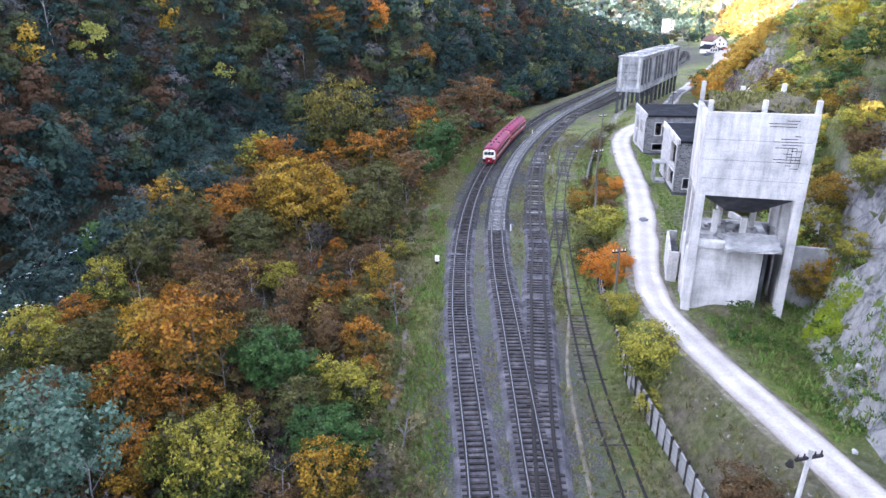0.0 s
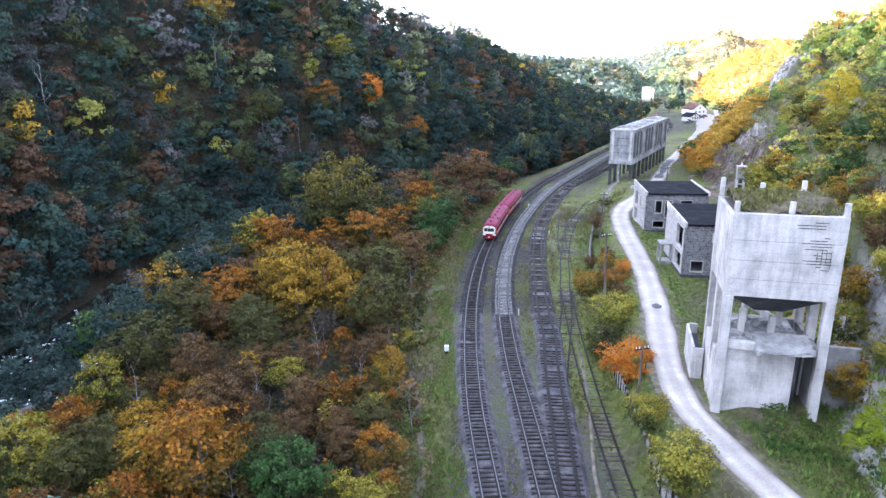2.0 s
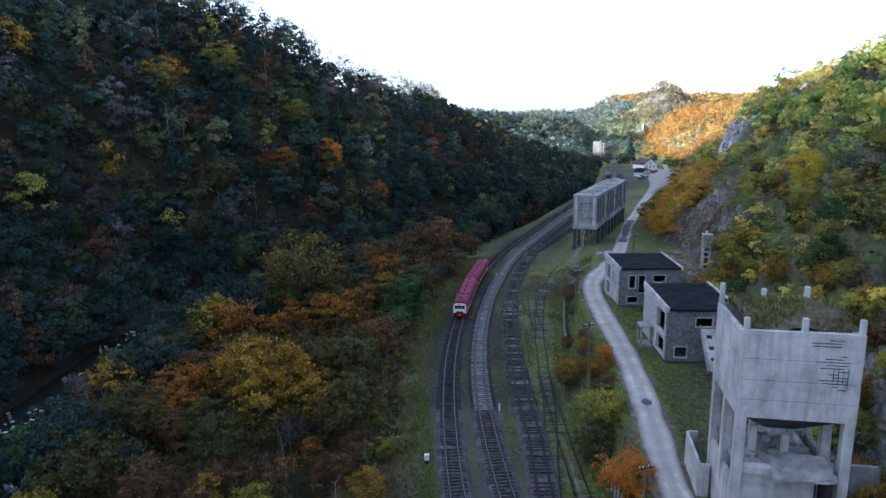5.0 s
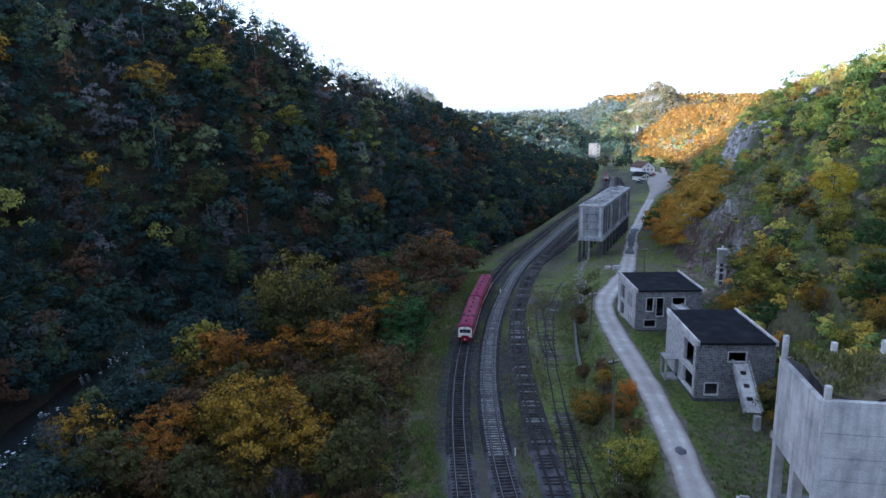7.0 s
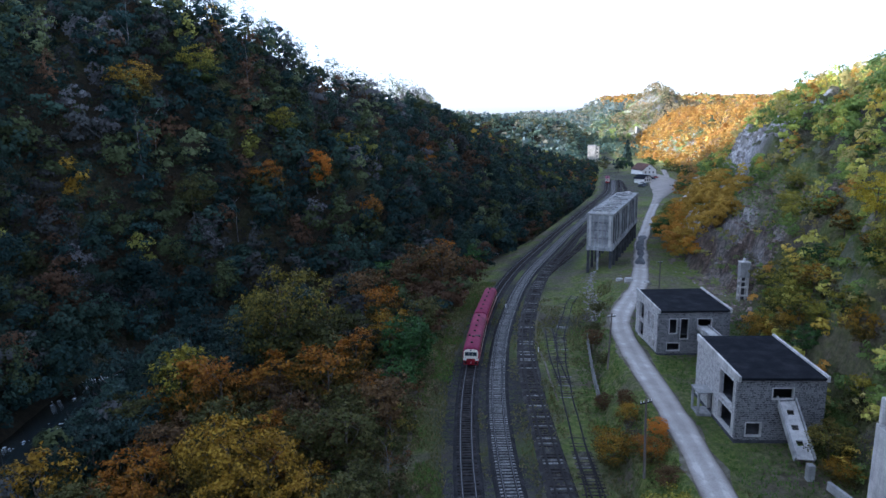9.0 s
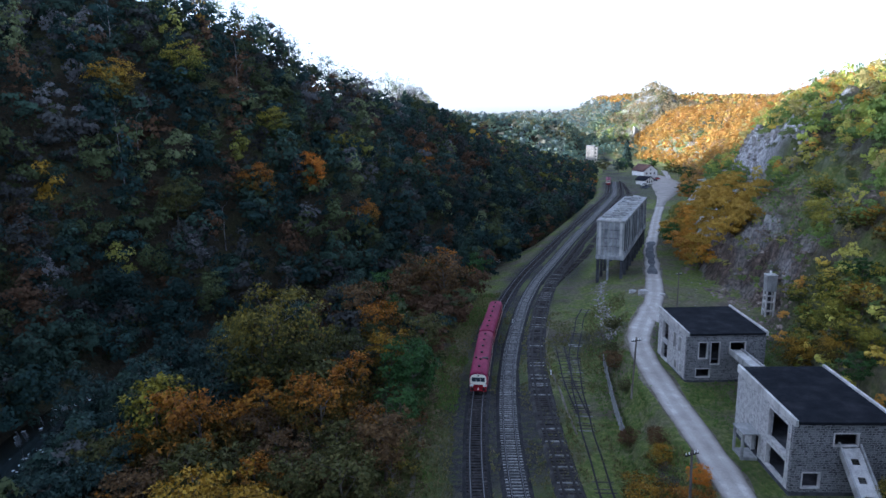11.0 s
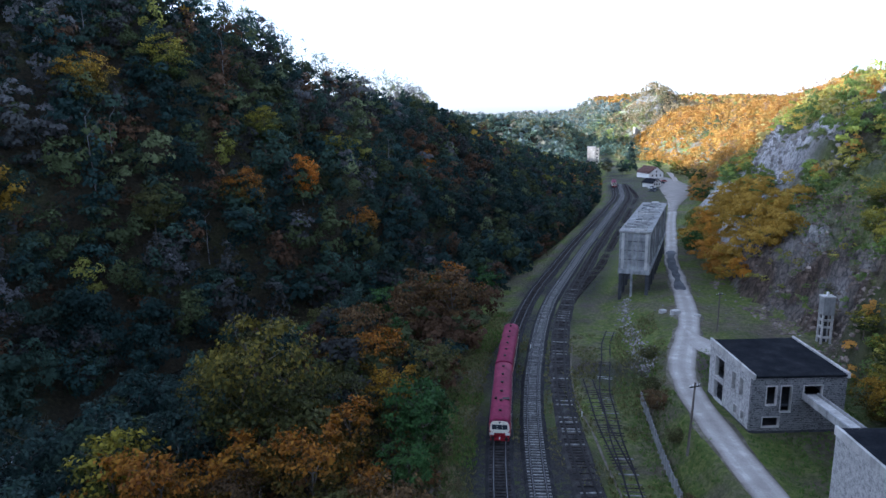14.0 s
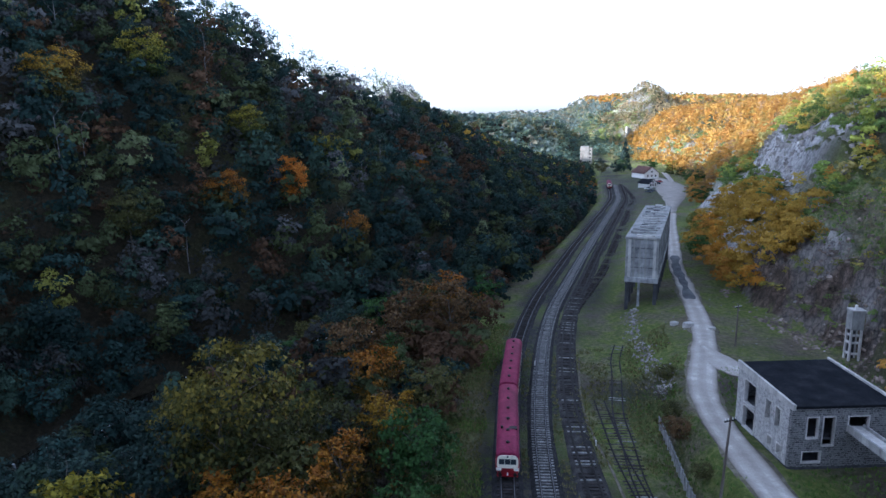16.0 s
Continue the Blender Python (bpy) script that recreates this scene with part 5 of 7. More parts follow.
def railcar(m, label, cab_front, cab_rear, motor):
    L = 19.7
    top = thing("railcar", m, label, "railcar", "two-car train")
    bm = bmesh.new()
    hull(bm, 0, L, [(1.25, 0.75), (1.42, 1.05), (1.44, 1.9), (1.40, 2.75), (1.36, 2.86)], (0.9 if cab_front else 0.12, 0.9 if cab_rear else 0.12))
    part("body", bm, M_REDSIDE, top, "red painted lower body", True)
    bm = bmesh.new()
    hull(bm, 0.06, L - 0.06, [(1.39, 2.84), (1.37, 3.0), (1.24, 3.3), (0.95, 3.5), (0.5, 3.6), (0.02, 3.63)], (0.9 if cab_front else 0.12, 0.9 if cab_rear else 0.12))
    part("roof", bm, M_RED, top, "faded crimson roof", True)
    for s in (-1, 1):
        band = one_box("waist_band", (s * 1.448 - 0.008, s * 1.448 + 0.008, 1.0, L - 1.0, 1.55, 1.68), M_CREAM, top, "cream stripe")
        for i in range(9):
            y = 1.7 + i * 1.9
            one_box("window", (s * 1.432 - 0.025, s * 1.432 + 0.025, y, y + 1.25, 1.85, 2.6), M_GLASS, top, "dark side window")
    for y in ((0.0,) if cab_front else ()) + ((L,) if cab_rear else ()):
        s = -1 if y == 0 else 1
        bm = bmesh.new()
        prof = [(-1.2, 1.72), (-1.27, 2.0), (-1.22, 2.75), (-0.95, 3.08), (-0.5, 3.18), (0.5, 3.18), (0.95, 3.08), (1.22, 2.75), (1.27, 2.0), (1.2, 1.72), (0.6, 1.56), (-0.6, 1.56)]
        fa = [bm.verts.new((a, y + s * 0.05, b)) for a, b in prof]
        fb = [bm.verts.new((a * 1.06, y - s * 0.75, b + (0.05 if b > 2.8 else 0))) for a, b in prof]
        bm.faces.new(fa)
        bm.faces.new(fb)
        for i in range(len(prof)):
            j = (i + 1) % len(prof)
            bm.faces.new((fa[i], fa[j], fb[j], fb[i]))
        face = part("cab_face", bm, M_CREAM, top, "cream cab front")
        for x0, x1 in ((-1.0, -0.36), (-0.32, 0.32), (0.36, 1.0)):
            one_box("windscreen", (x0, x1, y + s * 0.05 - 0.03, y + s * 0.05 + 0.03, 2.05, 2.72), M_GLASS, face, "dark windscreen pane")
        for x in (-1.02, 1.02):
            bm = bmesh.new()
            tube(bm, (x, y - s * 0.2, 1.42), (x, y + s * 0.12, 1.42), 0.19, 0.17, 12)
            part("headlamp", bm, M_LAMP, top, "round pale headlamp")
            one_box("lamp_panel", (x - 0.3, x + 0.3, y - 0.04 + s * 0.02, y + 0.04 + s * 0.02, 1.24, 1.6), M_CREAM, top, "cream lamp panel")
            bm = bmesh.new()
            tube(bm, (x * 0.86, y, 0.98), (x * 0.86, y + s * 0.5, 0.98), 0.09, 0.09, 8)
            tube(bm, (x * 0.86, y + s * 0.5, 0.98), (x * 0.86, y + s * 0.56, 0.98), 0.23, 0.23, 10)
            part("buffer", bm, M_IRON, top, "dark steel buffer")
        bm = bmesh.new()
        tube(bm, (0, y - s * 0.1, 3.02), (0, y + s * 0.09, 3.02), 0.14, 0.12, 10)
        part("marker_lamp", bm, M_GLASS, top, "round lamp over the windscreen")
        bm = bmesh.new()
        tube(bm, (0, y, 0.95), (0, y + s * 0.4, 0.9), 0.07, 0.11, 8)
        part("coupling", bm, M_WHITE, top, "pale coupling hook")
        one_box("skirt", (-1.25, 1.25, y - 0.06 + s * 0.02, y + 0.06 + s * 0.02, 0.5, 0.8), M_REDSIDE, top, "red buffer beam")
    for i in range(6):
        bm = bmesh.new()
        y = 2.2 + i * 3.1
        tube(bm, (0, y, 3.55), (0, y, 3.78), 0.2, 0.2, 10)
        tube(bm, (0, y, 3.78), (0, y, 3.86), 0.26, 0.12, 10)
        part("roof_vent", bm, M_IRON, top, "dark round roof vent")
    if motor:
        one_box("roof_grille", (-0.1, 1.15, 5.8, 6.5, 3.35, 3.62), M_IRON, top, "black radiator grille")
        bm = bmesh.new()
        tube(bm, (-0.75, 6.0, 3.4), (-0.75, 6.0, 3.85), 0.16, 0.16, 10)
        part("exhaust", bm, M_IRON, top, "sooty exhaust pipe")
        bm = bmesh.new()
        n = 12
        cv = [bm.verts.new((-0.62 + 0.42 * math.cos(2 * math.pi * i / n), 5.6 + 1.5 * math.sin(2 * math.pi * i / n), 3.62 - 0.24 * (0.62 - 0.42 * math.cos(2 * math.pi * i / n)) ** 2)) for i in range(n)]
        c = bm.verts.new((-0.62, 5.6, 3.585))
        for i in range(n):
            bm.faces.new((c, cv[i], cv[(i + 1) % n]))
        part("soot_stain", bm, M_IRON, top, "black soot patch on the roof")
    for y in (2.6, L - 2.6):
        bm = bmesh.new()
        box(bm, -1.05, 1.05, y - 1.5, y + 1.5, 0.45, 0.72)
        bogie = part("bogie", bm, M_IRON, top, "dark bogie frame")
        for dy in (-1.0, 1.0):
            for x in (-0.75, 0.75):
                bm = bmesh.new()
                tube(bm, (x - 0.07, y + dy, 0.42), (x + 0.07, y + dy, 0.42), 0.42, 0.42, 16)
                part("wheel", bm, M_IRON, bogie, "steel wheel")
    one_box("underframe", (-1.1, 1.1, 4.6, L - 4.6, 0.35, 0.75), M_IRON, top, "dark equipment under the floor")
    return top


def on_track(s_front, length, zoff=0.19):
    """Pose of a vehicle whose front end is at the given place along the first track, heading back along it."""
    p = line_points(TRACKS["one"], 1.0)
    seg = np.concatenate([[0], np.cumsum(np.linalg.norm(np.diff(p[:, :2], axis=0), axis=1))])
    s0 = np.interp(s_front, p[:, 1], seg)
    a = np.array([np.interp(s0, seg, p[:, k]) for k in (0, 1)])
    b = np.array([np.interp(s0 + length, seg, p[:, k]) for k in (0, 1)])
    ang = math.degrees(math.atan2(b[1] - a[1], b[0] - a[0])) - 90
    return pose(a[0], a[1], zoff, 0, 0, ang), s0 + length, p, seg


TRAIN_Y = 132.0
m1, s_end, p1, seg1 = on_track(TRAIN_Y, 19.7)
railcar(m1, "crimson and cream diesel railcar standing on the first track", True, False, True)
y2 = float(np.interp(s_end + 0.5, seg1, p1[:, 1]))
m2, _, _, _ = on_track(y2, 19.7)
railcar(m2, "crimson trailer car coupled behind the railcar", False, True, False)
bm = bmesh.new()
box(bm, -0.8, 0.8, 19.6, 20.3, 0.9, 3.1)
gang = part("gangway", bm, M_IRON, None)
gang.matrix_basis = m1
tagged(gang, "dark rubber gangway between the two cars", "gangway")


# ---- trees ----
def leaf_cards(centres, sizes, rng, up=0.5, out=None, fuzz=0.55):
    """Small three-cornered leaf sprays, facing many ways."""
    n = len(centres)
    nrm = rng.normal(size=(n, 3))
    if out is not None:
        nrm = nrm * fuzz + out
    if up is not None:
        nrm[:, 2] = np.abs(nrm[:, 2]) + up
    nrm /= np.linalg.norm(nrm, axis=1)[:, None]
    a = np.cross(nrm, rng.normal(size=(n, 3)))
    a /= np.linalg.norm(a, axis=1)[:, None]
    b = np.cross(nrm, a)
    s = sizes[:, None]
    v = np.stack([centres - a * s * 0.6, centres + a * s * 0.5 - b * s * 0.42, centres + a * s * 0.35 + b * s * 0.5], 1)
    return v.reshape(-1, 3)


def card_mesh(name, v, k=3, colours=None):
    """One mesh of many small faces of k corners each."""
    n = len(v) // k
    me = bpy.data.meshes.new(name)
    me.vertices.add(k * n)
    me.vertices.foreach_set("co", v.astype(np.float32).ravel())
    me.loops.add(k * n)
    me.loops.foreach_set("vertex_index", np.arange(k * n, dtype=np.int32))
    me.polygons.add(n)
    me.polygons.foreach_set("loop_start", np.arange(0, k * n, k, dtype=np.int32))
    me.update()
    if colours is not None:
        at = me.attributes.new("tree_colour", "FLOAT_COLOR", "POINT")
        at.data.foreach_set("color", colours.astype(np.float32).ravel())
    me.validate()
    return me


def crown_points(rng, clumps, per, spread, shape):
    """Leaf places of a crown of unit radius from z 0 to 2: clumps on a lobed egg."""
    d = rng.normal(size=(clumps, 3))
    d /= np.linalg.norm(d, axis=1)[:, None]
    rad = 0.5 + 0.54 * rng.random(clumps) ** 0.7
    lobes = 1 + 0.34 * np.sin(3 * np.arctan2(d[:, 1], d[:, 0]) + rng.uniform(0, 6)) * (1 - np.abs(d[:, 2]))
    c = d * (rad * lobes)[:, None]
    if shape == "cone":
        h = rng.random(clumps) ** 1.3
        ang = rng.uniform(0, 6.283, clumps)
        c = np.stack([np.cos(ang) * (1 - h) * 0.95, np.sin(ang) * (1 - h) * 0.95, h * 2 - 1], 1)
    elif shape == "tall":
        c[:, :2] *= (0.75 + 0.25 * np.cos(c[:, 2] * 2.2))[:, None]
    elif shape == "broom":
        c[:, :2] *= (0.45 + 0.55 * np.clip((c[:, 2] + 1) / 1.5, 0, 1))[:, None]
    p = np.repeat(c, per, 0) + rng.normal(size=(clumps * per, 3)) * spread * np.array([1.2, 1.2, 0.6])
    p[:, 2] += 1
    return p


def make_trunk(name, seed, height, girth, limbs, fork):
    rng = random.Random(seed)
    bm = bmesh.new()
    p, r = Vector((0, 0, -0.08)), girth
    for k in range(4):
        q = p + Vector((rng.uniform(-0.05, 0.05), rng.uniform(-0.05, 0.05), height / 4))
        tube(bm, p, q, r, r * 0.75, 5, False)
        if k >= fork:
            for _ in range(limbs):
                a, l = rng.uniform(0, 6.283), rng.uniform(0.35, 0.7)
                e = q + Vector((math.cos(a) * l, math.sin(a) * l, rng.uniform(0.2, 0.6)))
                tube(bm, q, e, r * 0.45, r * 0.12, 4, False)
                for _ in range(2):
                    e2 = e + Vector((rng.uniform(-0.3, 0.3), rng.uniform(-0.3, 0.3), rng.uniform(0.1, 0.35)))
                    tube(bm, e, e2, r * 0.14, r * 0.04, 3, False)
        p, r = q, r * 0.75
    me = bpy.data.meshes.new(name)
    bm.to_mesh(me)
    bm.free()
    me.materials.append(M_BARK)
    return me


CROWNS, TRUNKS = {}, {}
_rng = np.random.default_rng(4)
for shape, variants, clumps, per, spread, size in (("dense", 3, 120, 44, 0.09, 0.066), ("round", 4, 84, 44, 0.084, 0.076), ("tall", 3, 84, 44, 0.084, 0.076), ("broom", 3, 76, 44, 0.084, 0.076), ("cone", 1, 140, 22, 0.06, 0.11), ("sparse", 2, 70, 26, 0.12, 0.05), ("light", 4, 60, 22, 0.085, 0.122), ("mid", 4, 74, 30, 0.088, 0.094), ("bushy", 4, 62, 34, 0.09, 0.088)):
    for k in range(variants):
        pts = crown_points(_rng, clumps, per, spread, "round" if shape in ("sparse", "light", "mid", "bushy", "dense") else shape)
        sz = size * _rng.uniform(0.7, 1.35, len(pts))
        o = pts - np.array([0, 0, 0.8])
        CROWNS[shape, k] = card_mesh("crown", leaf_cards(pts, sz, _rng, None, o / (np.linalg.norm(o, axis=1)[:, None] + 0.1)))
        CROWNS[shape, k].materials.append(LEAVES["olive"])
for k in range(4):
    TRUNKS["tree", k] = make_trunk("trunk", 30 + k, 1.5, 0.07, 3, 1)
    TRUNKS["bush", k] = make_trunk("trunk", 60 + k, 0.9, 0.05, 2, 0)

SPECIES_LABEL = {"orange": "orange autumn foliage", "gold": "golden yellow autumn foliage", "moss": "dense mossy yellow-green foliage", "lime": "yellow-green foliage", "bright": "dense bright yellow-green foliage", "green": "fresh green foliage", "teal": "dark blue-green foliage",
                 "yellow": "bright yellow autumn foliage", "sage": "pale silvery blue-green foliage", "rust": "rust-brown autumn foliage", "olive": "dull olive foliage", "red": "bright red-orange foliage", "grey": "bare grey twigs and few leaves"}
_trng = random.Random(21)
PLACED = []


def tree(x, y, r, species, h=None, shape=None, z=None, bush=False):
    z = ground_at(x, y) if z is None else z
    h = h or r * _trng.uniform(1.9, 2.4)
    if shape is None:
        far = y > 200 or x < -75 or x > 36
        shape = "sparse" if species == "grey" else "light" if far else "mid" if y > 100 or x < -44 else _trng.choice(["round", "round", "tall", "broom"])
    if bush and shape == "round":
        shape = "bushy"
    k = _trng.randrange(sum(1 for s in CROWNS if s[0] == shape))
    stem = 0.12 if bush else 0.3
    noun = "bush" if bush else "tree"
    top = thing(noun, pose(x, y, z, 0, 0, _trng.uniform(0, 360)), ("spreading bush with " if bush else "deciduous tree with ") + SPECIES_LABEL[species], noun, "valley " + noun + "s")
    t = new("trunk", TRUNKS["bush" if bush else "tree", _trng.randrange(4)])
    t.parent = top
    t.matrix_basis = Matrix.Diagonal((r * 0.9, r * 0.9, h * 0.5, 1))
    c = new("crown", CROWNS[shape, k])
    c.parent = top
    c.matrix_basis = Matrix.Translation((0, 0, h * stem * 0.75)) @ Matrix.Diagonal((r, r, h * (1 - stem * 0.75) / 2, 1))
    c.material_slots[0].link = "OBJECT"
    c.material_slots[0].material = LEAVES[species]
    PLACED.append((x, y, r))
    return top


LANDMARK = {
    "orange": [(-34.5, 121, 5), (-31, 117, 4.4), (-8.7, 155.7, 4.2), (6.7, 189.8, 5.2), (-22.5, 50.5, 3.8), (-27.1, 46.6, 3.2), (-8.8, 54.9, 2), (-35.2, 95.1, 3.2), (-16.3, 120.9, 4.6), (-22, 46.5, 2.6), (-14, 66, 2)],
    "gold": [(-26.5, 53, 3.8), (-24.5, 56, 3), (-25, 96.5, 4.6), (-20.5, 93.5, 4.4), (-23.5, 91, 3.8), (-46.5, 98.5, 4.2), (-33.1, 62.7, 2.5), (-8.4, 36.3, 2.2), (-8.9, 69.2, 2.1), (-6.5, 139.3, 3.8), (-28.5, 100, 4)],
    "olive": [(-19.6, 131.5, 5.4), (-35.8, 54.9, 2.8), (-15.2, 139.2, 4.3), (3.5, 189.9, 4.8), (-12.5, 103, 4.2), (-12, 86, 3.6), (-38, 77, 3.8), (-27, 83, 3.4), (-12.2, 45, 2.4), (-10, 61, 2), (-20, 41.5, 2.2), (-32, 57.5, 2.4)],
    "green": [(-4.0, 133.7, 4.2), (-17, 51.5, 2.9), (-15, 50, 2.8), (-8.6, 39.7, 2.3), (-10.5, 41.5, 2), (-3.5, 129.7, 3.5), (17.2, 200.1, 3.4), (-5.5, 168, 3), (-9, 43.5, 1.8)],
    "rust": [(-1.4, 185.1, 5), (-16.9, 64.7, 2.6), (-17.3, 59.5, 2.0), (-31.6, 74.5, 2.8), (-23.0, 64.7, 2.2), (-33.8, 47.3, 2.9), (6.6, 178.6, 5.4), (-12.2, 167.3, 5), (-4.3, 174.3, 4.4), (-26, 70, 2.2), (-19, 74, 2.2), (-12, 76, 2.0), (-22, 58, 1.8), (-12, 57, 1.8)],
    "lime": [(-39, 126, 5.2), (-40.8, 69.4, 2.9), (-41.5, 57, 3.2), (-38.5, 55, 3), (-15.2, 36.8, 2.9), (-8.1, 46.6, 2.4), (-10, 49, 2), (-18.5, 39, 2.4), (-31, 42, 2.4), (-20, 70, 2.2)],
    "sage": [(-29.5, 39.8, 3.8), (-26.5, 37.5, 3.6), (-34, 34, 3.4)],
    "teal": [(-64, 93, 4.8), (-55.0, 139, 4.8), (-31.9, 134.1, 4.4), (-45, 108, 4.2), (-46, 152, 5), (-45, 84, 4.2), (-52, 76, 4.4), (-37, 147, 4.6), (-41, 112, 4)],
}
for sp, spots in LANDMARK.items():
    for x, y, r in spots:
        tree(x, y, r, sp, r * _trng.uniform(2.2, 2.9))
tree(-24.2, 135.0, 7.0, "moss", 20.5, "dense")
tree(-30.0, 139.0, 4.4, "moss", 14, "dense")
tree(-20.8, 134.5, 4.4, "olive", 12.5, "dense")

tree(63.4, 115.0, 3.4, "yellow", 7.4, "dense")

# right bank, between fence and road, and by the houses
for x, y, r, sp, h, b in ((16.6, 67.2, 2.8, "red", 4.8, True), (15.7, 49.6, 2.7, "bright", 5.2, True), (15.4, 57.5, 2.0, "lime", 3.4, True), (15.5, 46.6, 1.4, "bright", 2.6, True), (19.8, 99.9, 2.9, "gold", 4.4, True), (22.2, 94.6, 2.1, "orange", 3.2, True), (24.2, 97.5, 1.3, "red", 2.0, True), (21.6, 89.0, 1.5, "rust", 2.2, True), (18.9, 82.2, 3.1, "bright", 5.2, True),
                          (16.8, 77.5, 2.6, "olive", 4.4, True), (17.6, 34.1, 2.0, "rust", 3.0, True), (20.3, 28.5, 1.8, "gold", 3.2, True), (22.5, 100.0, 1.8, "grey", 3.2, True), (29.6, 135.5, 1.9, "rust", 2.8, True),
                          (31.0, 140.5, 1.7, "olive", 2.4, True), (32.2, 146.5, 1.6, "grey", 2.8, True), (34.8, 150.5, 1.6, "olive", 2.2, True), (27.6, 126.0, 1.4, "olive", 1.9, True), (23.6, 114.0, 1.6, "rust", 2.6, True)):
    tree(x, y, r, sp, h, "sparse" if sp == "grey" else "dense", None, b)

_frng = random.Random(77)


def free_spot(x, y, r, gap=0.62):
    return all((x - a) ** 2 + (y - b) ** 2 > ((r + c) * gap) ** 2 for a, b, c in PLACED)


def fill(count, y0, y1, near, far, weights, r0, r1, tries=6):
    for _ in range(count):
        for _ in range(tries):
            y = _frng.uniform(y0, y1)
            d = _frng.uniform(far(y), near(y))
            x = float(track_x(y) + d / track_cos(y))
            r = _frng.uniform(r0, r1)
            if free_spot(x, y, r):
                sp = _frng.choices(list(weights), list(weights.values()))[0]
                b = r < 2.0
                tree(x, y, r, sp, None, None if not b else "round" if sp != "grey" else "sparse", None, b)
                break


fill(34, 88, 132, lambda y: -15, lambda y: -46, {"orange": 4, "gold": 4, "olive": 3, "rust": 2}, 3.2, 4.8)
fill(26, 40, 66, lambda y: -18, lambda y: -42, {"orange": 3, "lime": 3, "olive": 3, "rust": 2, "gold": 2}, 2.0, 3.2)
fill(40, 70, 200, lambda y: float(river_d(y)) + 19, lambda y: float(river_d(y)) + 9, {"teal": 6, "green": 1, "olive": 2}, 3.0, 4.8)
bank = {"rust": 4, "olive": 4, "grey": 3, "orange": 2.5, "lime": 3, "teal": 1, "green": 1, "gold": 2, "red": 0.8}
fill(150, 22, 82, lambda y: -7.5, lambda y: -48, bank, 1.0, 2.2)
fill(46, 78, 150, lambda y: -9.5, lambda y: -55, {"rust": 4, "olive": 4, "teal": 4, "grey": 2, "green": 1, "orange": 1}, 2.0, 4.2)


# near right slope: bushes and small trees on the rock
def fill_right(count, y0, y1, e0, e1, weights, r0, r1):
    for _ in range(count):
        for _ in range(5):
            y = _frng.uniform(y0, y1)
            d = float(np.interp(y, FOOT_Y, FOOT_D)) + _frng.uniform(e0, e1)
            x = float(track_x(y) + d / track_cos(y))
            r = _frng.uniform(r0, r1)
            if free_spot(x, y, r):
                sp = _frng.choices(list(weights), list(weights.values()))[0]
                tree(x, y, r, sp, None, None if sp != "grey" else "sparse", None, r < 2.0)
                break


rightmix = {"lime": 5, "bright": 3, "gold": 2, "olive": 3, "green": 2, "rust": 0.7, "grey": 1}
fill_right(60, 66, 112, 0.5, 26, rightmix, 1.2, 2.8)
fill_right(14, 28, 70, 9, 28, {"lime": 3, "olive": 3, "gold": 2, "grey": 1}, 0.9, 2.0)
fill_right(20, 112, 140, 1, 14, rightmix, 1.2, 2.8)
tree(39.0, 88.6, 2.5, "moss", 5.0, "dense")
tree(38.2, 85.6, 1.7, "gold", 3.0, "dense", None, True)
for x, y, r, sp in ((31.5, 55.0, 1.9, "gold"), (33.4, 58.5, 2.1, "gold"), (35.5, 62.5, 2.0, "lime"), (32.6, 53.0, 1.6, "lime"), (37.5, 66.0, 2.0, "gold"), (48.6, 87.0, 2.4, "green"), (46.2, 82.5, 2.0, "gold"), (52.5, 92.0, 2.0, "lime"), (50.0, 99.0, 2.2, "gold")):
    tree(x, y, r, sp, r * 2.6, "round")


for x, y, r, sp in ((53.0, 123.5, 2.8, "gold"), (57.6, 106.0, 2.5, "bright"), (54.5, 119.5, 2.6, "bright"), (51.6, 114.5, 2.4, "gold"), (52.5, 110.5, 2.0, "bright"), (55.5, 126.5, 2.2, "lime"), (39.5, 63.5, 1.9, "bright"), (43.0, 72.5, 2.2, "bright"), (45.0, 77.0, 1.8, "gold"), (23.4, 104.5, 1.5, "gold"), (24.6, 108.5, 1.3, "rust"), (78.5, 157.5, 2.4, "bright"), (84.0, 164.0, 2.6, "lime"), (74.5, 150.0, 2.2, "bright")):
    tree(x, y, r, sp, r * 2.1, "dense", None, True)


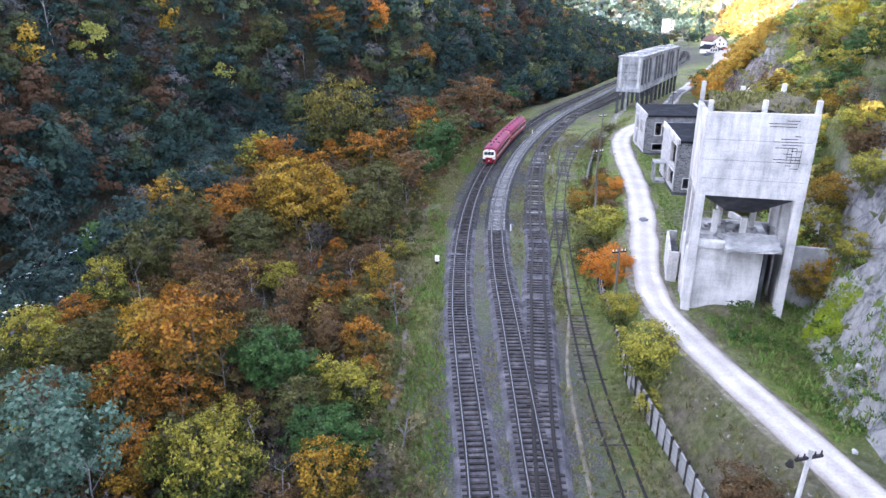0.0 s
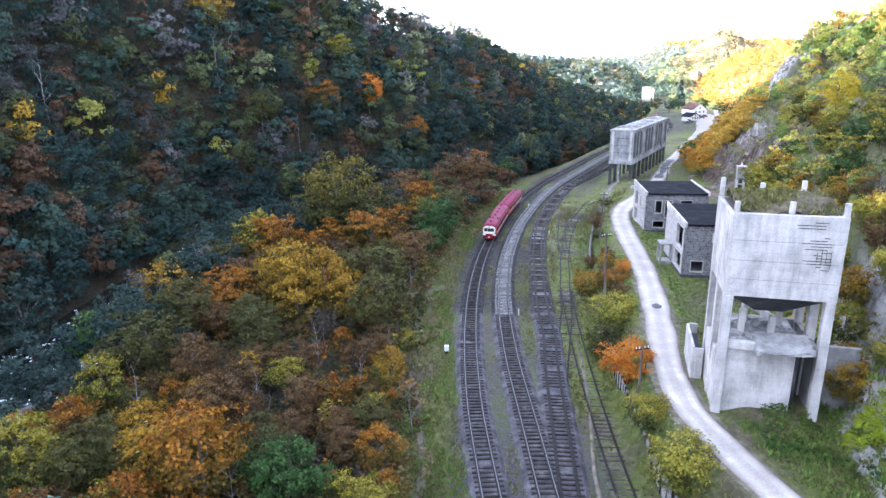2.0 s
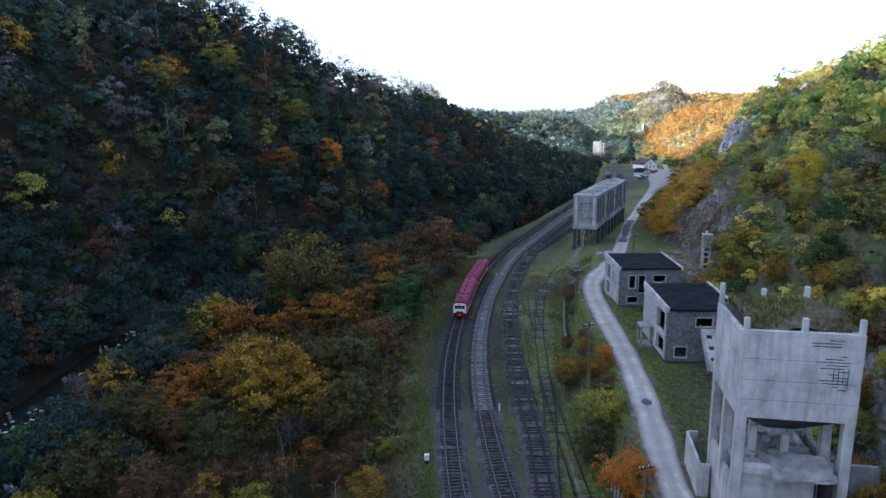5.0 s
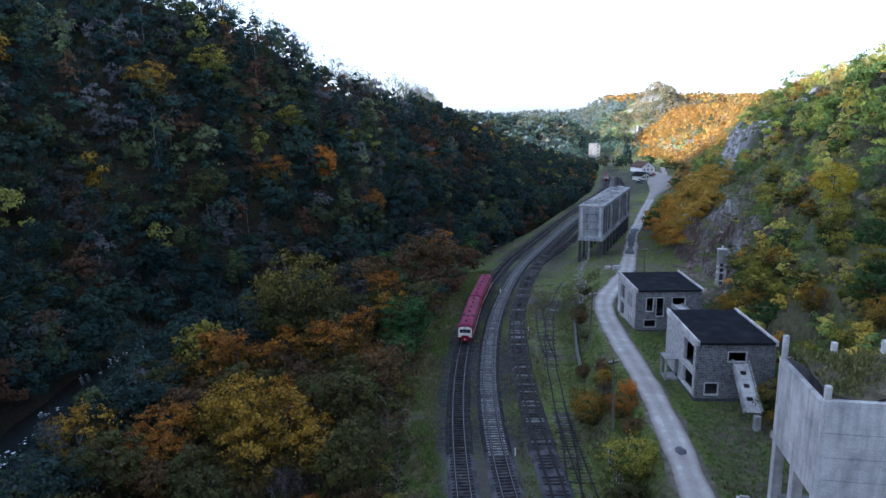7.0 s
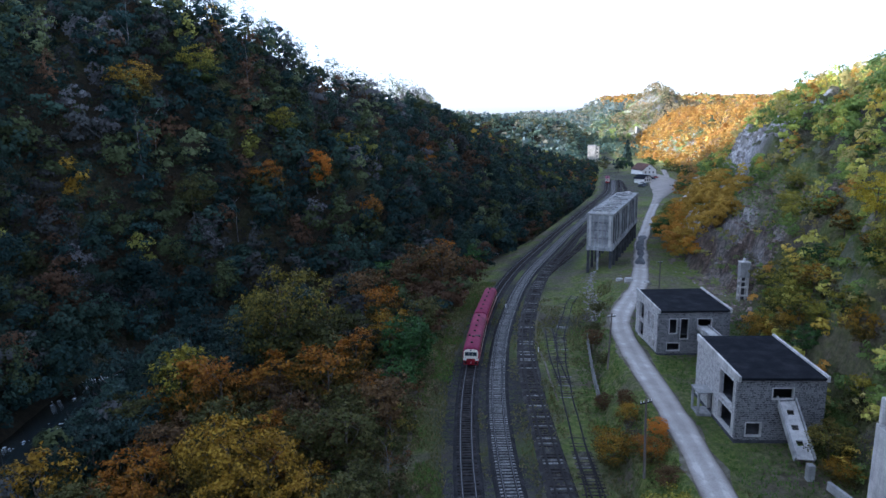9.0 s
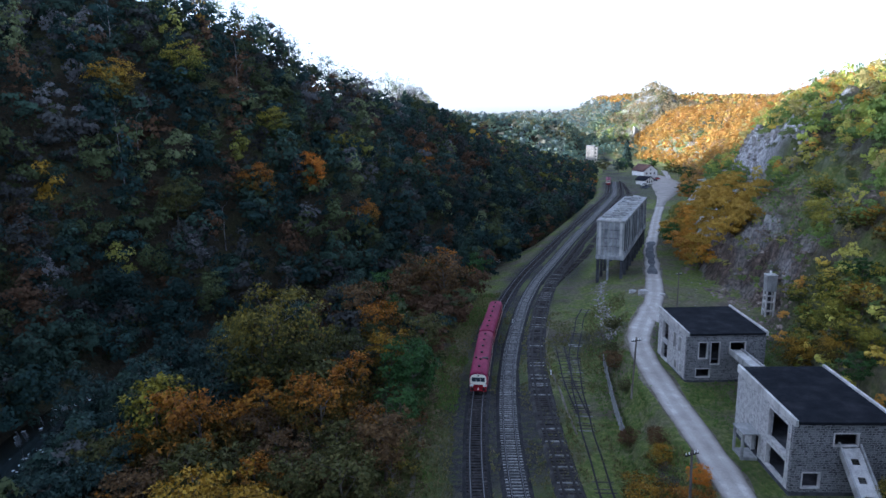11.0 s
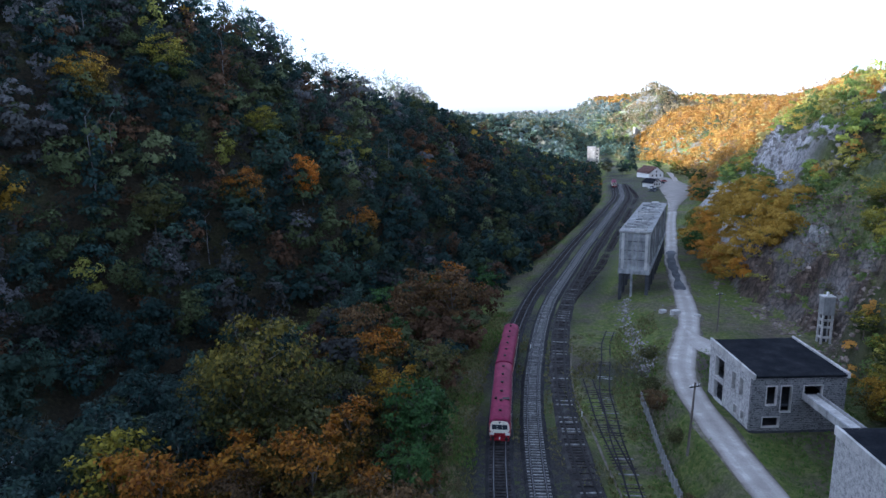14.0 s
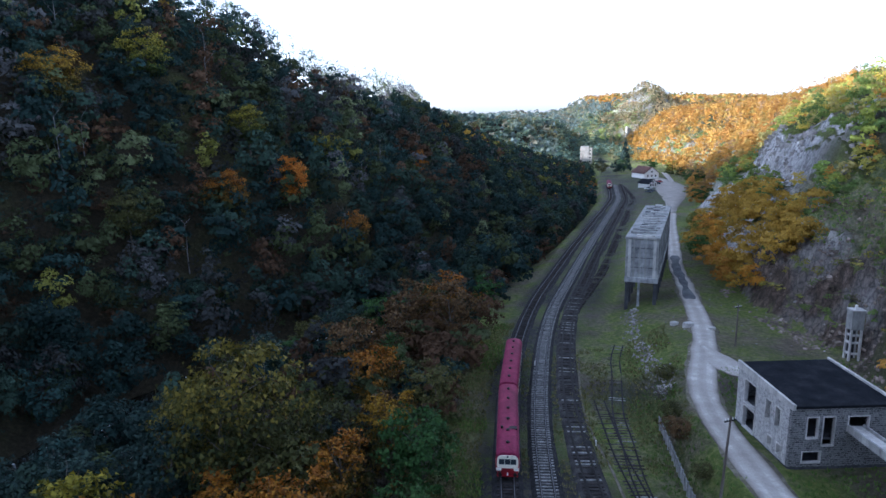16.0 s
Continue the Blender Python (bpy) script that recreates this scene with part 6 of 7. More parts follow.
# ---- far woods, each hillside one mass ----
def woods(name, label, xs, ys, rr, hh, colours, cards, size, seed, fuzz=0.45):
    rng = np.random.default_rng(seed)
    zs = ground_z(xs, ys)
    n = len(xs)
    # each tree is a handful of leafy lobes about a leader
    lobes = 12
    c = rng.normal(size=(n, lobes, 3))
    c *= (rng.uniform(0.45, 0.85, (n, lobes)) / np.linalg.norm(c, axis=2))[:, :, None]
    c[:, 0] = (0, 0, 0.72)
    which = rng.integers(0, lobes, (n, cards))
    d = rng.normal(size=(n, cards, 3))
    d /= np.linalg.norm(d, axis=2)[:, :, None]
    d[:, :, 2] = np.abs(d[:, :, 2]) * 1.25 - 0.25
    p = np.take_along_axis(c, which[:, :, None], 1) + d * rng.uniform(0.2, 0.33, (n, cards, 1)) * np.array([1.15, 1.15, 0.8])
    out = p * 0.9 + d * 0.5
    p[:, :, 0] *= rr[:, None]
    p[:, :, 1] *= rr[:, None]
    p[:, :, 2] *= (hh * 0.44)[:, None]
    p[:, :, 0] += xs[:, None]
    p[:, :, 1] += ys[:, None]
    p[:, :, 2] += (zs + hh * 0.56)[:, None]
    sz = (size * rr[:, None] * rng.uniform(0.65, 1.3, (n, cards))).ravel()
    v = leaf_cards(p.reshape(-1, 3), sz, rng, None, out.reshape(-1, 3), fuzz)
    col = np.ones((n, cards, 3, 4))
    col[:, :, :, :3] = colours[:, None, None, :]
    me = card_mesh(name, v, 3, col.reshape(-1, 4))
    ob = link_mesh(name, me, M_WOODS)
    return tagged(ob, label, "woods", kind="stuff")


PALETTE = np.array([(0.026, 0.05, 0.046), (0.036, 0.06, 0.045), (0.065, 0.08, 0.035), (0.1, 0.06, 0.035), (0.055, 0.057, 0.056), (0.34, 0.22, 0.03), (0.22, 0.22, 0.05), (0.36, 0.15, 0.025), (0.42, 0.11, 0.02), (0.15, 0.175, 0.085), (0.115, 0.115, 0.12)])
LIMES = np.array([(0.36, 0.4, 0.08), (0.5, 0.47, 0.11), (0.24, 0.32, 0.08), (0.42, 0.36, 0.13), (0.17, 0.24, 0.075), (0.62, 0.48, 0.09), (0.5, 0.28, 0.06)])
SUNNY = np.array([(0.43, 0.235, 0.05), (0.46, 0.275, 0.07), (0.39, 0.2, 0.05), (0.34, 0.25, 0.075), (0.16, 0.18, 0.06), (0.31, 0.2, 0.1)])


THICKET = np.array([(0.045, 0.05, 0.018), (0.085, 0.065, 0.032), (0.12, 0.095, 0.035), (0.065, 0.085, 0.025), (0.2, 0.11, 0.03), (0.09, 0.075, 0.065), (0.25, 0.2, 0.04)])
BRUSH = np.array([(0.2, 0.165, 0.095), (0.11, 0.09, 0.05), (0.08, 0.11, 0.03), (0.27, 0.22, 0.12), (0.13, 0.15, 0.04)])
ORANGES = np.array([(0.48, 0.24, 0.033), (0.36, 0.18, 0.033), (0.36, 0.235, 0.04), (0.16, 0.17, 0.04), (0.07, 0.12, 0.035)])


def scatter(seed, y0, y1, d0, d1, spacing, keep=None):
    rng = np.random.default_rng(seed)
    n = int((y1 - y0) * (d1 - d0) / spacing ** 2)
    side = int(math.sqrt(n * (y1 - y0) / (d1 - d0))) + 1
    other = int(n / side) + 1
    gy, gd = np.meshgrid(np.linspace(y0, y1, side), np.linspace(d0, d1, other))
    y = gy.ravel() + rng.uniform(-0.5, 0.5, gy.size) * spacing
    d = gd.ravel() + rng.uniform(-0.5, 0.5, gy.size) * spacing
    x = track_x(y) + d / track_cos(y)
    if keep is not None:
        k = keep(x, y, d, rng)
        x, y, d = x[k], y[k], d[k]
    return x, y, d, rng


def paint(rng, n, palette, weights):
    w = np.array(weights, float)
    c = palette[rng.choice(len(palette), n, p=w / w.sum())]
    return c * rng.uniform(0.8, 1.25, (n, 1))


def drift(x, y, rng, palette, order, size=26.0, mix=0.34):
    """Tree colours in drifts of like kinds."""
    n = np.clip(fbm(x, y, size, 3, 801) * 1.25 + 0.5 + rng.uniform(-mix, mix, len(x)), 0, 0.999)
    o = np.array(order)
    return palette[o[(n * len(o)).astype(int)]] * rng.uniform(0.78, 1.25, (len(x), 1))


x, y, d, rng = scatter(1, 10, 345, -185, -7, 5.7, lambda x, y, d, r: ((d < river_d(y) - 7) | ((y > 222) & (d < -8))) & (d > crest_d(y) + np.where(y > 130, 17, -5)))
# leaf colours pale towards the crest: haze put into the colour
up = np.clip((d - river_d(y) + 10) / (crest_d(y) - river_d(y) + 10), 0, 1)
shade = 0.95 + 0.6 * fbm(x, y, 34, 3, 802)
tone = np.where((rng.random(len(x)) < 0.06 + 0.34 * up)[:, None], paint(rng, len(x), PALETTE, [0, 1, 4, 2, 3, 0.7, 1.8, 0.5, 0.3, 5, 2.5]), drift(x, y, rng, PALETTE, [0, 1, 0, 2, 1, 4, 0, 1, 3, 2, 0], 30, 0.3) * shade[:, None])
rr, hh, near = rng.uniform(3.4, 5.9, len(x)), rng.uniform(10, 16, len(x)), y < 190
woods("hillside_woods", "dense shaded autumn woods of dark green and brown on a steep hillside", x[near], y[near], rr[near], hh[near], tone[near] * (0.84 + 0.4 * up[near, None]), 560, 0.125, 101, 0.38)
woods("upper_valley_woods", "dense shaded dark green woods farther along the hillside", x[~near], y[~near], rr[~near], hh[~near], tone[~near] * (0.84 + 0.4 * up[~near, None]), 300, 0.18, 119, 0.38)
for hx, hy, hr, hk in ((-28.6, 238.3, 5.0, "red"), (-41.0, 222.2, 5.2, "orange"), (-63.9, 245.7, 6.0, "lime"), (-39.2, 246.5, 5.0, "lime"), (-77.5, 224.1, 6.0, "gold"), (-20.0, 262.0, 4.4, "lime"), (-58.0, 205.0, 5.0, "olive"), (-12.0, 236.0, 4.6, "orange")):
    tree(hx, hy, hr, hk, hr * 2.7, "dense")
x, y, d, rng = scatter(43, 40, 290, -150, -30, 3.9, lambda x, y, d, r: (d < river_d(y) - 9.5))
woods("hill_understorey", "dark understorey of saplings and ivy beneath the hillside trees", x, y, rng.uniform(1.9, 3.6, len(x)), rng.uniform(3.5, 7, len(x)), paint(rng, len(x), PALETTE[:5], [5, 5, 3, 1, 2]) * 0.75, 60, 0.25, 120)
x, y, d, rng = scatter(2, 345, 640, -150, -7, 5.6, lambda x, y, d, r: (d < -9) & (d > crest_d(y) + np.where(y < 450, 6, -6)))
# ridge leaf colours lifted a little in place of haze
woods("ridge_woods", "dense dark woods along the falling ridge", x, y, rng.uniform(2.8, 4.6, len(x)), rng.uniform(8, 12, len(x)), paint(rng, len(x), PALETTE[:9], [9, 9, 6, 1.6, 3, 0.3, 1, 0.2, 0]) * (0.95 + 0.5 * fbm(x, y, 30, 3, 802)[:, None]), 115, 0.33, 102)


def bare_trees(name, label, x, y, h, seed, material):
    """Leafless trees: a slender leader with rising boughs and twigs."""
    rng = random.Random(seed)
    bm = bmesh.new()
    for a, b, c, t in zip(x, y, ground_z(x, y), h):
        p, r = Vector((a, b, c - 0.8)), 0.012 * t + 0.05
        for k in range(4):
            q = p + Vector((rng.uniform(-0.3, 0.3), rng.uniform(-0.3, 0.3), t / 4))
            tube(bm, p, q, r, r * 0.72, 3, False)
            p, r = q, r * 0.72
            for _ in range(3 if k else 0):
                u, l = rng.uniform(0, 6.283), t * rng.uniform(0.12, 0.24)
                e = q + Vector((math.cos(u) * l * 0.7, math.sin(u) * l * 0.7, l * rng.uniform(0.5, 1.0)))
                tube(bm, q, e, r * 0.6, r * 0.25, 3, False)
                for _ in range(2):
                    tube(bm, e, e + Vector((rng.uniform(-0.5, 0.5), rng.uniform(-0.5, 0.5), rng.uniform(0.3, 0.9))) * l * 0.6, r * 0.25, r * 0.1, 3, False)
    return tagged(part(name, bm, material, None), label, "bare trees", kind="stuff")


x, y, d, rng = scatter(41, 40, 330, -170, -60, 26.0, lambda x, y, d, r: (d < river_d(y) - 10) & (d > crest_d(y)))
bare_trees("bare_trees", "leafless grey trees standing among the hillside woods", x, y, rng.uniform(11, 17, len(x)), 51, M_PALEBARK)
x, y, d, rng = scatter(42, 34, 150, -44, -9, 8.0, lambda x, y, d, r: (d > river_d(y) + 11))
bare_trees("bare_saplings", "pale leafless saplings among the bushes of the river bank", x, y, rng.uniform(3.5, 7, len(x)), 52, M_PALEBARK)
# tall thin trees that stand against the sky on the crest, leaves paled for haze
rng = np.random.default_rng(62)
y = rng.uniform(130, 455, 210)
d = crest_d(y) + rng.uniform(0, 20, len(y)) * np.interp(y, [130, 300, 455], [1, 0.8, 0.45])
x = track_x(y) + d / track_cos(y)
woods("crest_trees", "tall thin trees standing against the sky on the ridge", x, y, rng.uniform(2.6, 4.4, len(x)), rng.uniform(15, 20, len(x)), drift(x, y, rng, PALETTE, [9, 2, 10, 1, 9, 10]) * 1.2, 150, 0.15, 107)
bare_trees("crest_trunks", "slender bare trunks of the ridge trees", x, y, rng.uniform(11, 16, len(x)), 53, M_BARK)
x, y, d, rng = scatter(8, 138, 275, -45, -8, 5.0, lambda x, y, d, r: (d > river_d(y) + 9) & (y + d * 0.4 > 140) & (r.random(len(x)) < 0.8))
woods("riverside_woods", "brown and olive riverside woods below the railway", x, y, rng.uniform(2.2, 4.2, len(x)), rng.uniform(5, 9, len(x)), drift(x, y, rng, PALETTE, [3, 2, 3, 0, 2, 1, 0, 4, 2, 3], 14) * 0.9, 330, 0.2, 108)
x, y, d, rng = scatter(51, 40, 235, -80, -14, 4.6, lambda x, y, d, r: (np.abs(d - river_d(y)) > 7.5) & (np.abs(d - river_d(y)) < 17) & (fbm(x, y, 15, 3, 803) > -0.16))
woods("river_trees", "dark blue-green alders and willows leaning over the river", x, y, rng.uniform(2.4, 4.4, len(x)), rng.uniform(6.5, 12, len(x)), drift(x, y, rng, PALETTE, [0, 1, 0, 2, 1, 0, 4, 1], 16) * rng.uniform(0.8, 1.5, (len(x), 1)), 480, 0.14, 121, 0.4)
x, y, d, rng = scatter(52, 24, 178, -42, -8.3, 2.9, lambda x, y, d, r: (d > river_d(y) + 9) & (fbm(x, y, 9, 3, 804) > -0.2))
woods("bank_thicket", "tangled thicket of brown, olive and dull orange shrubs on the bank", x, y, rng.uniform(0.9, 1.9, len(x)), rng.uniform(1.6, 4.2, len(x)), drift(x, y, rng, THICKET, [0, 1, 2, 3, 0, 4, 1, 5, 2, 6, 0, 1], 8), 130, 0.2, 122, 0.5)
x, y, d, rng = scatter(53, 28, 150, -9.6, -4.4, 0.85, lambda x, y, d, r: (np.abs(d + 7.0) > 0.6) & (fbm(x, y, 6, 3, 805) > np.interp(d, [-6, -4.4], [-0.15, 0.12])))
woods("path_brush", "dry tan reeds and brambles along the trodden path", x, y, rng.uniform(0.45, 0.95, len(x)), rng.uniform(0.8, 2.1, len(x)), drift(x, y, rng, BRUSH, [0, 1, 2, 3, 1, 4, 2, 0], 5), 60, 0.24, 123, 0.6)
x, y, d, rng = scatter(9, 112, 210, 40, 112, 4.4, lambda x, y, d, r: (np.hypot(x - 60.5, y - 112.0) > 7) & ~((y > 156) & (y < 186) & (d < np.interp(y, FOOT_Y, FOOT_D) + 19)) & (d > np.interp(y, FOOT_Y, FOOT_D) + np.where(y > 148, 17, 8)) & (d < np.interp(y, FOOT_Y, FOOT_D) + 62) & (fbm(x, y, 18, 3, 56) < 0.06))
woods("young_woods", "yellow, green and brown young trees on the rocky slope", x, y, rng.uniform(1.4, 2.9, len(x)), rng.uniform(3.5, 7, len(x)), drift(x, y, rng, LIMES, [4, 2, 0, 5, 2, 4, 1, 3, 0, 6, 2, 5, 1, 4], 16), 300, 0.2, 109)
x, y, d, rng = scatter(15, 66, 152, 34, 66, 2.7, lambda x, y, d, r: (d > np.interp(y, FOOT_Y, FOOT_D) - 0.5) & (d < np.interp(y, FOOT_Y, FOOT_D) + 9) & ~((x > 58) & (x < 69) & (y > 140)) & (fbm(x, y, 14, 3, 58) < 0.25))
woods("foot_thicket", "thicket of yellow and green shrubs at the foot of the slope", x, y, rng.uniform(1.0, 2.0, len(x)), rng.uniform(1.8, 4.2, len(x)), drift(x, y, rng, LIMES, [4, 2, 0, 5, 2, 4, 1, 3, 6, 2, 5, 4], 9), 240, 0.2, 116)
x, y, d, rng = scatter(10, 177, 285, 32, 68, 4.1, lambda x, y, d, r: (d > np.interp(y, FOOT_Y, FOOT_D) + np.interp(y, [177, 190, 205, 285], [4, -1, -6, -6])) & (d < np.interp(y, FOOT_Y, FOOT_D) + np.interp(y, [177, 190, 240, 285], [9, 14, 14, 10])))
skirt = np.clip((d - np.interp(y, FOOT_Y, FOOT_D) + 6) / 9 + rng.uniform(-0.3, 0.3, len(x)), 0, 0.999)
tone = ORANGES[np.array([4, 3, 2, 1, 0, 2, 0, 2])[(skirt * 8).astype(int)]] * rng.uniform(0.85, 1.25, (len(x), 1))
woods("orange_thicket", "orange and golden beech thicket with green skirts above the road", x, y, rng.uniform(2.6, 4.2, len(x)), rng.uniform(5, 8.5, len(x)), tone, 520, 0.135, 110, 0.4)
x, y, d, rng = scatter(54, 190, 330, 46, 72, 4.2, lambda x, y, d, r: (d > np.interp(y, FOOT_Y, FOOT_D) + 11) & (d < np.interp(y, FOOT_Y, FOOT_D) + 18))
woods("crag_foot_trees", "low green and yellow trees at the foot of the grey crag", x, y, rng.uniform(1.6, 2.8, len(x)), rng.uniform(3, 5.5, len(x)), drift(x, y, rng, LIMES * 0.75, [4, 2, 0, 4, 2, 5, 2], 14), 260, 0.19, 124, 0.4)
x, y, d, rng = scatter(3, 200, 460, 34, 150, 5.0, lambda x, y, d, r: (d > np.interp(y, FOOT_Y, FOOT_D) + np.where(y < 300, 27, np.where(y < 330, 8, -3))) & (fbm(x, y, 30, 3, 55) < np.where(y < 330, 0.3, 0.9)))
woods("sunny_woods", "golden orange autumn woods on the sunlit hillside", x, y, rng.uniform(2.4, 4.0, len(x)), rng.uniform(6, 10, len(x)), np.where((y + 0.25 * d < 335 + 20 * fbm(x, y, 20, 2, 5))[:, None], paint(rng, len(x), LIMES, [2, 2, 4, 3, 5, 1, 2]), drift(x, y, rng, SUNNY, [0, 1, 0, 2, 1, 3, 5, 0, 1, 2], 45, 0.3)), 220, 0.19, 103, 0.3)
x, y, d, rng = scatter(4, 460, 1000, 30, 190, 6.6, lambda x, y, d, r: (d > np.interp(y, FOOT_Y, FOOT_D) - 14) & (np.hypot(x - 192, y - 508) > 24) & (np.hypot(x - 207, y - 552) > 16) & (np.hypot(x - 207, y - 668) > 22))
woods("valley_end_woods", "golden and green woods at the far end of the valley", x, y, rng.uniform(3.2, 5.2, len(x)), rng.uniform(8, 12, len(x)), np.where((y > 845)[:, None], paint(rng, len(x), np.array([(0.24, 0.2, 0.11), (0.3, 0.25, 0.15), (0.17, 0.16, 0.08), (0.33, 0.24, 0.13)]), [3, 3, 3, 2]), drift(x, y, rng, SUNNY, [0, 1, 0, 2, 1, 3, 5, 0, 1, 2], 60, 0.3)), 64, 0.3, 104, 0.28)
x, y, d, rng = scatter(14, 640, 1000, -220, 40, 8.5, lambda x, y, d, r: (np.abs(d) > 14) | (y > 695))
# leaves paled: the haze over the spur is put into their colour
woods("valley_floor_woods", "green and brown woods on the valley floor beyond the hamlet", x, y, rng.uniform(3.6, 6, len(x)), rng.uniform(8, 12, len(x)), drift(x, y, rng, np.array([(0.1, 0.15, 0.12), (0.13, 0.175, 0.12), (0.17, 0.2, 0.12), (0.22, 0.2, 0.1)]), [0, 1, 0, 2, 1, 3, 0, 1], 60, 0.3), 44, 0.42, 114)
x, y, d, rng = scatter(5, 60, 210, 62, 150, 5.0, lambda x, y, d, r: (d > np.interp(y, FOOT_Y, FOOT_D) + 26) & (fbm(x, y, 25, 3, 57) < 0.15))
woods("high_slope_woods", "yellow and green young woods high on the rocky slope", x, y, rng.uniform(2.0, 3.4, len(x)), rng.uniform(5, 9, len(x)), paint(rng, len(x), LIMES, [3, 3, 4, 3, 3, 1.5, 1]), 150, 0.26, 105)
rng = np.random.default_rng(6)
x, y = rng.uniform(-50, 1050, 6800), rng.uniform(640, 1950, 6800)
dd = across(x, y)
k = (dd < -40) | (dd > 190) | (y > 1000)
x, y = x[k], y[k]
# bluish grey leaf colours carry the haze of distance
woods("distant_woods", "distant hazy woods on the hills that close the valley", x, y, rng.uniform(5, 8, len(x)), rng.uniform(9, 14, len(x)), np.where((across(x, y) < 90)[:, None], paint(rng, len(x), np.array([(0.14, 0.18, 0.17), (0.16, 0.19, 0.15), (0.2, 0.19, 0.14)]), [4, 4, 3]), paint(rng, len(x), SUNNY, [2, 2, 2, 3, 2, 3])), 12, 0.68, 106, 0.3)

# ---- undergrowth and grass ----
def patch_colours(x, y, palette, rng, size=9.0):
    """Colours in drifts, so that neighbours look alike."""
    n = np.clip((fbm(x, y, size, 3, 300) + 0.5) + rng.uniform(-0.2, 0.2, len(x)), 0, 0.999)
    return palette[(n * len(palette)).astype(int)] * rng.uniform(0.75, 1.3, (len(x), 1))


SCRUB = np.array([(0.05, 0.06, 0.018), (0.09, 0.085, 0.03), (0.13, 0.07, 0.03), (0.1, 0.085, 0.07), (0.2, 0.12, 0.035), (0.07, 0.1, 0.025), (0.15, 0.14, 0.06)])
x, y, d, rng = scatter(11, 18, 175, -52, -6.5, 1.9, lambda x, y, d, r: (d > river_d(y) + 9) & (d < -6.5))
woods("undergrowth", "tangled brown and green undergrowth of brambles and shrubs", x, y, rng.uniform(0.7, 1.5, len(x)), rng.uniform(0.9, 2.2, len(x)), patch_colours(x, y, SCRUB, rng), 50, 0.28, 111)
x, y, d, rng = scatter(12, 64, 205, 22, 112, 2.6, lambda x, y, d, r: (d > np.interp(y, FOOT_Y, FOOT_D) + 1) & (d < np.interp(y, FOOT_Y, FOOT_D) + 58) & (fbm(x, y, 16, 3, 401) > np.where(y > 150, -0.03, -0.2)))
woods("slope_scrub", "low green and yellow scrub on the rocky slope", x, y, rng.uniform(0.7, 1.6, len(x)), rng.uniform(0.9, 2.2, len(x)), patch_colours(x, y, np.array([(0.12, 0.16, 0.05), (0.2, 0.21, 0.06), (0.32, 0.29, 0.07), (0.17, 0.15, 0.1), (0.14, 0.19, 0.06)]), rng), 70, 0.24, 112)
x, y, d, rng = scatter(13, 26, 66, 24, 60, 2.6, lambda x, y, d, r: (d > np.interp(y, FOOT_Y, FOOT_D) + 15) & (fbm(x, y, 10, 3, 402) > 0.36))
woods("cliff_scrub", "patches of bright green scrub clinging to the cliff", x, y, rng.uniform(0.5, 1.1, len(x)), rng.uniform(0.6, 1.3, len(x)), patch_colours(x, y, np.array([(0.1, 0.15, 0.03), (0.2, 0.22, 0.04), (0.12, 0.11, 0.06)]), rng), 120, 0.15, 113)

x, y, d, rng = scatter(16, 38, 55, 18, 32, 0.95, lambda x, y, d, r: (np.min(np.hypot(x[:, None] - road_line[None, :60, 0], y[:, None] - road_line[None, :60, 1]), axis=1) > 3.2) & (fbm(x, y, 6, 3, 403) > -0.1) & (d < np.interp(y, FOOT_Y, FOOT_D) + 2))
woods("roadside_scrub", "fresh green scrub and nettles between the road and the rock", x, y, rng.uniform(0.4, 0.9, len(x)), rng.uniform(0.5, 1.1, len(x)), patch_colours(x, y, np.array([(0.04, 0.085, 0.02), (0.07, 0.12, 0.025), (0.13, 0.13, 0.05), (0.06, 0.1, 0.02)]), rng, 5.0), 60, 0.26, 117)
rng = np.random.default_rng(18)
a, q = rng.uniform(0, 6.283, 150), 2.1 * rng.random(150) ** 0.5
x, y = 30.4 + np.cos(a) * q * 0.6, 50.3 + np.sin(a) * q * 0.9
woods("ivy_patch", "bright yellow-green creeper hanging on the pale rock", x, y, rng.uniform(0.4, 0.65, 150), rng.uniform(0.4, 0.7, 150), np.tile(np.array([[0.26, 0.32, 0.025]]), (150, 1)) * rng.uniform(0.7, 1.3, (150, 1)), 80, 0.2, 118)


def grass_blades(name, label, x, y, height, mat, seed, per=7):
    rng = np.random.default_rng(seed)
    n = len(x)
    z = ground_z(x, y)
    bx = np.repeat(x, per) + rng.normal(size=n * per) * 0.16
    by = np.repeat(y, per) + rng.normal(size=n * per) * 0.16
    bz = np.repeat(z, per) - 0.03
    h = height * rng.uniform(0.5, 1.3, n * per)
    a = rng.uniform(0, 6.283, n * per)
    w = 0.05 + 0.05 * rng.random(n * per)
    lx, ly = rng.normal(size=n * per) * 0.35 * h, rng.normal(size=n * per) * 0.35 * h
    cx, cy = np.cos(a) * w, np.sin(a) * w
    v = np.stack([np.stack([bx - cx, by - cy, bz], 1), np.stack([bx + cx, by + cy, bz], 1), np.stack([bx + cx * 0.4 + lx, by + cy * 0.4 + ly, bz + h], 1), np.stack([bx - cx * 0.4 + lx, by - cy * 0.4 + ly, bz + h], 1)], 1).reshape(-1, 3)
    return tagged(link_mesh(name, card_mesh(name, v, 4), mat), label, "grass", kind="stuff")


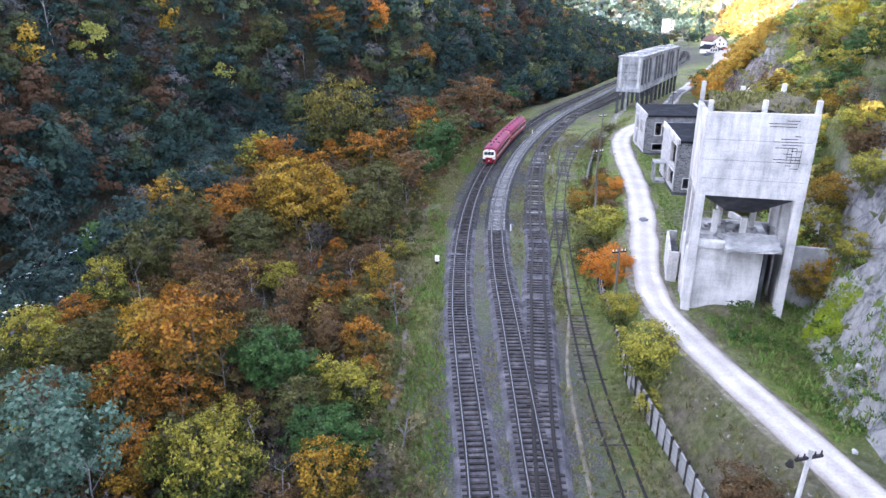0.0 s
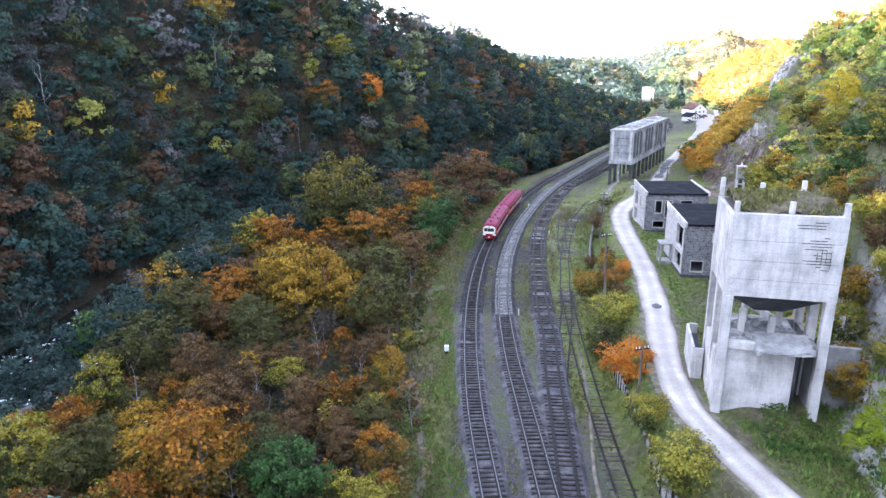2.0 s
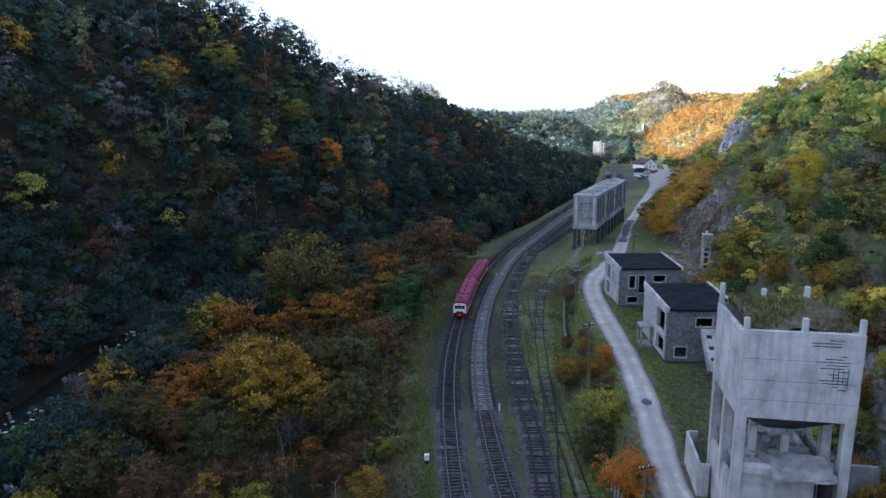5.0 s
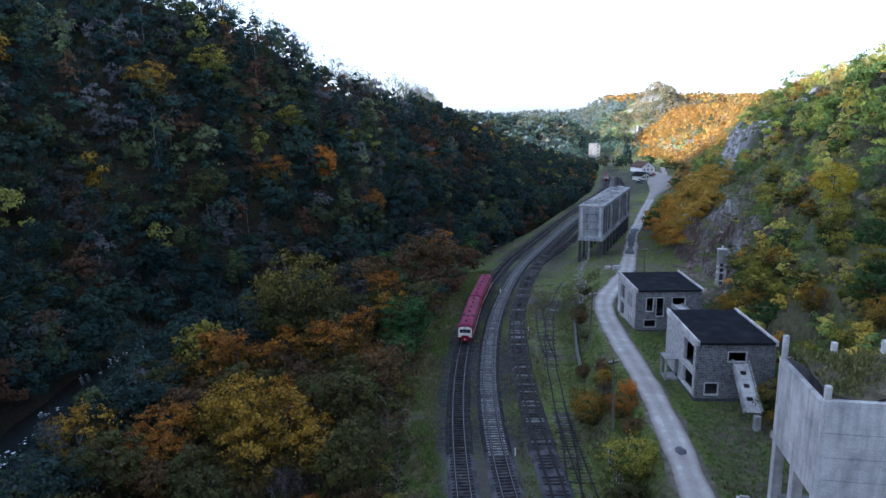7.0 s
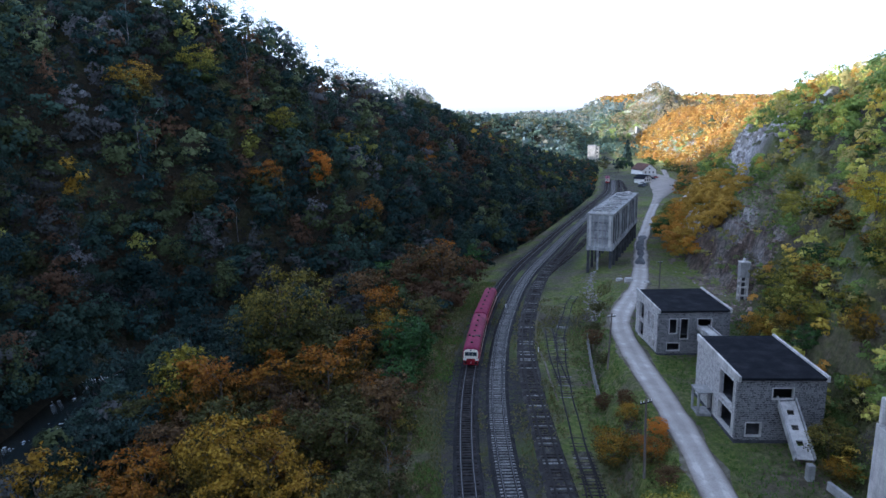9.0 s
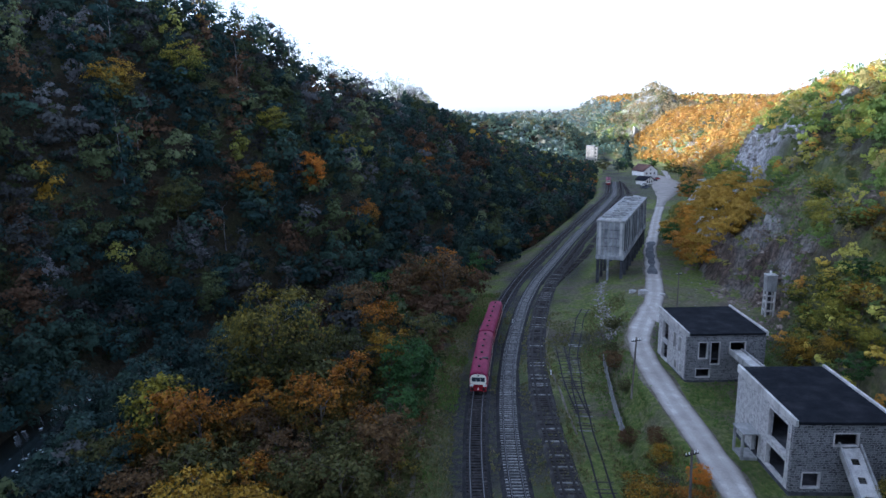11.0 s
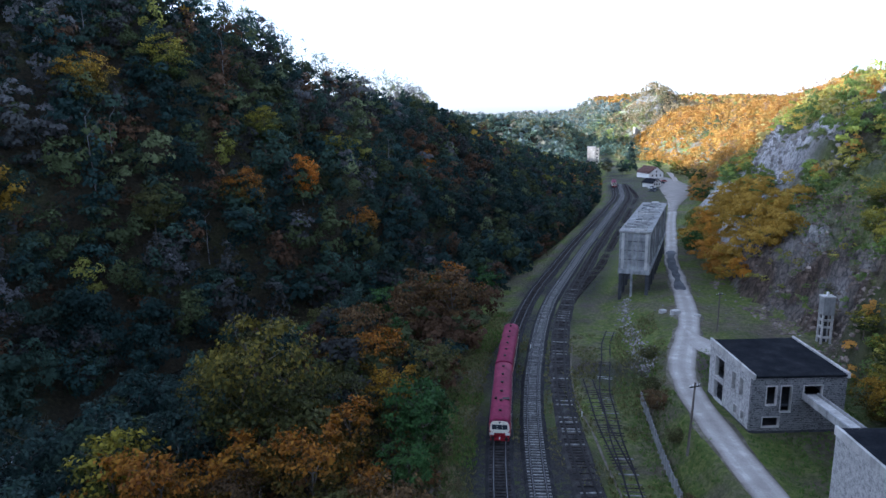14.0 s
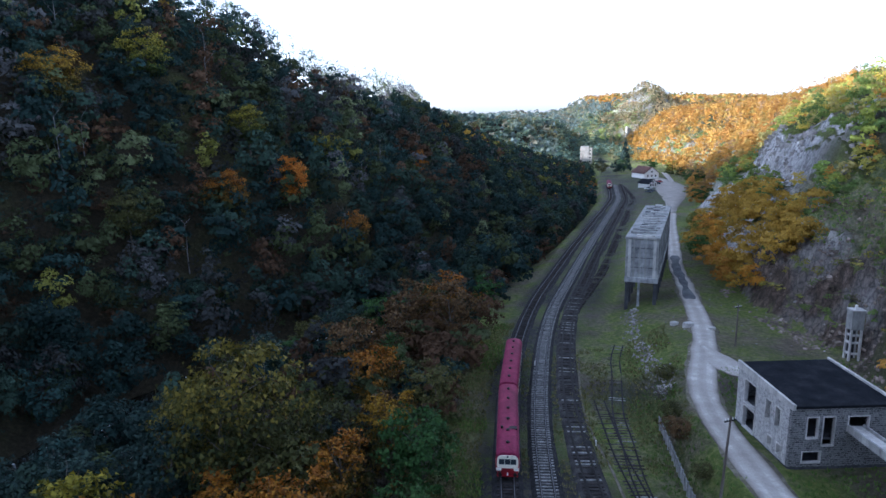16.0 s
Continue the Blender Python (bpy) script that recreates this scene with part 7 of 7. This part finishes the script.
x, y, d, rng = scatter(21, 24, 190, -9, -2.6, 0.62, lambda x, y, d, r: fbm(x, y, 7, 3, 500) > -0.22)
grass_blades("verge_grass", "rough green grass on the verge of the track", x, y, 0.36, M_DRYGRASS, 1)
x, y, d, rng = scatter(26, 24, 190, -5.6, -2.3, 0.5, lambda x, y, d, r: fbm(x, y, 7, 3, 505) > -0.05)
grass_blades("track_edge_grass", "fresh green grass strip along the edge of the ballast", x, y, 0.34, M_FRESHGRASS, 6)
x, y, d, rng = scatter(27, 152, 190, 50, 68, 0.7, lambda x, y, d, r: (d > np.interp(y, FOOT_Y, FOOT_D) + 8) & (d < np.interp(y, FOOT_Y, FOOT_D) + 18))
grass_blades("ledge_grass", "green grass on the ledge above the scree", x, y, 0.4, M_FRESHGRASS, 7)
_rails = np.vstack([line_points(TRACKS[k], 1.0)[:, :2] for k in ("four", "stub", "five")])


def off_rails(x, y, gap):
    return np.min(np.hypot(x[:, None] - _rails[None, :, 0], y[:, None] - _rails[None, :, 1]), axis=1) > gap


_beds = np.vstack([line_points(TRACKS[k], 1.0)[:, :2] for k in ("one", "two", "three")])


def on_beds(x, y, gap):
    return np.array([np.min(np.hypot(_beds[:, 0] - a, _beds[:, 1] - b)) > gap for a, b in zip(x, y)])


x, y, d, rng = scatter(22, 24, 175, 10.5, 27, 0.72, lambda x, y, d, r: (fbm(x, y, 8, 3, 501) > -0.12) & (off_rails(x, y, 1.35) | (r.random(len(x)) < 0.12)) & (np.min(np.hypot(x[:, None] - road_line[None, ::3, 0], y[:, None] - road_line[None, ::3, 1]), axis=1) > 3.1))
grass_blades("siding_grass", "rank yellow-green grass along the sidings and road bank", x, y, 0.36, M_DRYGRASS, 2)
x, y, d, rng = scatter(23, 34, 150, 19, 52, 0.85, lambda x, y, d, r: (d < np.interp(y, FOOT_Y, FOOT_D) + 2) & (fbm(x, y, 9, 3, 502) > -0.2) & (np.min(np.hypot(x[:, None] - road_line[None, ::3, 0], y[:, None] - road_line[None, ::3, 1]), axis=1) > 2.9) & ~((x > 34) & (x < 48.5) & (y > 122) & (y < 135.5)) & ~((x > 31) & (x < 44) & (y > 93) & (y < 108)) & ~((x > 20.5) & (x < 31) & (y > 54) & (y < 65)))
x2, y2, d2, _ = scatter(25, 38, 58, 18, 33, 0.42, lambda x, y, d, r: (np.min(np.hypot(x[:, None] - road_line[None, :60, 0], y[:, None] - road_line[None, :60, 1]), axis=1) > 2.9) & (d < np.interp(y, FOOT_Y, FOOT_D) + 3) & ~((x > 20.5) & (x < 30) & (y > 54)) & (fbm(x, y, 6, 3, 504) > -0.2))
grass_blades("tower_grass", "lush green grass between the tower and the rock", x2, y2, 0.34, M_FRESHGRASS, 5)
grass_blades("terrace_grass", "green meadow grass round the ruined buildings", x, y, 0.3, M_FRESHGRASS, 3)
x, y, d, rng = scatter(24, 28, 175, 1.9, 12, 0.8, lambda x, y, d, r: (fbm(x, y, 6, 3, 503) > 0.02) & on_beds(x, y, 1.7))
grass_blades("ballast_weeds", "thin yellow weeds between the siding tracks", x, y, 0.3, M_DRYGRASS, 4)


# ---- trodden paths ----
def footpath(pts, width, label, seed):
    p = smooth_line([(x, y, 0.0) for x, y in pts], 0.8)
    p[:, 2] = ground_z(p[:, 0], p[:, 1]) + 0.05
    w = width / 2
    v, f = sweep(p, [(-w, -0.12), (-w * 0.7, 0.0), (0, 0.02), (w * 0.7, 0.0), (w, -0.12)])
    v = ragged(v, 5, 0.5, seed)
    return tagged(raw("footpath", v, f, M_EARTHPALE, smooth=True), label, "path", kind="structure")


M_EARTHPALE = rough_surface("trodden_earth", (0.07, 0.062, 0.045), (0.12, 0.107, 0.08), (0.19, 0.172, 0.135), 0.8, 9, 0.95, 0, 0.5, "World")
footpath([(9.0, 34), (9.4, 42.5), (9.7, 48.3), (10.2, 54.4), (11.4, 61), (13.2, 72), (14.6, 84)], 0.42, "narrow trodden path of pale earth beside the siding", 210)
footpath([(17.9, 118), (19.0, 127.3), (19.9, 133.9), (20.3, 139), (21.2, 145.6), (23.2, 154), (28.4, 170)], 0.42, "narrow trodden path of pale earth between sidings", 211)
footpath([(-5.6, 48), (-5.0, 55), (-5.3, 62), (-6.2, 69.8), (-7.2, 78.1), (-6.8, 88.4), (-5.6, 104.5), (-3.4, 118), (-1.6, 128)], 0.9, "worn path of stones and dry grass along the bank", 212)


# ---- stones, water ----
def stones(name, label, x, y, size, mat, seed, lift=0.0, flat=0.7, zs=None):
    """Angular six-sided blocks, strewn and tilted."""
    rng = np.random.default_rng(seed)
    n = len(x)
    z = ground_z(x, y) if zs is None else zs
    base = np.array([(a, b, c) for c in (-1, 1) for a, b in ((-1, -1), (1, -1), (1, 1), (-1, 1))], float) * 0.62
    s = size * rng.uniform(0.35, 1.5, (n, 1, 1)) * rng.uniform(0.55, 1.25, (n, 8, 3)) * rng.uniform(0.6, 1.3, (n, 1, 3))
    b = np.repeat(base[None], n, 0) * s
    b[:, :, 2] *= flat
    ang, tip = rng.uniform(0, 6.283, n), rng.normal(size=n) * (0.35 if flat > 0.3 else 0.0)
    c, q = np.cos(tip)[:, None], np.sin(tip)[:, None]
    bx, bz = b[:, :, 0] * c - b[:, :, 2] * q, b[:, :, 0] * q + b[:, :, 2] * c
    c, q = np.cos(ang)[:, None], np.sin(ang)[:, None]
    v = np.stack([bx * c - b[:, :, 1] * q + x[:, None], bx * q + b[:, :, 1] * c + y[:, None], bz + (z + lift)[:, None]], 2).reshape(-1, 3)
    quad = np.array([(0, 3, 2, 1), (4, 5, 6, 7), (0, 1, 5, 4), (1, 2, 6, 5), (2, 3, 7, 6), (3, 0, 4, 7)])
    f = (quad[None] + 8 * np.arange(n)[:, None, None]).reshape(-1, 4)
    return tagged(raw(name, v, f, mat), label, "stones", kind="stuff")


M_PALEROCK = rough_surface("pale_cliff_rock", (0.17, 0.167, 0.167), (0.35, 0.342, 0.338), (0.52, 0.508, 0.495), 0.7, 6, 0.92, 0, 0.9, "World")
M_SCREE = rough_surface("reddish_scree", (0.08, 0.065, 0.055), (0.18, 0.145, 0.12), (0.36, 0.3, 0.265), 0.5, 6, 0.92, 0, 0.6, "World")
M_ROCK = rough_surface("broken_rock", (0.12, 0.11, 0.105), (0.25, 0.235, 0.225), (0.42, 0.4, 0.38), 0.6, 6, 0.92, 0, 0.6, "World")
x, y, d, rng = scatter(31, 138, 205, 38, 76, 0.8, lambda x, y, d, r: (d > np.interp(y, FOOT_Y, FOOT_D) - 4) & (d < np.interp(y, FOOT_Y, FOOT_D) + 17) & (fbm(x, y, 9, 3, 600) > -0.12))
stones("scree", "grey and reddish broken rock scree below the slope", x, y, 0.45, M_SCREE, 41, -0.05)
x, y, d, rng = scatter(32, 28, 62, 20, 44, 1.9, lambda x, y, d, r: (d > np.interp(y, FOOT_Y, FOOT_D) - 0.5) & (fbm(x, y, 5, 3, 601) > 0.08))
stones("cliff_blocks", "pale angular rock blocks on the cliff", x, y, 0.34, M_PALEROCK, 42, -0.14)
x, y, d, rng = scatter(35, 200, 318, 54, 76, 1.5, lambda x, y, d, r: (np.abs(d - np.interp(y, FOOT_Y, FOOT_D) - 22) < 5.5) & (fbm(x, y, 14, 3, 602) > -0.1))
stones("grey_crag", "grey broken crag above the thicket on the far slope", x, y, 1.0, M_ROCK, 46, -0.1, 1.0)
x, y, d, rng = scatter(33, 145, 190, 28, 52, 3.2)
stones("roadside_stones", "scattered pale stones on the bare ground by the road", x, y, 0.22, M_ROCK, 43)
rng = np.random.default_rng(47)
y = rng.uniform(146, 191, 420)
x = np.interp(y, [146, 160, 175, 191], [33.2, 37.4, 41.6, 47.0]) + rng.normal(size=420) * 0.9
stones("rubble_trail", "trail of broken stones and dirt running from the bunker", x, y, 0.28, M_ROCK, 48, 0.0)
y = rng.uniform(30, 62, 260)
x = np.interp(y, [30, 46, 62], [18.6, 16.6, 16.6]) + np.abs(rng.normal(size=260)) * 1.3
stones("bank_rubble", "pale rubble and litter on the bank above the slab fence", x, y, 0.075, M_ROCK, 49, 0.02)
for bx, by, bs in ((49.6, 171.3, 0.9), (48.4, 174.2, 0.7), (52.9, 168.9, 0.6)):
    bm = bmesh.new()
    box(bm, -bs, bs, -bs * 0.7, bs * 0.7, -0.3, bs * 0.9, None, 0.12)
    ob = part("concrete_block", bm, M_CONC, None)
    ob.matrix_basis = pose(bx, by, ground_at(bx, by), 0, 3, 25 * bs)
    tagged(ob, "pale weathered concrete block lying beside the road", "block", "blocks by the road")
# flat white patches on the water: riffles, and glints painted as white pieces
rng = np.random.default_rng(9)
yy = rng.uniform(50, 255, 1700)
off = rng.normal(size=1700) * 4.5
keep = fbm(off * 3, yy, 12, 3, 700) > 0.0
yy, off = yy[keep], off[keep]
xx = track_x(yy) + (river_d(yy) + off) / track_cos(yy)
stones("riffles_and_glints", "white patches for riffles and for glints of sky on the river", xx, yy, 0.3, M_FOAMGLINT, 44, 0.0, 0.12, np.full(xx.shape, -5.98))

# ---- things along the line ----
sig = thing("dwarf_signal", pose(-2.6, 79.6, -0.35), "small white dwarf signal on a dark foot beside the track", "signal")
one_box("foot", (-0.2, 0.2, -0.2, 0.2, -0.3, 0.5), M_IRON, sig, "dark foot")
one_box("signal_head", (-0.28, 0.28, -0.2, 0.2, 0.5, 1.25), M_WHITE, sig, "white signal box", 0.06)
for mx, my, h in ((-4.5, 170.0, 1.1), (20.0, 139.0, 0.8), (7.9, 92.0, 1.2), (19.3, 166.5, 1.1)):
    mk = thing("track_marker", pose(mx, my, ground_at(mx, my)), "small white painted marker post beside the track", "marker", "track markers")
    one_box("stake", (-0.07, 0.07, -0.07, 0.07, -0.3, h), M_WHITE, mk, "white stake", 0.02)

# ---- hamlet at the end of the valley ----
def cottage(x, y, angle, w, l, h, label, wall, roof, pitch=0.75):
    z = ground_at(x, y)
    top = thing("house", pose(x, y, z, 0, 0, angle), label, "house", "hamlet houses")
    bm = bmesh.new()
    vs = [bm.verts.new(p) for p in ((-w / 2, 0, -1), (w / 2, 0, -1), (w / 2, 0, h), (0, 0, h + pitch * w / 2), (-w / 2, 0, h))]
    ws = [bm.verts.new((q.co.x, l, q.co.z)) for q in vs]
    bm.faces.new(vs)
    bm.faces.new(ws[::-1])
    for i in range(5):
        bm.faces.new((vs[i], vs[(i + 1) % 5], ws[(i + 1) % 5], ws[i]))
    part("wall", bm, wall, top, "whitewashed wall")
    for s in (-1, 1):
        bm = bmesh.new()
        e = Vector((s * (w / 2 + 0.6), 0, h - 0.6 * pitch))
        r = Vector((0, 0, h + pitch * w / 2))
        for yy in (-0.5, l + 0.5):
            for p in (e, r, r + Vector((0, 0, 0.25)), e + Vector((0, 0, 0.25))):
                bm.verts.new((p.x, yy, p.z))
        bm.verts.ensure_lookup_table()
        v = list(bm.verts)
        for q in ((0, 1, 2, 3), (4, 7, 6, 5), (0, 4, 5, 1), (1, 5, 6, 2), (2, 6, 7, 3), (3, 7, 4, 0)):
            bm.faces.new([v[i] for i in q])
        part("roof", bm, roof, top, "tiled roof slope")
    for i in (-1, 0, 1):
        one_box("window", (i * w * 0.28 - 0.5, i * w * 0.28 + 0.5, -0.06, 0.02, h * 0.35, h * 0.35 + 1.4), M_VOID, top, "dark window")
    one_box("window", (-0.5, 0.5, -0.06, 0.02, h + 0.3, h + 1.5), M_VOID, top, "dark attic window")
    return top


cottage(184, 474, 6, 10.5, 17, 3.8, "long whitewashed house with a brownish red tiled roof", M_WHITE, M_TILE)
cottage(161, 423, 24, 7, 8, 2.6, "small shed with a dark pitched roof beside the yard", M_WHITE, M_FELT, 0.6)
wt = thing("white_tower", pose(207, 668, ground_at(207, 668), 0, 0, -24), "tall plain pale concrete tower block far down the valley", "tower")
one_box("tower_body", (-5.0, 2.8, -5, 5, -2, 21.5), M_ROCKWALL, wt, "pale sunlit wall", 0.05)
one_box("tower_side", (2.804, 6.0, -4.6, 4.6, -2, 20.5), M_ROCKWALL, wt, "stair side of the block", 0.05)
one_box("roof_slab", (-5.2, 3.0, -5.2, 5.2, 21.504, 22), M_CONC2, wt)
for zz in (3.5, 7.0, 10.5, 14.0, 17.5):
    one_box("window", (3.7, 5.1, -4.64, -4.56, zz, zz + 1.3), M_VOID, wt, "dark window")
# ruined castle on the sunlit spur below the knoll
ruin = thing("castle_ruin", pose(345, 868, ground_at(345, 868), 0, 0, 12), "pale broken walls of a castle ruin on a wooded spur", "ruin")
for x0, x1, y0, y1, h in ((-13, -9, 0, 4, 10), (-9, -4, 3, 4.2, 7), (1, 6, 2, 6, 13), (6, 11, 4, 5.2, 8), (11, 14, 3, 6, 11)):
    bm = bmesh.new()
    box(bm, x0, x1, y0, y1, -4, h)
    bmesh.ops.subdivide_edges(bm, edges=[e for e in bm.edges if e.calc_length() > 3], cuts=3, use_grid_fill=True)
    rg = random.Random(int(x0 * 10))
    for q in bm.verts:
        if q.co.z > h - 0.1:
            q.co.z -= rg.uniform(0, h * 0.3)
    part("broken_wall", bm, M_ROCKWALL, ruin, "pale broken masonry wall")
yard = smooth_line([(122, 322, 1.2), (140, 356, 1.2), (154, 384, 1.2), (166, 408, 1.2), (176, 432, 1.2), (184, 455, 1.2), (190, 482, 1.2)], 3)
yard[:, 2] = np.minimum(ground_z(yard[:, 0], yard[:, 1]) + 0.15, 2.2)
wide = np.interp(yard[:, 1], [322, 345, 375, 410, 440, 482], [0.2, 0.3, 0.75, 1.15, 0.8, 0.4])
v, f = sweep(yard, [(-9, -0.6), (-8, 0.0), (0, 0.1), (8, 0.0), (9, -0.6)])
v = ragged(v, 5, 0.15, 220).reshape(-1, 5, 3)
v[:, :, :2] = v[:, 2:3, :2] + (v[:, :, :2] - v[:, 2:3, :2]) * wide[:, None, None]
tagged(worn(raw("yard", v.reshape(-1, 3), f, M_ROAD, smooth=True), [0.05, 0.3, 0.36, 0.3, 0.05]), "pale gravel yard in front of the hamlet", "yard", kind="structure")


def car(x, y, angle, paint_mat, label):
    top = thing("car", pose(x, y, ground_at(x, y) + 0.2, 0, 0, angle), label, "car", "parked cars")
    bm = bmesh.new()
    box(bm, -0.9, 0.9, -2.1, 2.1, 0.3, 0.95, None, 0.12)
    part("body", bm, paint_mat, top)
    bm = bmesh.new()
    vs = box(bm, -0.8, 0.8, -1.3, 1.0, 0.95, 1.5)
    for q in bm.verts:
        if q.co.z > 1.2:
            q.co.x *= 0.8
            q.co.y *= 0.7
    part("cabin", bm, M_GLASS, top, "dark glazed cabin")
    for sx in (-0.85, 0.85):
        for sy in (-1.35, 1.35):
            bm = bmesh.new()
            tube(bm, (sx - 0.1, sy, 0.32), (sx + 0.1, sy, 0.32), 0.32, 0.32, 12)
            part("wheel", bm, M_IRON, top, "black tyre")


M_CARDARK = plain("dark_car_paint", (0.03, 0.04, 0.06), 0.3)
M_CARRED = plain("red_car_paint", (0.3, 0.03, 0.03), 0.3)
car(146, 396, 30, M_CARDARK, "dark car parked in the gravel yard")
car(150, 402, 20, M_CARDARK, "dark car parked in the gravel yard")
car(152, 410, 75, M_WHITE, "white car parked in the gravel yard")
car(171, 438, 60, M_CARDARK, "dark car parked by the shed")
car(176, 446, 100, M_CARRED, "red car parked near the house")
car(159, 359, 10, M_WHITE, "white car parked under the trees")
car(162, 363, 40, M_WHITE, "white car parked under the trees")
m3, s3, _, _ = on_track(430, 19.7)
railcar(m3, "second railcar standing far along the line near the hamlet", True, True, False)

# conifer and trees of the hamlet
con = thing("conifer", pose(196, 548, ground_at(196, 548)), "tall dark spruce beside the hamlet houses", "tree")
t = new("trunk", TRUNKS["tree", 0])
t.parent = con
t.matrix_basis = Matrix.Diagonal((3, 3, 6, 1))
c = new("crown", CROWNS["cone", 0])
c.parent = con
c.matrix_basis = Matrix.Translation((0, 0, 1)) @ Matrix.Diagonal((5.5, 5.5, 11.5, 1))
c.material_slots[0].link = "OBJECT"
c.material_slots[0].material = LEAVES["teal"]
for tx, ty, tr, sp in ((178, 520, 5, "teal"), (188, 535, 5, "green"), (170, 530, 5, "olive"), (205, 520, 5, "green"), (214, 505, 5, "lime"), (200, 480, 4, "lime"), (198, 460, 4, "olive"), (192, 440, 4, "green"),
                       (186, 420, 4, "olive"), (178, 402, 4, "teal"), (168, 384, 4, "green"), (160, 370, 4, "lime"), (196, 560, 5, "teal"), (180, 560, 5, "teal"), (148, 348, 4, "olive"), (140, 330, 4, "green")):
    tree(tx, ty, tr, sp, None, "light")

# weeds on top of the ore tower
rng = np.random.default_rng(15)
wx, wy = rng.uniform(0.5, TW - 0.5, 1500), rng.uniform(0.5, TW - 0.5, 1500)
h = 0.55 * rng.uniform(0.4, 1.3, 1500) * (0.5 + wy / TW)
a = rng.uniform(0, 6.283, 1500)
cx, cy = np.cos(a) * 0.07, np.sin(a) * 0.07
lx, ly = rng.normal(size=1500) * 0.3 * h, rng.normal(size=1500) * 0.3 * h
z0 = np.full(1500, T1 + 0.05) + 0.5 * np.sin(np.pi * np.clip(wy / TW * 1.1, 0, 1)) - 0.15
v = np.stack([np.stack([wx - cx, wy - cy, z0], 1), np.stack([wx + cx, wy + cy, z0], 1), np.stack([wx + lx + cx, wy + ly + cy, z0 + h], 1), np.stack([wx + lx - cx, wy + ly - cy, z0 + h], 1)], 1).reshape(-1, 3)
weeds = link_mesh("weed_tuft", card_mesh("weed_tuft", v, 4), M_DRYGRASS, tower, "dry weeds growing in the open top")
weeds["kind"] = "stuff"
